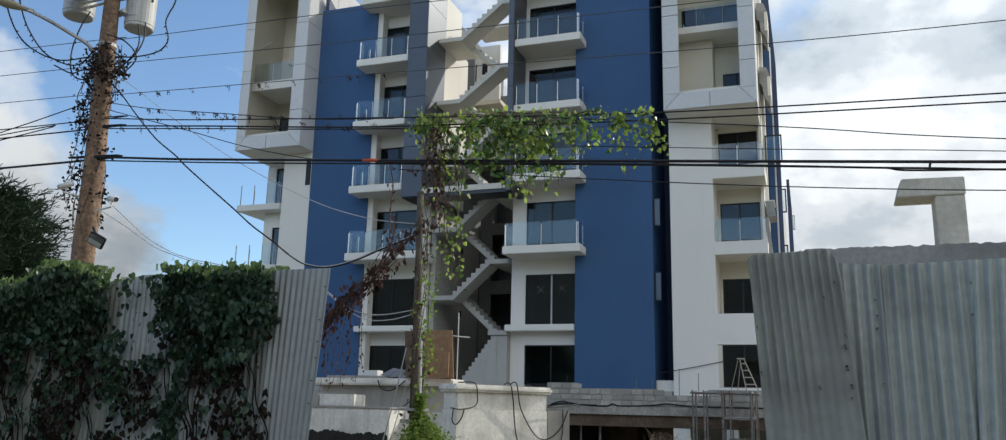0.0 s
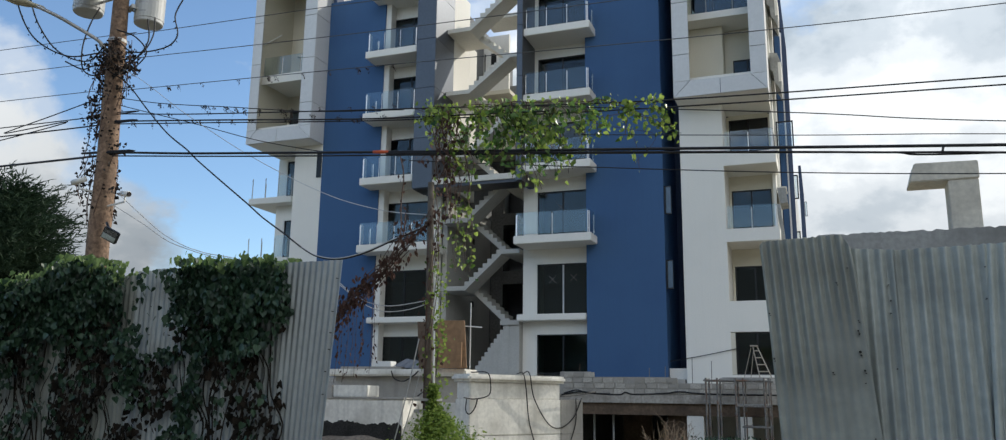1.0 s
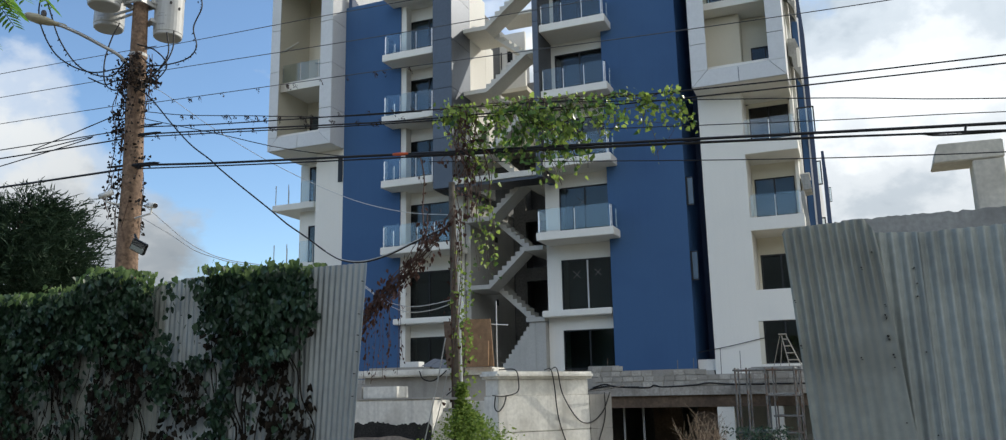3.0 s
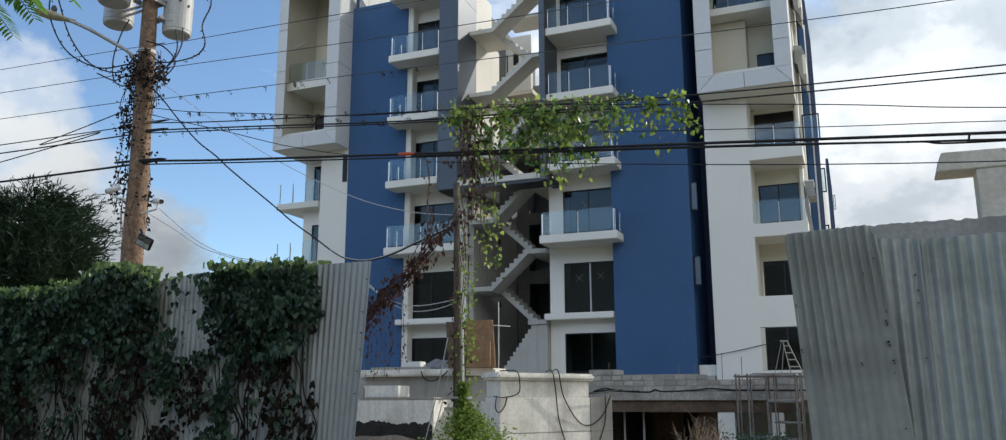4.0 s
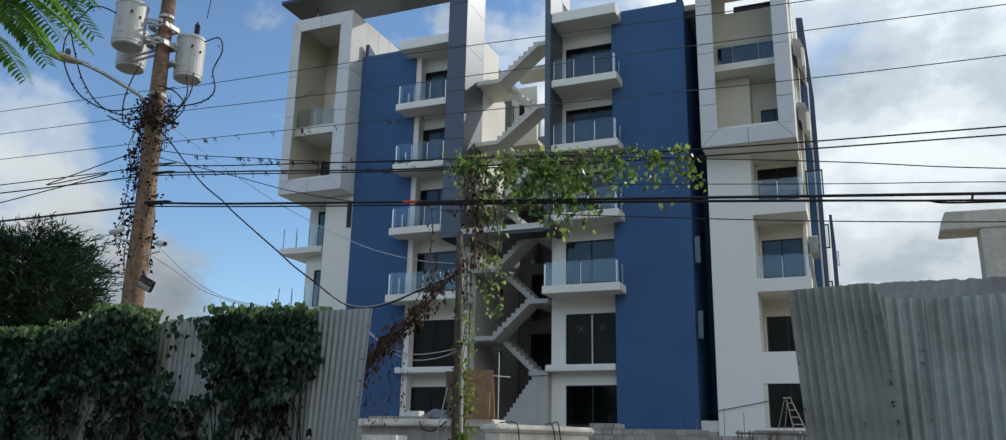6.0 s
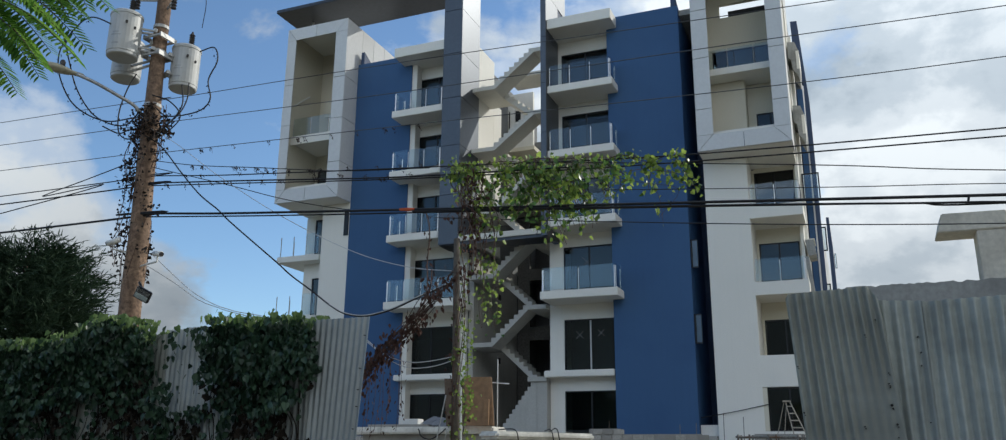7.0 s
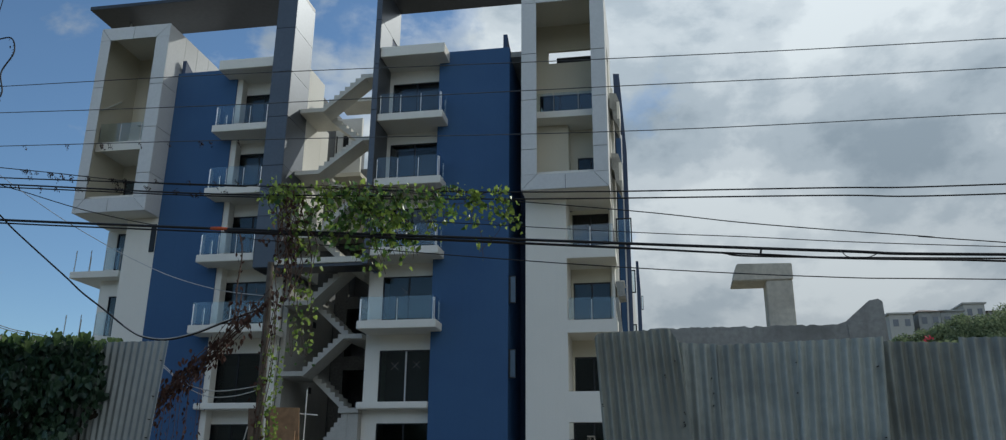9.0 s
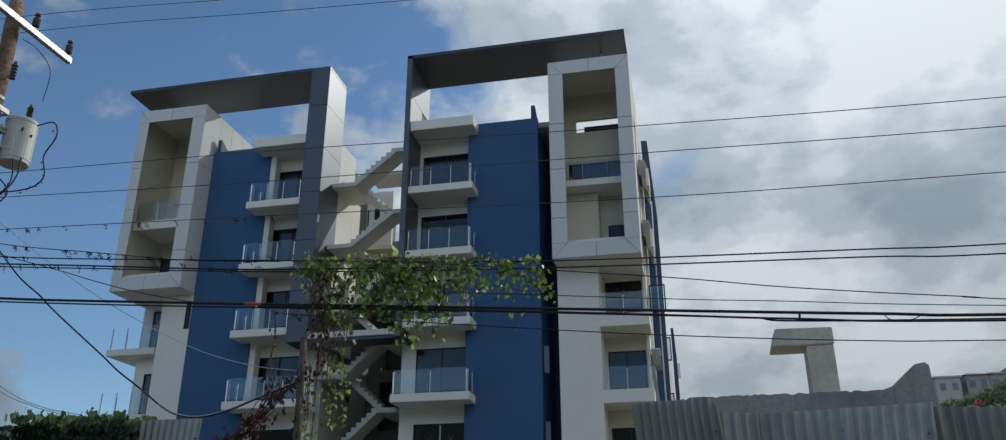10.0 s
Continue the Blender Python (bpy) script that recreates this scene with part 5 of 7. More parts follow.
def transformer(at, r, h, label):
    """A pole-mounted transformer can with lid, bushing, lugs and hanger."""
    th = thing("transformer", label, "transformer", at, group="pole transformers")
    part("tank", lathe([(r * 0.90, 0), (r * 0.97, 0.015), (r * 0.97, 0.06), (r, 0.065), (r, h - 0.03), (r * 1.04, h - 0.028), (r * 1.04, h + 0.01), (r * 0.95, h + 0.035), (0.05, h + 0.075)], 28), CANGREY, th, smooth=False)
    out = []
    for k in range(6):
        out += [(0.05, h + 0.06 + k * 0.04), (0.03, h + 0.08 + k * 0.04)]
    out.append((0.012, h + 0.33))
    b = part("bushing", lathe(out, 12), PORCELAIN, th)
    b.location = (r * 0.35, 0, 0.0)
    to_pole = Vector((PX - at[0], PY - at[1], 0)).normalized()
    side = Vector((-to_pole.y, to_pole.x, 0))
    for s, hz in ((0.0, h * 0.72), (0.13, h * 0.60)):
        away = Vector((0.75, -0.66, 0)).normalized()
        q = away * r
        t = Vector((-away.y, away.x, 0)) * s
        part("low_voltage_bushing", tube([q + t + Vector((0, 0, hz)), q * 1.18 + t + Vector((0, 0, hz))], 0.02, 8), PORCELAIN, th)
    for hz in (h * 0.28, h * 0.72):
        gap = (Vector((PX, PY, 0)) - Vector((at[0], at[1], 0))).length - 0.12
        a, c = to_pole * (r * 0.9) + Vector((0, 0, hz)), to_pole * gap + Vector((0, 0, hz))
        bm = bmesh.new()
        for sgn in (-1, 1):
            add_tube(bm, [a + side * 0.07 * sgn, c + side * 0.05 * sgn], 0.022, 4)
        add_tube(bm, [c - side * 0.12, c + side * 0.12], 0.04, 4)
        part("hanger", bm, GALV, th)
    # faint stencilled marks, shown as plain bars
    for hz, w in ((h * 0.40, 0.16), (h * 0.46, 0.10), (h * 0.2, 0.12)):
        bm = bmesh.new()
        rows = []
        for k in range(5):
            a = radians(-75 + (k - 2) * w / r * 14)
            rows.append([bm.verts.new(((r + 0.002) * math.cos(a), (r + 0.002) * math.sin(a), hz + d)) for d in (0, 0.025)])
        for p, q in zip(rows, rows[1:]):
            bm.faces.new((p[0], q[0], q[1], p[1]))
        part("marking", bm, STEEL, th)
    return th


transformer((-10.45, 9.12, 7.72), 0.245, 0.74, "grey painted transformer can bolted to the wooden pole")
transformer((-9.83, 9.86, 7.37), 0.228, 0.72, "grey painted transformer can with a dark bushing on top")
transformer((-10.83, 9.58, 7.60), 0.235, 0.66, "grey painted transformer can on the far side of the pole")

# crossarm with insulators and cut-outs
ppart("crossarm", boxes((PX + 0.13, PX + 0.22, PY - 1.0, PY + 1.02, 9.60, 9.71), bevel=0.008), STEEL, "grey steel crossarm")
for y, z in ((PY + 0.16, 9.71), (PY + 0.94, 9.71), (PY - 0.9, 9.71)):
    ob = ppart("insulator", lathe([(0.018, 0), (0.018, 0.06), (0.055, 0.065), (0.06, 0.09), (0.055, 0.10), (0.06, 0.12), (0.055, 0.13), (0.06, 0.15), (0.055, 0.16), (0.06, 0.19), (0.05, 0.215), (0.02, 0.22), (0.02, 0.26), (0.045, 0.265), (0.04, 0.3), (0.012, 0.31)], 14), PORCELAIN)
    ob.location = (PX + 0.175, y, z)
for dx, dz in ((0.35, 8.55), (-0.45, 8.72), (-0.2, 8.95)):
    out = []
    for k in range(5):
        out += [(0.05, k * 0.055), (0.032, k * 0.055 + 0.03)]
    ob = ppart("cut_out", lathe(out + [(0.02, 0.3)], 10), PORCELAIN)
    ob.location = (PX + dx, PY - 0.2, dz)
    ppart("bracket", tube([(PX, PY, dz + 0.15), (PX + dx, PY - 0.2, dz + 0.15)], 0.02, 6), STEEL)

# street lamp on its arm
lamp = thing("street_lamp", "dirty yellowish cobra-head street lamp on a steel arm", "street lamp", (-11.2, 8.55, 7.4))


def lpart(name, bm, mat, smooth=True):
    ob = part(name, bm, mat, lamp, smooth=smooth)
    ob.matrix_parent_inverse = lamp.matrix_basis.inverted()


lpart("arm", tube(smooth_line([(-10.13, 9.36, 6.80), (-10.2, 9.25, 6.92), (-10.4, 9.05, 7.06), (-10.62, 8.85, 7.2), (-10.85, 8.68, 7.315)], 6), 0.028, 10), STEEL)
bm = lathe([(0.02, -0.33), (0.055, -0.30), (0.06, -0.15), (0.10, -0.05), (0.125, 0.1), (0.10, 0.24), (0.03, 0.30)], 16)
bmesh.ops.scale(bm, verts=bm.verts[:], vec=(1.0, 0.55, 1.0))
m3 = (Vector((-0.8, -0.6, 0.22)).to_track_quat("Z", "Y")).to_matrix()
bmesh.ops.rotate(bm, verts=bm.verts[:], matrix=m3)
bmesh.ops.translate(bm, verts=bm.verts[:], vec=(-11.06, 8.59, 7.385))
lpart("head", bm, LAMPTAN)
ob = part("photocell", lathe([(0.04, 0), (0.045, 0.05), (0.03, 0.09), (0.01, 0.1)], 10), PORCELAIN, lamp)
ob.matrix_parent_inverse = lamp.matrix_basis.inverted()
ob.location = (-11.08, 8.58, 7.46)

# small cameras and a floodlight low on the pole
for at, aim in (((-10.16, 9.2, 4.67), (-1, -0.25, -0.28)), ((-9.42, 9.35, 4.45), (0.9, -0.3, -0.18))):
    th = thing("security_camera", "small white bullet camera on a bracket on the pole", "camera", at)
    d = Vector(aim).normalized()
    part("housing", tube([-d * 0.09, d * 0.11], 0.042, 12), FIBRE, th, smooth=True)
    part("lens", tube([d * 0.112, d * 0.125], 0.034, 12), PORCELAIN, th)
    part("bracket", tube([(0, 0, -0.03), (0, 0, -0.12), (PX - at[0], PY - at[1], -0.14)], 0.014, 6), FIBRE, th)
th = thing("floodlight", "small black square floodlight tilted down from the pole", "floodlight", (-9.50, 9.24, 3.82))
bm = boxes((-0.12, 0.12, -0.03, 0.03, -0.09, 0.09), bevel=0.012)
part("housing", bm, BLACKAL, th)
part("glass", boxes((-0.11, 0.11, -0.036, -0.031, -0.08, 0.08)), RAILGLASS, th)
part("reflector", boxes((-0.10, 0.10, -0.0305, -0.0302, -0.07, 0.0)), FIBRE, th)
part("bracket", tube([(0, 0.03, 0), (-0.22, 0.2, 0.06)], 0.02, 6), BLACKAL, th)
th.rotation_euler = (radians(20), radians(28), radians(25))

# ---- overhead lines ----


def line(points, r, mat=RUBBER, label="black overhead line running along the street", name="overhead_line", steps=10, sides=6):
    return tagged(part(name, tube(smooth_line(points, steps), r, sides), mat, smooth=True), label, "cable", group="overhead lines")


Y0 = 9.5
for wy, z0 in ((9.66, 10.0), (10.44, 10.30), (8.6, 10.0)):
    line([(-26, wy, z0 + 0.5), (-16, wy, z0 + 0.2), (-9.85, wy, z0), (-6.4, wy, z0 - 0.25), (-2.7, wy, z0 - 0.48), (2, wy, z0 - 0.7), (7, wy, z0 - 0.85), (14, wy, z0 - 0.95), (22, wy, z0 - 0.9), (30, wy, z0 - 0.7)], 0.0055, BARELINE)
line([(-40, Y0, 8.0), (-12.33, Y0, 7.17), (-10.03, Y0, 7.06), (-5.53, Y0, 6.94), (-0.29, Y0, 6.73), (4.0, Y0, 6.61), (12, Y0, 6.5), (40, Y0, 7.2)], 0.0055, BARELINE)
line([(-40, Y0, 7.6), (-12.24, Y0, 6.73), (-9.72, Y0, 6.65), (-5.47, Y0, 6.48), (-0.31, Y0, 6.35), (4.0, Y0, 6.24), (12, Y0, 6.15), (40, Y0, 6.9)], 0.0055, BARELINE)
line([(-40, Y0, 7.0), (-12.14, Y0, 6.25), (-10.2, Y0, 6.16), (-5.41, Y0, 5.97), (-0.35, Y0, 5.75), (3.8, Y0, 5.68), (12, Y0, 5.6), (40, Y0, 6.3)], 0.0055, BARELINE)
line([(-40, Y0, 6.2), (-12.05, Y0, 5.79), (-10.3, Y0, 5.80), (-8.3, Y0, 5.60), (-4.95, Y0, 5.31), (-1.7, Y0, 5.05), (2.0, Y0, 4.90), (3.9, Y0, 4.84), (12, Y0, 4.75), (40, Y0, 5.6)], 0.0085)
line([(-10.3, Y0 + 0.03, 5.66), (-8.25, Y0 + 0.03, 5.47), (-5.1, Y0 + 0.03, 5.18), (-1.7, Y0 + 0.03, 4.97), (2.0, Y0 + 0.03, 4.82), (3.9, Y0 + 0.03, 4.74), (12, Y0, 4.66), (40, Y0, 5.5)], 0.0085)
line([(-40, Y0, 6.0), (-12.02, Y0 - 0.03, 5.63), (-10.3, Y0 - 0.03, 5.66), (-8.25, Y0 - 0.03, 5.49), (-5.5, Y0 - 0.03, 5.22), (-3.0, Y0 - 0.02, 5.06)], 0.011)
line([(-40, Y0, 5.4), (-11.9, Y0 - 0.05, 5.12), (-10.35, Y0 - 0.1, 5.16), (-8.2, Y0 - 0.05, 4.98), (-5.1, Y0 - 0.05, 4.72), (-1.74, Y0 - 0.05, 4.45), (2.0, Y0 - 0.05, 4.15), (3.7, Y0 - 0.05, 4.04), (12, Y0, 3.7), (40, Y0, 4.6)], 0.017, label="thick black cable bundle strung along the street")
line([(-5.2, Y0 - 0.07, 4.70), (-2.7, Y0 - 0.07, 4.49), (-0.44, Y0 - 0.07, 4.29), (1.2, Y0 - 0.06, 4.14), (3.3, Y0 - 0.07, 3.99), (12, Y0, 3.62), (40, Y0, 4.5)], 0.012, label="thick black cable bundle strung along the street")
line([(-9.9, Y0 - 0.03, 5.10), (-7.5, Y0 - 0.03, 4.88), (-4.6, Y0 - 0.03, 4.64), (-2.0, Y0 - 0.03, 4.43), (0.6, Y0 - 0.04, 4.2), (2.2, Y0 - 0.03, 4.07), (12, Y0, 3.66)], 0.010)
line([(-4.9, Y0, 4.60), (-3.44, Y0, 4.42), (-0.46, Y0, 4.08), (1.93, Y0, 3.87), (3.73, Y0, 3.78), (12, Y0, 3.4), (40, Y0, 4.3)], 0.006)
line([(-4.0, Y0, 5.26), (-0.33, Y0, 4.76), (1.04, Y0, 4.54), (2.06, Y0, 4.40), (3.04, Y0, 4.28), (3.73, Y0, 4.19), (12, Y0, 3.2), (24, Y0, 2.6)], 0.006)
line([(-2.6, Y0, 4.72), (-0.11, Y0, 4.47), (1.03, Y0, 4.37), (3.73, Y0, 4.14), (12, Y0, 3.6), (40, Y0, 4.3)], 0.005)
line([(2.1, Y0 - 0.08, 4.13), (2.15, Y0 - 0.085, 4.07), (2.27, Y0 - 0.085, 4.05), (2.38, Y0 - 0.085, 4.056), (2.50, Y0 - 0.08, 4.11)], 0.005, label="slack loop of thin black cable under the bundle")
# service drops and loose spans
line([(-10.0, 9.36, 6.42), (-9.77, Y0, 6.25), (-9.29, Y0, 5.75), (-8.89, Y0, 5.36), (-8.51, Y0, 5.08), (-8.30, Y0, 4.90), (-7.91, Y0, 4.60), (-7.38, Y0, 4.20), (-7.10, Y0, 3.98), (-6.74, Y0, 3.74), (-6.44, Y0, 3.53), (-6.19, Y0, 3.40), (-5.87, Y0, 3.35), (-5.5, Y0, 3.41), (-5.1, Y0, 3.55), (-4.6, Y0, 3.72)], 0.011, label="twisted black service cable drooping from the pole", name="service_cable")
line([(-6.44, Y0 - 0.015, 3.54), (-6.19, Y0 - 0.015, 3.41), (-5.87, Y0 - 0.015, 3.36), (-5.5, Y0 - 0.015, 3.42), (-5.1, Y0 - 0.015, 3.56), (-4.6, Y0 - 0.015, 3.73)], 0.006, PALECABLE, "pale grey service cable drooping to the thin post", "service_cable")
line([(-9.95, 9.4, 6.55), (-9.46, Y0, 6.25), (-8.69, Y0, 5.70), (-7.98, Y0, 5.24), (-7.45, Y0, 4.92), (-6.90, Y0, 4.62), (-6.42, Y0, 4.38), (-5.86, Y0, 4.14), (-5.2, Y0, 3.95), (-4.6, Y0, 3.86)], 0.005, PALECABLE, "thin pale cable drooping to the thin post", "service_cable")
line([(-9.9, Y0, 6.03), (-9.02, Y0, 5.84), (-7.8, Y0, 5.65), (-6.4, Y0, 5.43), (-5.0, Y0, 5.30)], 0.006, label="thin vine-hung line between the pole and the cables")
line([(-9.9, Y0, 5.92), (-9.45, Y0, 5.78), (-8.36, Y0 + 0.02, 5.45), (-7.3, Y0 + 0.02, 5.11), (-6.21, Y0, 4.84), (-5.6, Y0, 4.76)], 0.006, label="thin vine-hung line between the pole and the cables")
line([(-40, Y0, 2.9), (-13.1, Y0, 5.50), (-12.24, Y0, 5.70), (-11.27, Y0, 5.88), (-10.2, 9.4, 6.02)], 0.009, label="line running from the pole along the street")
line([(-9.75, 9.55, 4.52), (-9.28, Y0, 4.19), (-8.83, Y0, 3.87), (-8.41, Y0, 3.66), (-8.04, Y0, 3.54), (-7.2, Y0, 3.3), (-6.9, 9.7, 2.6)], 0.006, PALECABLE, "thin line from the pole towards the site", "service_cable")
line([(-9.8, 9.5, 4.35), (-9.2, Y0, 4.03), (-8.7, Y0, 3.74), (-8.23, Y0, 3.57), (-7.3, Y0, 3.25), (-6.9, 9.7, 2.5)], 0.006, PALECABLE, "thin line from the pole towards the site", "service_cable")
line([(-6.3, Y0, 3.3), (-5.87, Y0, 3.06), (-5.63, Y0, 2.88), (-5.39, Y0, 2.77), (-5.07, Y0, 2.72), (-4.62, Y0, 2.77), (-4.53, 9.46, 2.81)], 0.006, PALECABLE, "thin pale cable looping from the fence to the post", "service_cable")
line([(-6.3, Y0, 3.27), (-5.86, Y0, 3.03), (-5.53, Y0, 2.79), (-5.21, Y0, 2.66), (-4.89, Y0, 2.66), (-4.62, Y0, 2.72), (-4.53, 9.46, 2.76)], 0.006, PALECABLE, "thin pale cable looping from the fence to the post", "service_cable")
tagged(part("cable_sleeve", tube([(-5.40, Y0 - 0.05, 4.746), (-5.29, Y0 - 0.05, 4.737), (-5.17, Y0 - 0.05, 4.726)], [0.019, 0.024, 0.019], 10), ORANGE, smooth=True), "orange sleeve clipped round the black cables", "sleeve")
for x in (-1.8, 1.25):
    tagged(part("cable_tie", tube([(x, Y0 - 0.06, 4.40 - (x + 1.8) * 0.083), (x + 0.015, Y0 - 0.06, 4.47 - (x + 1.8) * 0.083)], 0.012, 6), RUBBER), "black tie round the cable bundle", "tie")
# the tails that hang between transformers and mains
TAILS = (
    ((-11.15, 8.6, 7.95), (-11.1, 8.7, 7.6), (-11.05, 8.9, 7.15), (-10.8, 9.1, 6.75), (-10.4, 9.3, 6.62), (-10.1, 9.35, 6.9)),
    ((-10.45, 8.95, 8.2), (-10.75, 8.7, 8.3), (-11.0, 8.6, 8.05), (-11.15, 8.55, 7.7), (-11.15, 8.62, 7.3), (-10.95, 8.8, 6.85), (-10.6, 9.1, 6.65), (-10.2, 9.35, 6.75)),
    ((-10.5, 9.5, 7.62), (-10.55, 9.4, 7.3), (-10.6, 9.35, 6.9), (-10.55, 9.35, 6.55), (-10.35, 9.35, 6.4), (-10.15, 9.4, 6.45)),
    ((-9.45, 9.75, 7.95), (-9.2, 9.8, 8.0), (-9.1, 9.8, 7.75), (-9.2, 9.75, 7.4), (-9.12, 9.75, 7.05), (-9.3, 9.7, 6.85), (-9.7, 9.5, 6.75), (-9.9, 9.4, 6.9)),
    ((-9.6, 9.75, 7.42), (-9.55, 9.7, 7.1), (-9.6, 9.6, 6.8), (-9.8, 9.45, 6.5), (-9.92, 9.36, 6.35)),
    ((-9.7, 9.7, 7.42), (-9.62, 9.68, 7.0), (-9.72, 9.55, 6.65), (-9.92, 9.36, 6.3)),
    ((-9.95, 9.36, 7.1), (-9.7, 9.5, 7.0), (-9.55, 9.6, 6.75), (-9.75, 9.5, 6.45), (-9.95, 9.36, 6.35)),
    ((-10.75, 9.2, 6.62), (-10.5, 9.3, 6.5), (-10.3, 9.3, 6.52), (-10.1, 9.35, 6.55)),
)
for p in TAILS:
    line(p, 0.011, label="black cable tail looping from a transformer to the pole", name="cable_tail")
for p in (((-10.1, 9.3, 8.8), (-10.3, 9.0, 8.95), (-10.2, 9.1, 8.85)), ((-9.55, 9.85, 8.45), (-9.4, 9.7, 8.9), (-9.55, 9.5, 9.2), (-9.7, 9.35, 9.3)), ((-10.2, 9.12, 8.75), (-10.0, 9.2, 9.0), (-9.95, 9.3, 9.2)), ((-10.45, 9.2, 9.5), (-10.5, 9.1, 9.1), (-10.45, 9.25, 8.9))):
    line(p, 0.006, label="thin jumper wire at the top of the pole", name="jumper_wire")

# the thin post under the vine
post = thing("thin_post", "thin weathered timber post wrapped in creeper beside the gateway", "post", (-4.57, 9.5, 0))
ob = part("shaft", tube([(-4.50, 9.5, -0.12), (-4.53, 9.5, 2.0), (-4.57, 9.5, 4.28)], [0.06, 0.052, 0.042], 10), GREYWOOD, post, smooth=True)
ob.matrix_parent_inverse = post.matrix_basis.inverted()
ob = part("conduit", tube([(-4.41, 9.46, 0.8), (-4.44, 9.46, 2.0), (-4.47, 9.46, 3.3)], 0.014, 8), FIBRE, post, "white plastic conduit")
ob.matrix_parent_inverse = post.matrix_basis.inverted()
ob = part("meter_bracket", boxes((-4.66, -4.36, 9.4, 9.56, 1.42, 1.46), (-4.66, -4.36, 9.4, 9.56, 1.56, 1.59)), STEEL, post)
ob.matrix_parent_inverse = post.matrix_basis.inverted()
line([(-4.62, 9.4, 2.3), (-4.72, 9.3, 1.6), (-4.85, 9.2, 0.9), (-4.95, 9.1, 0.2)], 0.008, STEEL, "grey stay wire running down beside the thin post", "stay_wire")
line([(-4.60, 9.42, 1.9), (-4.70, 9.36, 1.4), (-4.86, 9.25, 0.7), (-4.98, 9.2, 0.1)], 0.006, STEEL, "grey stay wire running down beside the thin post", "stay_wire")


# ---- climbing plants ----
def gauss(rng, s):
    return rng.gauss(0, s)


def ivy_gap(x, z):
    """Stretches of the fence that the ivy leaves mostly bare, and how bare."""
    if -7.80 < x < -7.42 - 0.04 * math.sin(z * 9) and z > 2.36 + 0.05 * math.sin(x * 20):
        return 0.97
    if -7.42 < x < -6.97 + 0.16 * max(0, 2.95 - z) and z > 2.10 + 0.06 * math.sin(x * 14):
        return 0.98
    if -8.1 < x < -7.66 and 1.15 < z < 2.22:
        return 0.80
    if -7.44 < x < -6.86 and z < 1.42 + 0.08 * math.sin(x * 9):
        return 0.85
    if -6.62 < x < -6.18 and z < 1.80:
        return 0.66
    if -9.7 < x < -8.95 and z < 1.78:
        return 0.75
    if -8.95 < x < -8.1 and z < 2.2 or -6.16 < x < -5.5 and z < 2.0:
        return 0.80
    return 0.0


def ivy_place(rng):
    x = rng.uniform(-15.5, -5.40)
    top = 3.10 + 0.10 * noise.noise(Vector((x * 1.7, 2, 0))) + 0.05 * noise.noise(Vector((x * 7, 3, 0))) + (0.13 if -8.9 < x < -8.0 else 0) + (0.05 if -7.1 < x else 0) - (0.05 if x < -9.0 else 0)
    z = rng.uniform(0.1, top) if rng.random() < 0.78 else rng.uniform(2.4, top)
    if x > -5.52 + 0.07 * math.sin(z * 5 + 1) - max(0, 1.6 - z) * 0.12:
        return None
    if rng.random() < ivy_gap(x, z):
        return None
    bare = 2.05 + 0.25 * noise.noise(Vector((x * 1.9, 4, 0)))
    if z < bare and noise.noise(Vector((x * 3.4, z * 0.5, 7))) > -0.12 and rng.random() < 0.88:
        return None
    clump = noise.noise(Vector((x * 3.1, z * 3.1, 5)))
    if clump < -0.30 and z < top - 0.35 and rng.random() < 0.8:
        return None
    d = 0.10 + 0.42 * max(0, clump) + 0.22 * noise.noise(Vector((x * 1.3, z * 1.3, 8))) + 0.10 * min(1, z / 3)
    y = 7.95 - rng.random() ** 0.5 * max(0.05, d)
    if z > top - 0.12:
        y = rng.uniform(7.62, 8.25)
    return Vector((x, y, z)), top


def ivy_layer(seed, count, kind):
    L = Leaves(seed)
    rng = L.rng
    while count:
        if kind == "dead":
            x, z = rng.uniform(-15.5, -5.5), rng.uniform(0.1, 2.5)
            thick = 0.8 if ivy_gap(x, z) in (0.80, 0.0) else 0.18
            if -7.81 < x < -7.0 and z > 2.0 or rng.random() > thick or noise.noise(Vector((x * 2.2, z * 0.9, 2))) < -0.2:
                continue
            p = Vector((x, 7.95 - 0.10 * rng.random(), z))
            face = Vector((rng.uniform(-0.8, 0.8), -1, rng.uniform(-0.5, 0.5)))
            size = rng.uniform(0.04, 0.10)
        else:
            got = ivy_place(rng)
            if got is None:
                continue
            p, top = got
            if (kind == "tip") != (p.z > top - 0.13 and (p.z > top - 0.07 or rng.random() < 0.5)):
                continue
            face = Vector((rng.uniform(-1.3, 1.3), rng.uniform(-1.0, 0.1), rng.uniform(-0.5, 1.2)))
            size = rng.uniform(0.05, 0.098)
            if kind == "tip":
                size = rng.uniform(0.055, 0.105)
                face = Vector((rng.uniform(-0.9, 0.9), rng.uniform(-1.0, 0.6), 0.9))
        along = Vector((rng.uniform(-0.8, 0.8), rng.uniform(-0.5, 0.15), -1.0))
        L.add(p, along, face, size, SLIM if kind == "dead" and rng.random() < 0.5 else LEAF, wide=rng.uniform(0.75, 1.05), fold=rng.uniform(0.05, 0.3))
        count -= 1
    return L


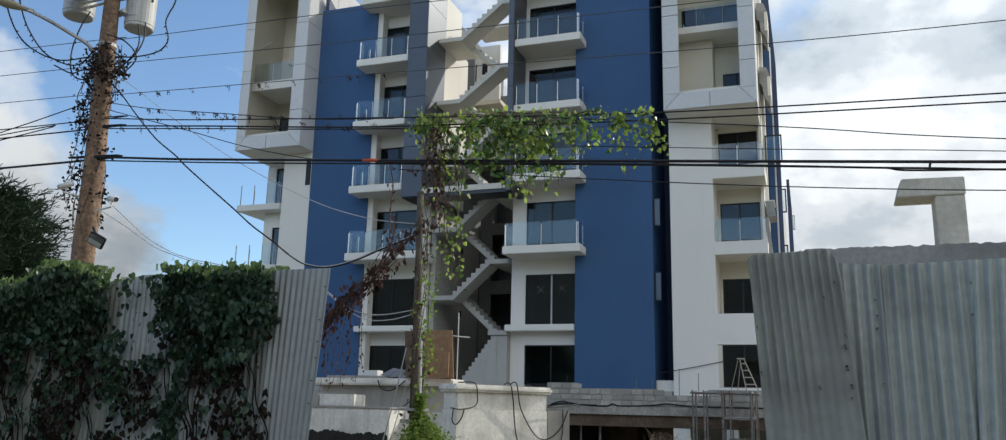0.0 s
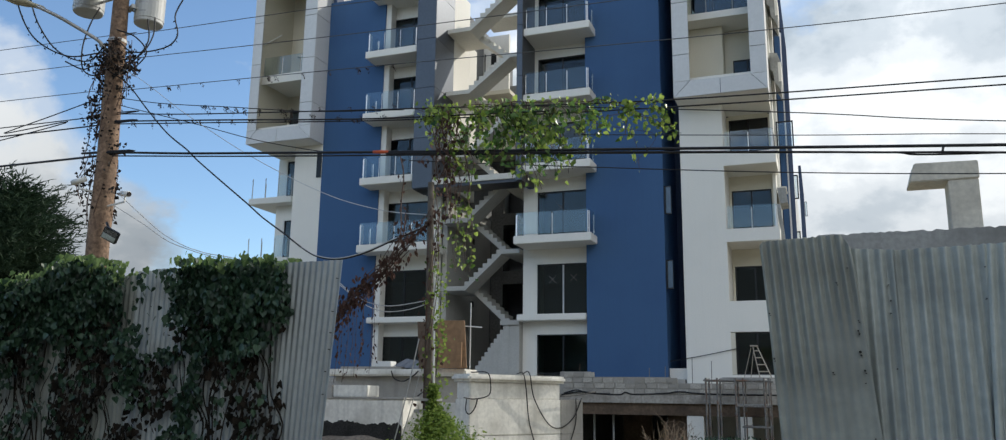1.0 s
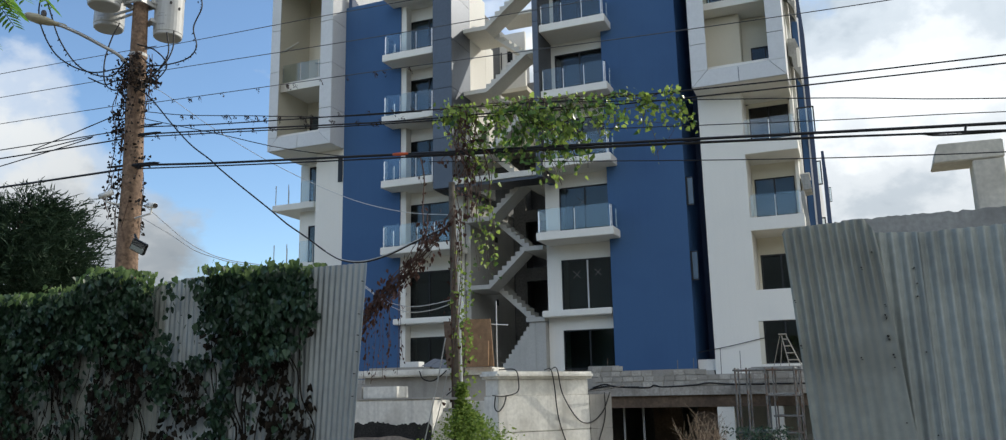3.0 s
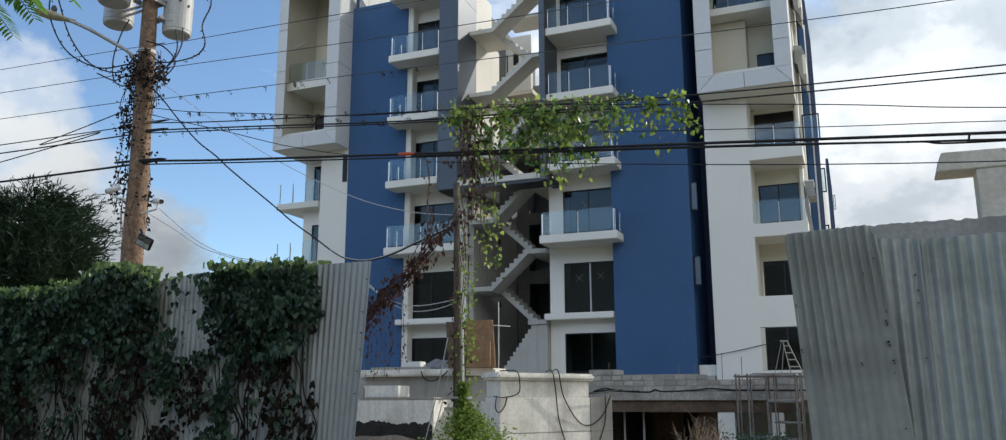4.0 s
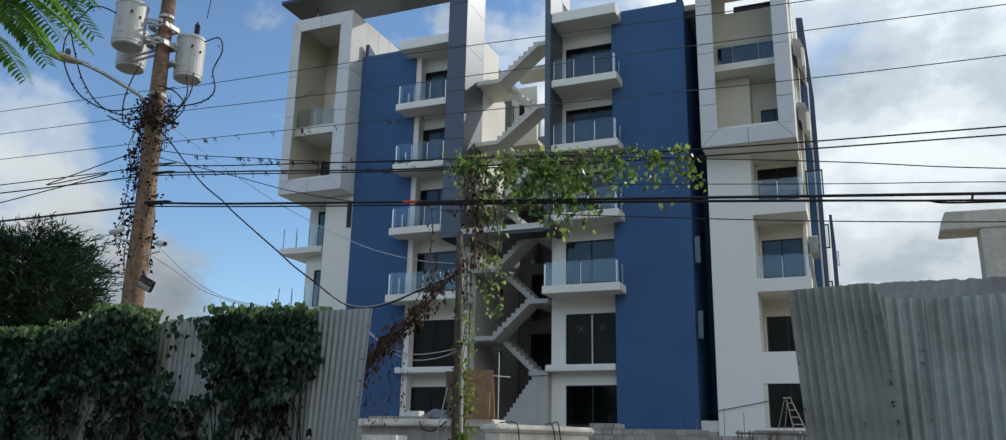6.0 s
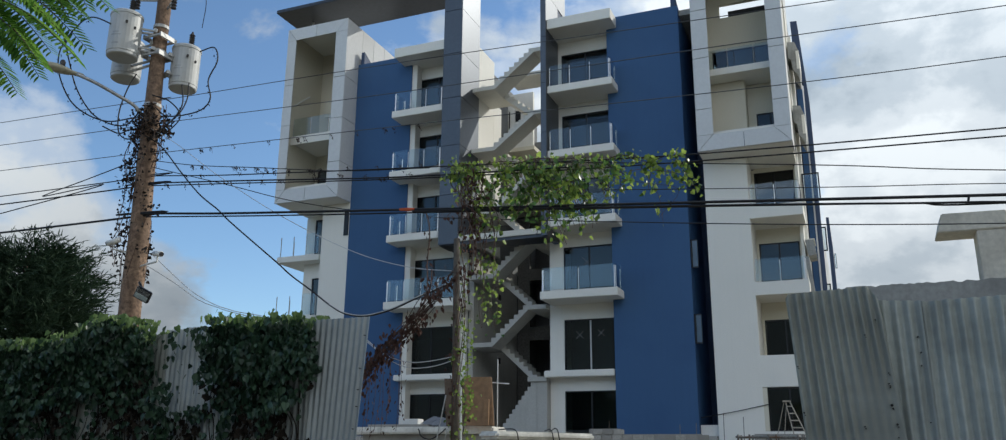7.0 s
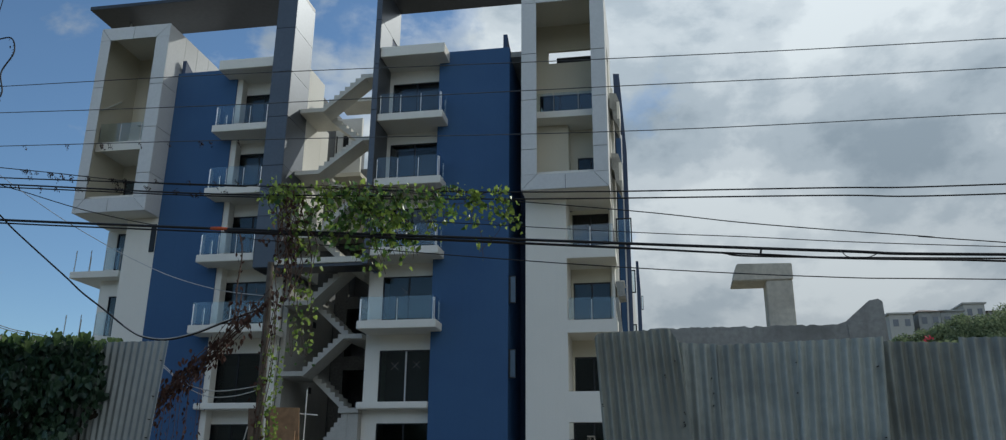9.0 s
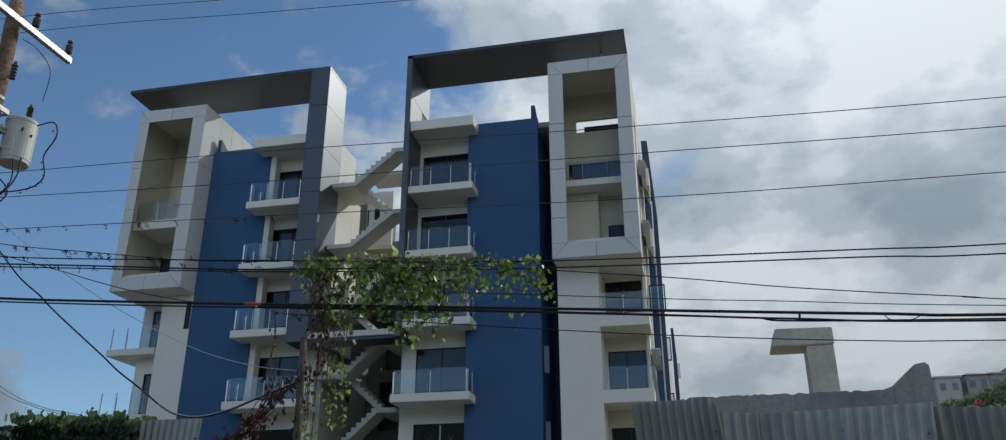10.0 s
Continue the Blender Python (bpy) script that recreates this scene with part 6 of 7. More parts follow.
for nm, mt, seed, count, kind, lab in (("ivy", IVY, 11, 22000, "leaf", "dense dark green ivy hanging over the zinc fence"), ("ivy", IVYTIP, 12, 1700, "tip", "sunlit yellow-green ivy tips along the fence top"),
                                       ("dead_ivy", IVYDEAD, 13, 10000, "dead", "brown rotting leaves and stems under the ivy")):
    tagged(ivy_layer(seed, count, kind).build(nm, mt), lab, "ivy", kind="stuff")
bm = bmesh.new()
rng = random.Random(14)
x = -15.0
while x < -5.55:
    if not -7.75 < x < -6.9:
        pts = [(x + 0.10 * math.sin(k * 1.1 + 5 * x) + gauss(rng, 0.03), 7.93 - 0.05 * (k % 2), 0.1 + k * 0.30) for k in range(9)]
        add_tube(bm, smooth_line(pts, 3), rng.uniform(0.004, 0.011), 4)
    x += rng.uniform(0.04, 0.16)
tagged(part("ivy_stems", bm, IVYDEAD), "brown woody ivy stems clinging to the zinc fence", "ivy", kind="stuff")


def strand(bm, L, pts, r, every, size, spread, droop=1.0, shape=LEAF, turn=0.4):
    """A stem along points with leaves set round it; turn says how far they face away from the street."""
    line_pts = smooth_line(pts, 6)
    if bm is not None:
        add_tube(bm, line_pts, r, 4)
    rng = L.rng
    for a, b in zip(line_pts, line_pts[1:]):
        n = max(1, int((b - a).length / every + rng.random()))
        for k in range(n):
            p = a.lerp(b, rng.random()) + Vector((gauss(rng, spread), gauss(rng, spread), gauss(rng, spread)))
            L.add(p, (rng.uniform(-0.8, 0.8), rng.uniform(-0.8, 0.8), -droop), (rng.uniform(-1, 1), rng.uniform(-1.2, turn), rng.uniform(-0.3, 1)), size * rng.uniform(0.6, 1.25), shape)


vine = thing("hanging_vine", "green creeper draped over the street cables and thin post", "vine", (-3.5, 9.5, 4.7), kind="stuff")
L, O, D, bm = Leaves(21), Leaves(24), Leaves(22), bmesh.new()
rng = random.Random(23)


def cable_z(x):
    return 5.31 - 0.08 * (x + 4.95) if x < -1.7 else 5.05 - 0.04 * (x + 1.7)


# leaves along the two cables, thickest between the post and mid-span
for k in range(58):
    x = -3.45 + gauss(rng, 0.45) if k % 4 else (rng.uniform(-4.9, -4.3) if k % 8 else rng.uniform(-3.0, -1.6))
    x = min(-1.6, max(-4.85, x))
    dense = max(0.10, math.exp(-((x + 3.35) / 0.6) ** 2))
    z0 = cable_z(x) + rng.uniform(-0.05, 0.05)
    drop = rng.uniform(0.1, 0.42) + 0.75 * dense * rng.random()
    if -3.5 < x < -2.75:
        drop += 0.35 * rng.random()
    pts = [(x, 9.5 + gauss(rng, 0.04), z0)]
    for s in range(1, 4):
        pts.append((x + gauss(rng, 0.09) + 0.05 * s, 9.5 + gauss(rng, 0.07), z0 - drop * s / 3))
    # every fourth strand takes the shaded leaf colour
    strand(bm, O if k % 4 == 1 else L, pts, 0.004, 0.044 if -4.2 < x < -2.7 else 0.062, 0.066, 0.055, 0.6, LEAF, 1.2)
for x0, x1 in ((-4.75, -3.6), (-3.8, -2.2), (-2.6, -1.6)):
    pts = [(x0 + (x1 - x0) * k / 5, 9.5 + gauss(rng, 0.03), cable_z(x0 + (x1 - x0) * k / 5) + rng.uniform(-0.05, 0.035)) for k in range(6)]
    strand(bm, L, pts, 0.006, 0.03 if x0 < -3 else 0.042, 0.050, 0.055)
for pts in (((-2.6, 9.5, 4.9), (-2.1, 9.5, 4.75), (-1.7, 9.5, 4.62), (-1.95, 9.5, 4.3)), ((-2.0, 9.5, 5.0), (-1.8, 9.48, 4.85), (-1.65, 9.5, 4.7), (-1.4, 9.5, 4.62)),
            ((-2.2, 9.5, 5.05), (-1.95, 9.5, 4.6), (-1.9, 9.5, 4.25)), ((-3.0, 9.5, 4.9), (-2.95, 9.5, 4.5), (-2.9, 9.5, 4.2)), ((-3.35, 9.5, 4.8), (-3.3, 9.5, 4.4), (-3.35, 9.5, 4.05))):
    strand(bm, L, pts, 0.003, 0.055, 0.052, 0.045)
# thicker clumps that hang between the two cables
for k in range(11):
    x = -3.5 + gauss(rng, 0.36)
    z = cable_z(x) - rng.uniform(0.05, 0.75)
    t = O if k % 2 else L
    for j in range(rng.randint(10, 24)):
        t.add((x + gauss(rng, 0.075), 9.48 + gauss(rng, 0.07), z + gauss(rng, 0.07)), (gauss(rng, 0.7), gauss(rng, 0.5), -0.7), (gauss(rng, 0.8), -0.7, 0.6), rng.uniform(0.045, 0.085))
# woody tangle and thinner leaves down to the post
for k in range(18):
    x = rng.uniform(-4.6, -4.15)
    z0 = cable_z(x) - rng.uniform(0, 0.25)
    x1, z1 = -4.25 + gauss(rng, 0.15), rng.uniform(3.6, 4.5)
    pts = [(x, 9.5, z0), (x + gauss(rng, 0.1), 9.45 + gauss(rng, 0.06), (2 * z0 + z1) / 3), (x1 + gauss(rng, 0.08), 9.47 + gauss(rng, 0.06), (z0 + 2 * z1) / 3), (x1, 9.48, z1)]
    strand(bm, D if k % 3 else L, pts, 0.006, 0.08, 0.06, 0.06, 1.0, SLIM if k % 2 else LEAF)
for k in range(6):
    a = rng.uniform(0, 6)
    pts = [(-4.5 + 0.07 * math.sin(a + s), 9.48 + 0.07 * math.cos(a + s), 3.9 - s * 0.5) for s in range(7)]
    strand(bm, L if k % 2 else D, pts, 0.005, 0.22, 0.045, 0.05)
for k in range(5):
    x = -4.3 + 0.3 * rng.random()
    pts = [(x, 9.45, 4.0), (x + 0.08, 9.4, 3.7), (x + 0.1 * rng.random(), 9.4, 3.4), (x + 0.05, 9.42, 3.1)]
    strand(bm, L, pts, 0.003, 0.13, 0.052, 0.05)
# the withered arm that leans out to the fence, and a dead hanging strand
for k in range(15):
    o = gauss(rng, 0.06)
    s0 = rng.uniform(0, 0.5)
    pts = []
    for s in range(5):
        f = s0 + (1 - s0) * s / 4
        pts.append((-4.45 - 1.45 * f + gauss(rng, 0.03), 9.48 - 0.25 * f + gauss(rng, 0.05), 3.95 - 1.5 * f - 0.10 * math.sin(3.1 * f) + o + gauss(rng, 0.03)))
    strand(bm, D, pts, 0.005, 0.055, 0.08, 0.06, 1.2, SLIM)
for k in range(10):
    x = rng.uniform(-5.75, -5.2)
    pts = [(x, 9.3, 2.55 + 0.9 * (x + 5.8)), (x + gauss(rng, 0.03), 9.3, 2.3), (x + gauss(rng, 0.03), 9.3, rng.uniform(1.75, 2.1))]
    strand(bm, D, pts, 0.003, 0.10, 0.055, 0.03, 1.2, SLIM)
for pts in (((-5.02, 9.47, 4.70), (-4.95, 9.47, 4.4), (-4.97, 9.47, 4.0), (-4.96, 9.47, 3.7), (-5.0, 9.47, 3.45)), ((-4.9, 9.47, 3.9), (-4.93, 9.47, 3.6), (-5.1, 9.45, 3.3), (-5.05, 9.45, 3.1)), ((-4.4, 9.4, 3.9), (-4.7, 9.4, 3.6), (-5.0, 9.4, 3.3), (-5.4, 9.35, 2.8))):
    strand(bm, D, pts, 0.009, 0.05, 0.075, 0.025, 1.0, SLIM)
ob = part("stem", bm, DEADWOOD, vine)
ob.matrix_parent_inverse = vine.matrix_basis.inverted()
for leaves, nm, mt in ((L, "green_leaves", VINE), (O, "older_leaves", SHADEVINE), (D, "withered_leaves", DEADLEAF)):
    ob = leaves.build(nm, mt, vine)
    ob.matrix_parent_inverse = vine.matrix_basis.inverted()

# dry creeper on the big pole and along its lines
creeper = thing("dry_creeper", "thin dead creeper clinging to the utility pole and wires", "creeper", (PX, PY, 4), kind="stuff")
D, bm = Leaves(31), bmesh.new()
rng = random.Random(32)
for k in range(20):                      # a few stems winding up the pole
    a0 = rng.uniform(0, 6.28)
    z0 = rng.uniform(3.4, 6.2)
    pts = [(PX + (0.15 + 0.04 * rng.random()) * math.cos(a0 + 0.35 * s), PY + (0.17 + 0.04 * rng.random()) * math.sin(a0 + 0.35 * s), z0 + 0.33 * s) for s in range(4)]
    strand(bm, D, pts, 0.005, 0.13, 0.05, 0.04, 0.6)
for k in range(22):                      # leaf clumps hanging beside it
    side = -1 if k % 4 else 1
    x, z0 = PX + side * rng.uniform(0.17, 0.36), rng.uniform(4.5, 7.0)
    x -= 0.04 * (z0 - 6)
    for j in range(rng.randint(4, 13)):
        D.add((x + gauss(rng, 0.045), PY - 0.12 + gauss(rng, 0.06), z0 + gauss(rng, 0.06)), (gauss(rng, 0.9), gauss(rng, 0.5), -0.6), (gauss(rng, 0.9), -0.8, 0.4), rng.uniform(0.03, 0.065))
for k in range(12):                      # stems that carry the clumps
    x, z0 = PX - rng.uniform(0.16, 0.34), rng.uniform(5.0, 6.9)
    pts = [(x, PY - 0.1, z0), (x + gauss(rng, 0.07), PY - 0.12, z0 - 0.22), (x + gauss(rng, 0.08), PY - 0.12, z0 - 0.45), (x + gauss(rng, 0.08), PY - 0.1, z0 - 0.7)]
    strand(bm, D, pts, 0.006, 0.13, 0.042, 0.03, 0.7)
for k in range(26):                      # tangle round the lamp bracket
    a0 = rng.uniform(0, 6.28)
    z0 = rng.uniform(6.35, 7.1)
    pts = [(PX + 0.19 * math.cos(a0), PY + 0.19 * math.sin(a0), z0)]
    for s in range(1, 4):
        pts.append((PX + (0.18 + 0.04 * s) * math.cos(a0) + gauss(rng, 0.05), PY + (0.18 + 0.04 * s) * math.sin(a0) + gauss(rng, 0.05), z0 - 0.1 * s + gauss(rng, 0.1)))
    strand(bm, D, pts, 0.005, 0.06, 0.052, 0.035, 0.4)
for k in range(70):
    x = -9.7 + 4.6 * rng.random()
    z = rng.choice((5.80 - 0.082 * (x + 10.3), 5.66 - 0.08 * (x + 10.3), 5.95 - 0.12 * (x + 9.9) - 0.03 * (x + 9.9) ** 2 * 0.4, 6.16 - 0.042 * (x + 10.2)))
    pts = [(x, 9.5, z), (x + 0.03, 9.5, z - 0.02), (x + 0.05, 9.5, z - rng.uniform(0.03, 0.08))]
    strand(bm, D, pts, 0.003, 0.06, 0.028, 0.012, 1.0, SLIM)
for p in TAILS[:6]:
    strand(None, D, p[1:], 0.004, 0.16, 0.045, 0.015, 0.8, SLIM)
ob = part("stem", bm, DEADWOOD, creeper)
ob.matrix_parent_inverse = creeper.matrix_basis.inverted()
ob = D.build("withered_leaves", CREEPER, creeper)
ob.matrix_parent_inverse = creeper.matrix_basis.inverted()

# bush at the foot of the thin post
L = Leaves(41)
for k in range(22000):
    z = 0.0 + 1.75 * L.rng.random() ** 1.1
    w = 1.55 * max(0, 1 - z / 1.5) ** 0.9 + 0.06
    x, y = -4.42 + gauss(L.rng, w * 0.40) + 0.40 * max(0, 1.5 - z), 9.42 + gauss(L.rng, w * 0.36)
    L.add((x, y, z), (gauss(L.rng, 0.6), gauss(L.rng, 0.6), L.rng.uniform(-0.6, 0.6)), (gauss(L.rng, 0.6), -0.6, 0.9), L.rng.uniform(0.02, 0.042), SLIM if k % 2 else LEAF)
for k in range(210):
    z = 1.3 + 1.9 * L.rng.random() ** 1.3
    L.add((-4.34 - 0.03 * (z - 1.3) + gauss(L.rng, 0.06), 9.45 + gauss(L.rng, 0.06), z), (gauss(L.rng, 0.6), gauss(L.rng, 0.6), -0.6), (gauss(L.rng, 0.6), -0.8, 0.6), L.rng.uniform(0.03, 0.05))
tagged(L.build("bush", WEED), "bright green weeds and creeper at the foot of the thin post", "bush", kind="stuff")
L = Leaves(43)
bm = bmesh.new()
rng = random.Random(44)
for k in range(46):
    a = rng.uniform(-0.95, 0.95)
    top = Vector((-4.55 + 0.85 * a, 27 + gauss(rng, 0.25), 0.85 - 0.55 * abs(a) + gauss(rng, 0.25)))
    low = Vector((-4.6 + gauss(rng, 0.12), 27 + gauss(rng, 0.1), -1.3))
    mid = low.lerp(top, 0.55) + Vector((gauss(rng, 0.06), 0, 0.1))
    add_tube(bm, smooth_line([low, mid, top], 4), [0.016 - 0.0014 * j for j in range(9)], 5)
    for j in range(5):
        p = mid.lerp(top, rng.random())
        add_tube(bm, [p, p + Vector((gauss(rng, 0.16), gauss(rng, 0.1), rng.uniform(0.08, 0.32)))], [0.007, 0.003], 4)
for k in range(900):
    L.add((-3.0 + gauss(L.rng, 0.6), 29.3 + gauss(L.rng, 0.3), -0.9 + 1.3 * L.rng.random()), (gauss(L.rng, 0.6), gauss(L.rng, 0.6), 0.5), (gauss(L.rng, 0.6), -0.8, 0.6), 0.12, SLIM)
tagged(part("dry_shrub_stems", bm, DRYTWIG), "bare twigs of a shrub before the garage", "shrub", kind="stuff")
tagged(L.build("shrub", IVY), "low green shrubs in front of the garage", "shrub", kind="stuff")


# ---- trees ----
def limb(bm, a, b, r0, r1, bend=0.1, seed=0):
    rng = random.Random(seed)
    a, b = Vector(a), Vector(b)
    pts = [a.lerp(b, k / 4) + Vector((gauss(rng, bend), gauss(rng, bend), gauss(rng, bend))) * (0 if k in (0, 4) else 1) for k in range(5)]
    add_tube(bm, smooth_line(pts, 3), [r0 + (r1 - r0) * k / 12 for k in range(13)], 8)


tree = thing("needle_tree", "dark feathery evergreen tree rising behind the ivy-clad fence", "tree", (-18.1, 14, -0.1))
bm, L = bmesh.new(), Leaves(51)
limb(bm, (-18.1, 14, -0.15), (-18.2, 14, 6.0), 0.22, 0.05, 0.08, 1)
for k in range(560):
    a = L.rng.uniform(0, 6.28)
    h = L.rng.uniform(1.2, 6.0)
    reach = (1.0 - ((h - 3.0) / 3.5) ** 2) ** 0.5 * 2.75 * L.rng.uniform(0.5, 1.0)
    p = Vector((-18.1, 14, h))
    q = p + Vector((math.cos(a) * reach, math.sin(a) * reach * 0.8, L.rng.uniform(0.0, 0.45)))
    if k < 46:
        limb(bm, p, q, 0.045, 0.012, 0.08, k)
    for s in range(32):
        o = p.lerp(q, L.rng.uniform(0.3, 1.0)) + Vector((gauss(L.rng, 0.16), gauss(L.rng, 0.16), gauss(L.rng, 0.12)))
        d = Vector((gauss(L.rng, 0.7) + math.cos(a), gauss(L.rng, 0.6) + math.sin(a), L.rng.uniform(-0.2, 1.0)))
        for t in range(5):
            L.add(o + d.normalized() * 0.07 * t, d + Vector((gauss(L.rng, 0.4), gauss(L.rng, 0.4), gauss(L.rng, 0.4))), (gauss(L.rng, 1), -1, gauss(L.rng, 1)), L.rng.uniform(0.12, 0.22), SLIM, 0.30)
ob = part("trunk", bm, BARK, tree)
ob.matrix_parent_inverse = tree.matrix_basis.inverted()
ob = L.build("crown", NEEDLE, tree)
ob.matrix_parent_inverse = tree.matrix_basis.inverted()

# the branch of feathery leaves that hangs in from the near footway
fern = thing("feathery_tree", "street tree with drooping bright green feathery leaves", "tree", (-4.6, 0.9, 0.0))
bm, L = bmesh.new(), Leaves(61)
limb(bm, (-4.6, 0.9, -0.05), (-4.3, 1.1, 3.2), 0.11, 0.07, 0.04, 4)
limb(bm, (-4.35, 1.1, 3.0), (-2.75, 1.65, 3.55), 0.04, 0.012, 0.03, 5)
limb(bm, (-4.3, 1.1, 3.2), (-2.6, 1.6, 3.75), 0.035, 0.012, 0.03, 6)
limb(bm, (-3.6, 1.35, 3.3), (-2.75, 1.6, 3.05), 0.02, 0.008, 0.02, 7)


def frond(start, end, droop, pairs, leaf):
    """A feathered leaf: a thin stem with two rows of slim leaflets."""
    a, b = Vector(start), Vector(end)
    pts = [a.lerp(b, k / pairs) + Vector((0, 0, droop * math.sin(math.pi * k / pairs))) for k in range(pairs + 1)]
    add_tube(bm, pts, [0.0032 * (1 - 0.7 * k / pairs) for k in range(pairs + 1)], 4)
    tilt = Vector((L.rng.uniform(-0.5, 0.5), L.rng.uniform(-1, 0.1), 1))
    for k in range(1, pairs + 1):
        d = (pts[k] - pts[k - 1]).normalized()
        side = d.cross(tilt).normalized()
        ln = leaf * (0.35 + 0.75 * math.sin(math.pi * (0.12 + 0.80 * k / pairs)))
        for s in (-1, 1):
            out = (side * s + d * 0.9 + Vector((gauss(L.rng, 0.08), gauss(L.rng, 0.08), -0.15))).normalized()
            L.add(pts[k], out, tilt, ln, SLIM, 0.75, 0.05)


FRONDS = (
    ((-2.33, 1.55, 3.12), (-1.85, 1.55, 2.77)), ((-2.45, 1.65, 3.25), (-2.02, 1.65, 2.93)), ((-2.66, 1.75, 3.24), (-2.19, 1.75, 2.91)), ((-2.32, 1.6, 3.17), (-2.0, 1.6, 2.83)),
    ((-2.6, 1.7, 3.13), (-2.1, 1.7, 2.76)), ((-2.39, 1.55, 2.93), (-1.94, 1.55, 2.62)), ((-2.65, 1.65, 3.1), (-2.19, 1.65, 2.74)), ((-2.75, 1.75, 3.06), (-2.36, 1.75, 2.73)),
    ((-2.59, 1.6, 3.02), (-2.17, 1.6, 2.68)), ((-2.6, 1.7, 3.28), (-2.2, 1.7, 2.89)), ((-2.52, 1.55, 3.08), (-2.04, 1.55, 2.77)), ((-2.66, 1.65, 2.9), (-2.31, 1.65, 2.62)),
    ((-2.85, 1.75, 3.3), (-2.39, 1.75, 2.99)), ((-2.56, 1.6, 3.1), (-2.07, 1.6, 2.74)), ((-2.42, 1.7, 3.3), (-2.12, 1.7, 3.07)), ((-2.56, 1.55, 2.95), (-2.17, 1.55, 2.72)),
)
for n, (a, b) in enumerate(FRONDS):
    a, b = Vector(a) + Vector((-0.03, 0, 0.06)), Vector(b) + Vector((-0.03, 0, 0.06))
    frond(a, b, 0.03, 28, 0.068)
    if n % 3:
        continue
    o = Vector((L.rng.uniform(-0.16, -0.04), L.rng.uniform(-0.05, 0.1), L.rng.uniform(0.02, 0.14)))
    frond(Vector(a) + o, Vector(b) + o * 1.2, 0.03, 24, 0.068)
ob = part("trunk", bm, BARK, fern)
ob.matrix_parent_inverse = fern.matrix_basis.inverted()
ob = L.build("crown", FEATHER, fern)
ob.matrix_parent_inverse = fern.matrix_basis.inverted()

# ---- far hillside ----

def far_house(x, y, z, w, d, h, roof, cols, rows, name="house", label="pale concrete house far up the hillside", wall=WHITE):
    th = thing(name, label, "house", (x, y, z))
    part("wall", boxes((-w / 2, w / 2, 0, d, -9, h)), wall, th)
    if roof:
        bm = bmesh.new()
        v = [bm.verts.new(p) for p in ((-w / 2 - 0.5, -0.5, h), (w / 2 + 0.5, -0.5, h), (w / 2 + 0.5, d + 0.5, h), (-w / 2 - 0.5, d + 0.5, h), (-w / 6, d / 2, h + roof), (w / 6, d / 2, h + roof))]
        for f in ((0, 1, 5, 4), (1, 2, 5), (2, 3, 4, 5), (3, 0, 4), (3, 2, 1, 0)):
            bm.faces.new([v[i] for i in f])
        part("roof", bm, ROOFTILE, th)
    else:
        part("roof", boxes((-w / 2 - 0.3, w / 2 + 0.3, -0.3, d + 0.3, h, h + 0.25)), wall, th)
    for r in range(rows):
        for c in range(cols):
            x0 = -w / 2 + w * (c + 0.28) / cols
            x1 = -w / 2 + w * (c + 0.74) / cols
            z0 = h - (r + 1) * 2.9 + 0.7
            part("window", boxes((x0, x1, -0.06, -0.01, z0 + 0.3, z0 + 1.4)), SLATE, th)
    return th


# wall greys also carry the houses' shade and the distance haze
far_house(38.8, 140, 25.0, 3.5, 6, 3.55, 0, 2, 2, wall=LOWSTAIR)
far_house(43.6, 142, 26.5, 3.3, 6, 2.7, 0.9, 2, 1, wall=GREYC)
far_house(48.3, 146, 27.0, 3.4, 6, 2.95, 0, 2, 1, wall=GREYC)
far_house(53.2, 150, 27.5, 3.2, 6, 4.4, 0, 2, 1, wall=LOWSTAIR)
far_house(57.8, 152, 28.0, 3.6, 8, 3.0, 0.6, 2, 1, wall=GREYC)
L, P = Leaves(71), Leaves(72)
CLUMPS = ((30.3, 100, 17.6, 1.9, 1100), (32.3, 100, 18.1, 2.1, 1400), (34.2, 100, 18.3, 2.2, 1500), (36.3, 100, 18.4, 2.3, 1400), (38.5, 101, 19.0, 2.4, 1300), (41, 102, 19.4, 2.4, 1000),
          (28.2, 101, 17.5, 1.7, 900), (26.2, 102, 17.1, 1.4, 700), (24.6, 103, 16.8, 1.3, 500), (44, 104, 19.6, 2.5, 800), (45.5, 134, 26.2, 1.5, 400), (48.6, 136, 26.4, 1.5, 400), (43.2, 132, 24.8, 1.6, 400), (53.0, 138, 27.9, 1.8, 400), (36, 98, 16.6, 2.2, 900), (39.5, 98, 16.8, 2.4, 900), (43, 99, 17.0, 2.6, 900), (32.5, 98, 16.4, 1.9, 700))
for cx, cy, cz, r, n in CLUMPS:
    for k in range(n):
        v = Vector((gauss(L.rng, 1), gauss(L.rng, 1), gauss(L.rng, 1))).normalized() * r * (0.72 + 0.36 * L.rng.random())
        v.z = abs(v.z) * 0.95 - 0.4
        q = Vector((cx, cy, cz)) + v * (1 + 0.4 * noise.noise(v * 0.9 + Vector((cx, 0, 0))))
        t = P if k % 60 == 0 else L
        t.add(q, (gauss(L.rng, 1), gauss(L.rng, 1), gauss(L.rng, 1)), v, L.rng.uniform(0.15, 0.32) * (0.5 if t is P else 1), LEAF)
tagged(L.build("hillside_trees", BUSH), "dense green trees and shrubs on the far hillside", "trees", kind="stuff")
tagged(P.build("hillside_blossom", PALEPETAL), "pale blossom scattered over the hillside trees", "blossom", kind="stuff")
L = Leaves(73)
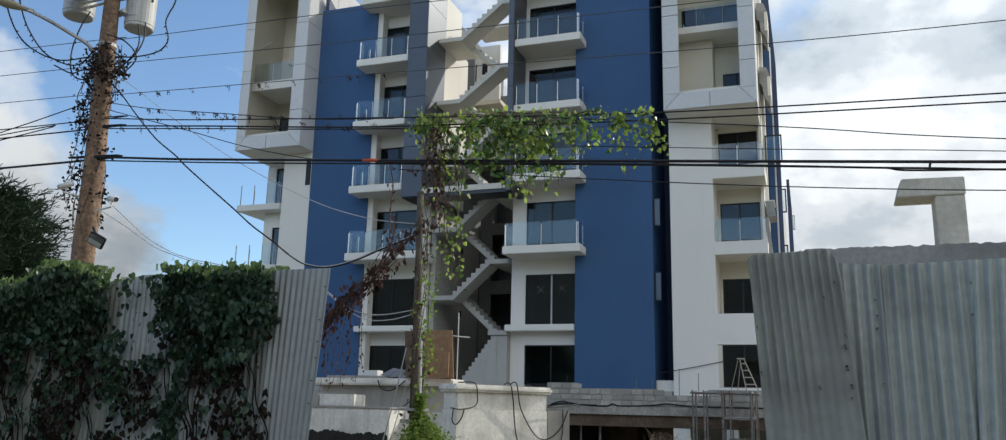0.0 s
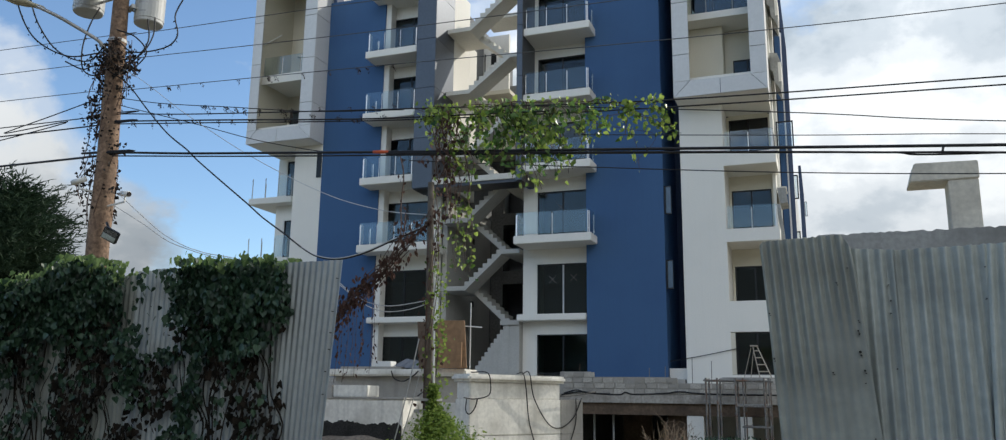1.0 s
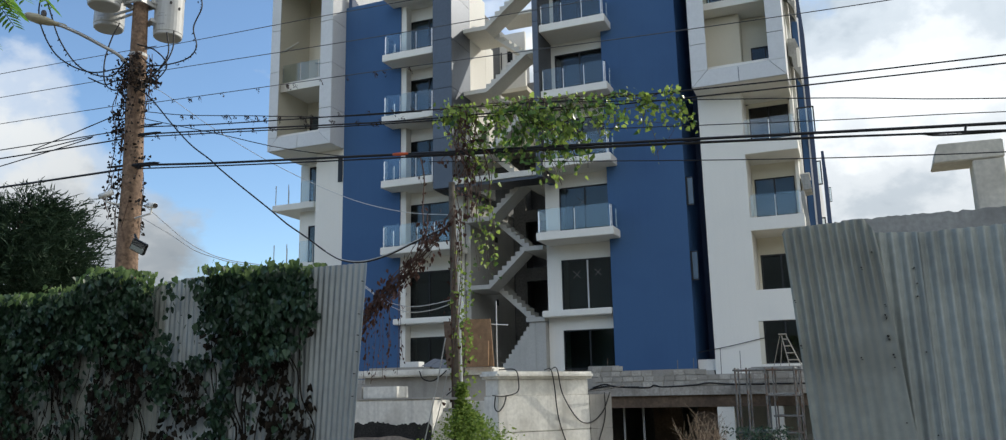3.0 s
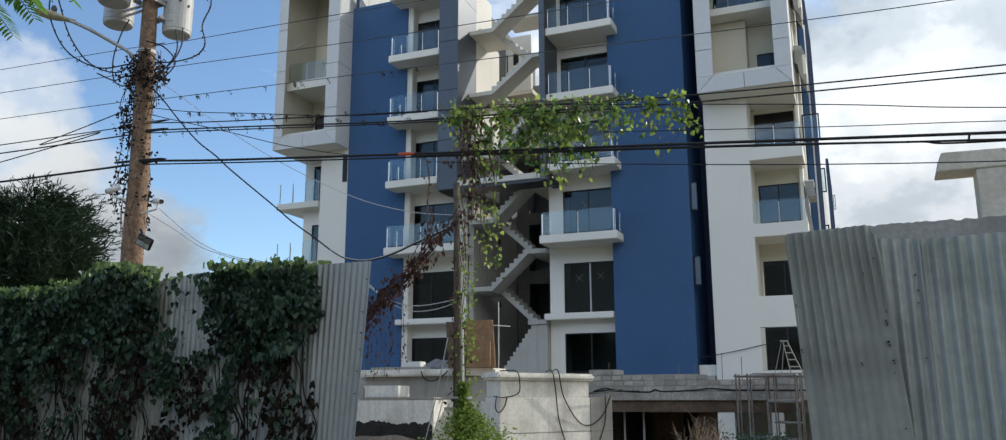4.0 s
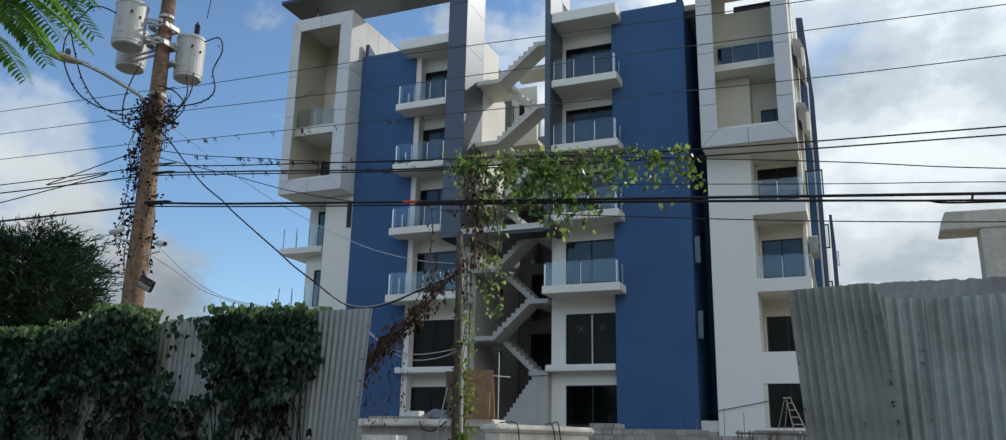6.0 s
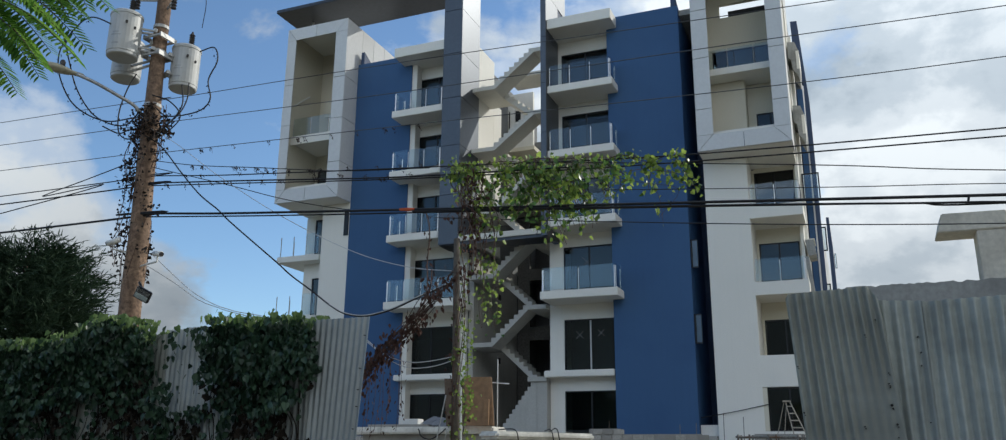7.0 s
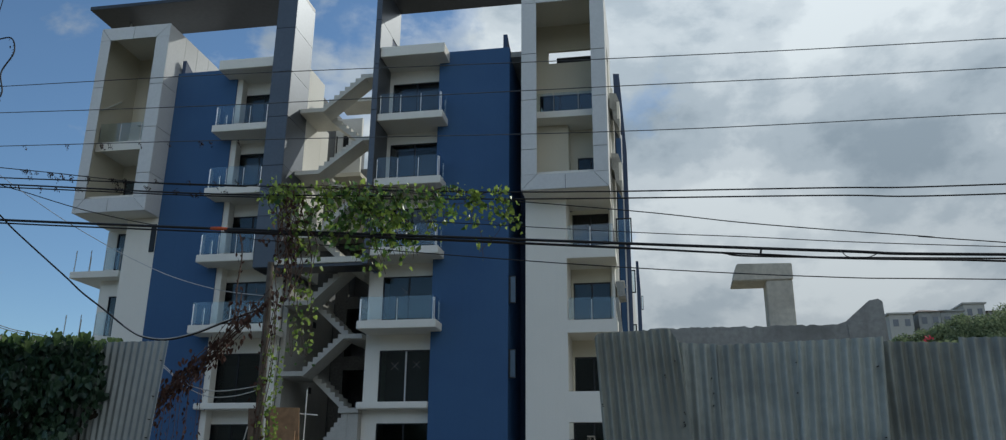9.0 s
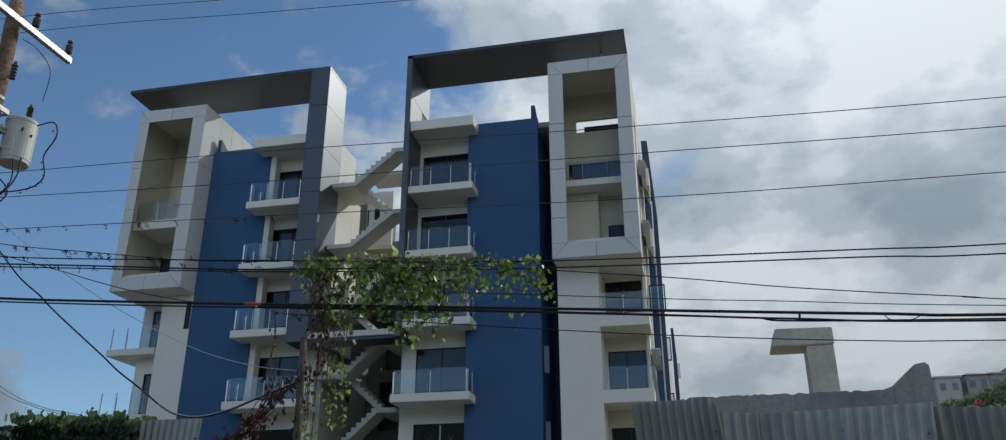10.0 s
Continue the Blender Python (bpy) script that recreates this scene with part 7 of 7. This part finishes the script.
for k in range(12):
    L.add((5.31 + gauss(L.rng, 0.03), 17.6 + gauss(L.rng, 0.06), 4.50 + gauss(L.rng, 0.025)), (gauss(L.rng, 1), gauss(L.rng, 1), gauss(L.rng, 1)), (0, -1, 0.5), 0.05)
B = Leaves(74)
for k in range(1600):
    B.add((5.5 + gauss(B.rng, 0.35), 18.2 + gauss(B.rng, 0.3), 3.2 + 1.25 * B.rng.random()), (gauss(B.rng, 1), gauss(B.rng, 1), gauss(B.rng, 1)), (0, -1, 0.5), 0.10)
th = thing("flowering_shrub", "shrub with a few red flowers behind the hoarding", "shrub", (5.5, 18.2, -0.1))
for q, nm, mt in ((L, "flowers", PETAL), (B, "leaves", BUSH)):
    ob = q.build(nm, mt, th)
    ob.matrix_parent_inverse = th.matrix_basis.inverted()
ob = part("stem", tube([(5.5, 18.2, -0.1), (5.45, 18.2, 2.0), (5.5, 18.2, 3.9)], 0.05, 6), BARK, th)
ob.matrix_parent_inverse = th.matrix_basis.inverted()

# ---- blocks of the low wall, each its own piece ----
me = None
rng = random.Random(5)
for row in range(4):
    x = -9.5 + (0.06 if row % 2 else 0)
    while x < (0.35 if row < 3 else -8.5):
        if not (row == 2 and (-5.2 < x < -3.5 or rng.random() < 0.12)):
            if me is None:
                bm = boxes((0.014, 0.386, -0.014, 0.12, 0.012, 0.192), bevel=0.008)
                first = part("block", bm, BLOCK, dwarf)
                me = first.data
                ob = first
            else:
                ob = new("block", me)
                ob.parent = dwarf
            ob.matrix_parent_inverse = dwarf.matrix_basis.inverted()
            ob.location = (x + rng.uniform(-0.006, 0.006), 32.0 + rng.uniform(-0.008, 0.008), 1.785 + row * 0.205)
        x += 0.4
# a shorter stretch of the same blocks farther along the podium
stub = thing("block_wall", "short run of grey concrete blocks on the podium edge", "wall", (-20, 33.3, 2.2), kind="structure")
for row in range(2):
    x = -22.4 + 0.2 * row
    while x < -18.9:
        ob = new("block", me)
        ob.parent = stub
        ob.matrix_parent_inverse = stub.matrix_basis.inverted()
        ob.location = (x + rng.uniform(-0.006, 0.006), 33.35 + rng.uniform(-0.008, 0.008), 2.2 + row * 0.205)
        x += 0.4
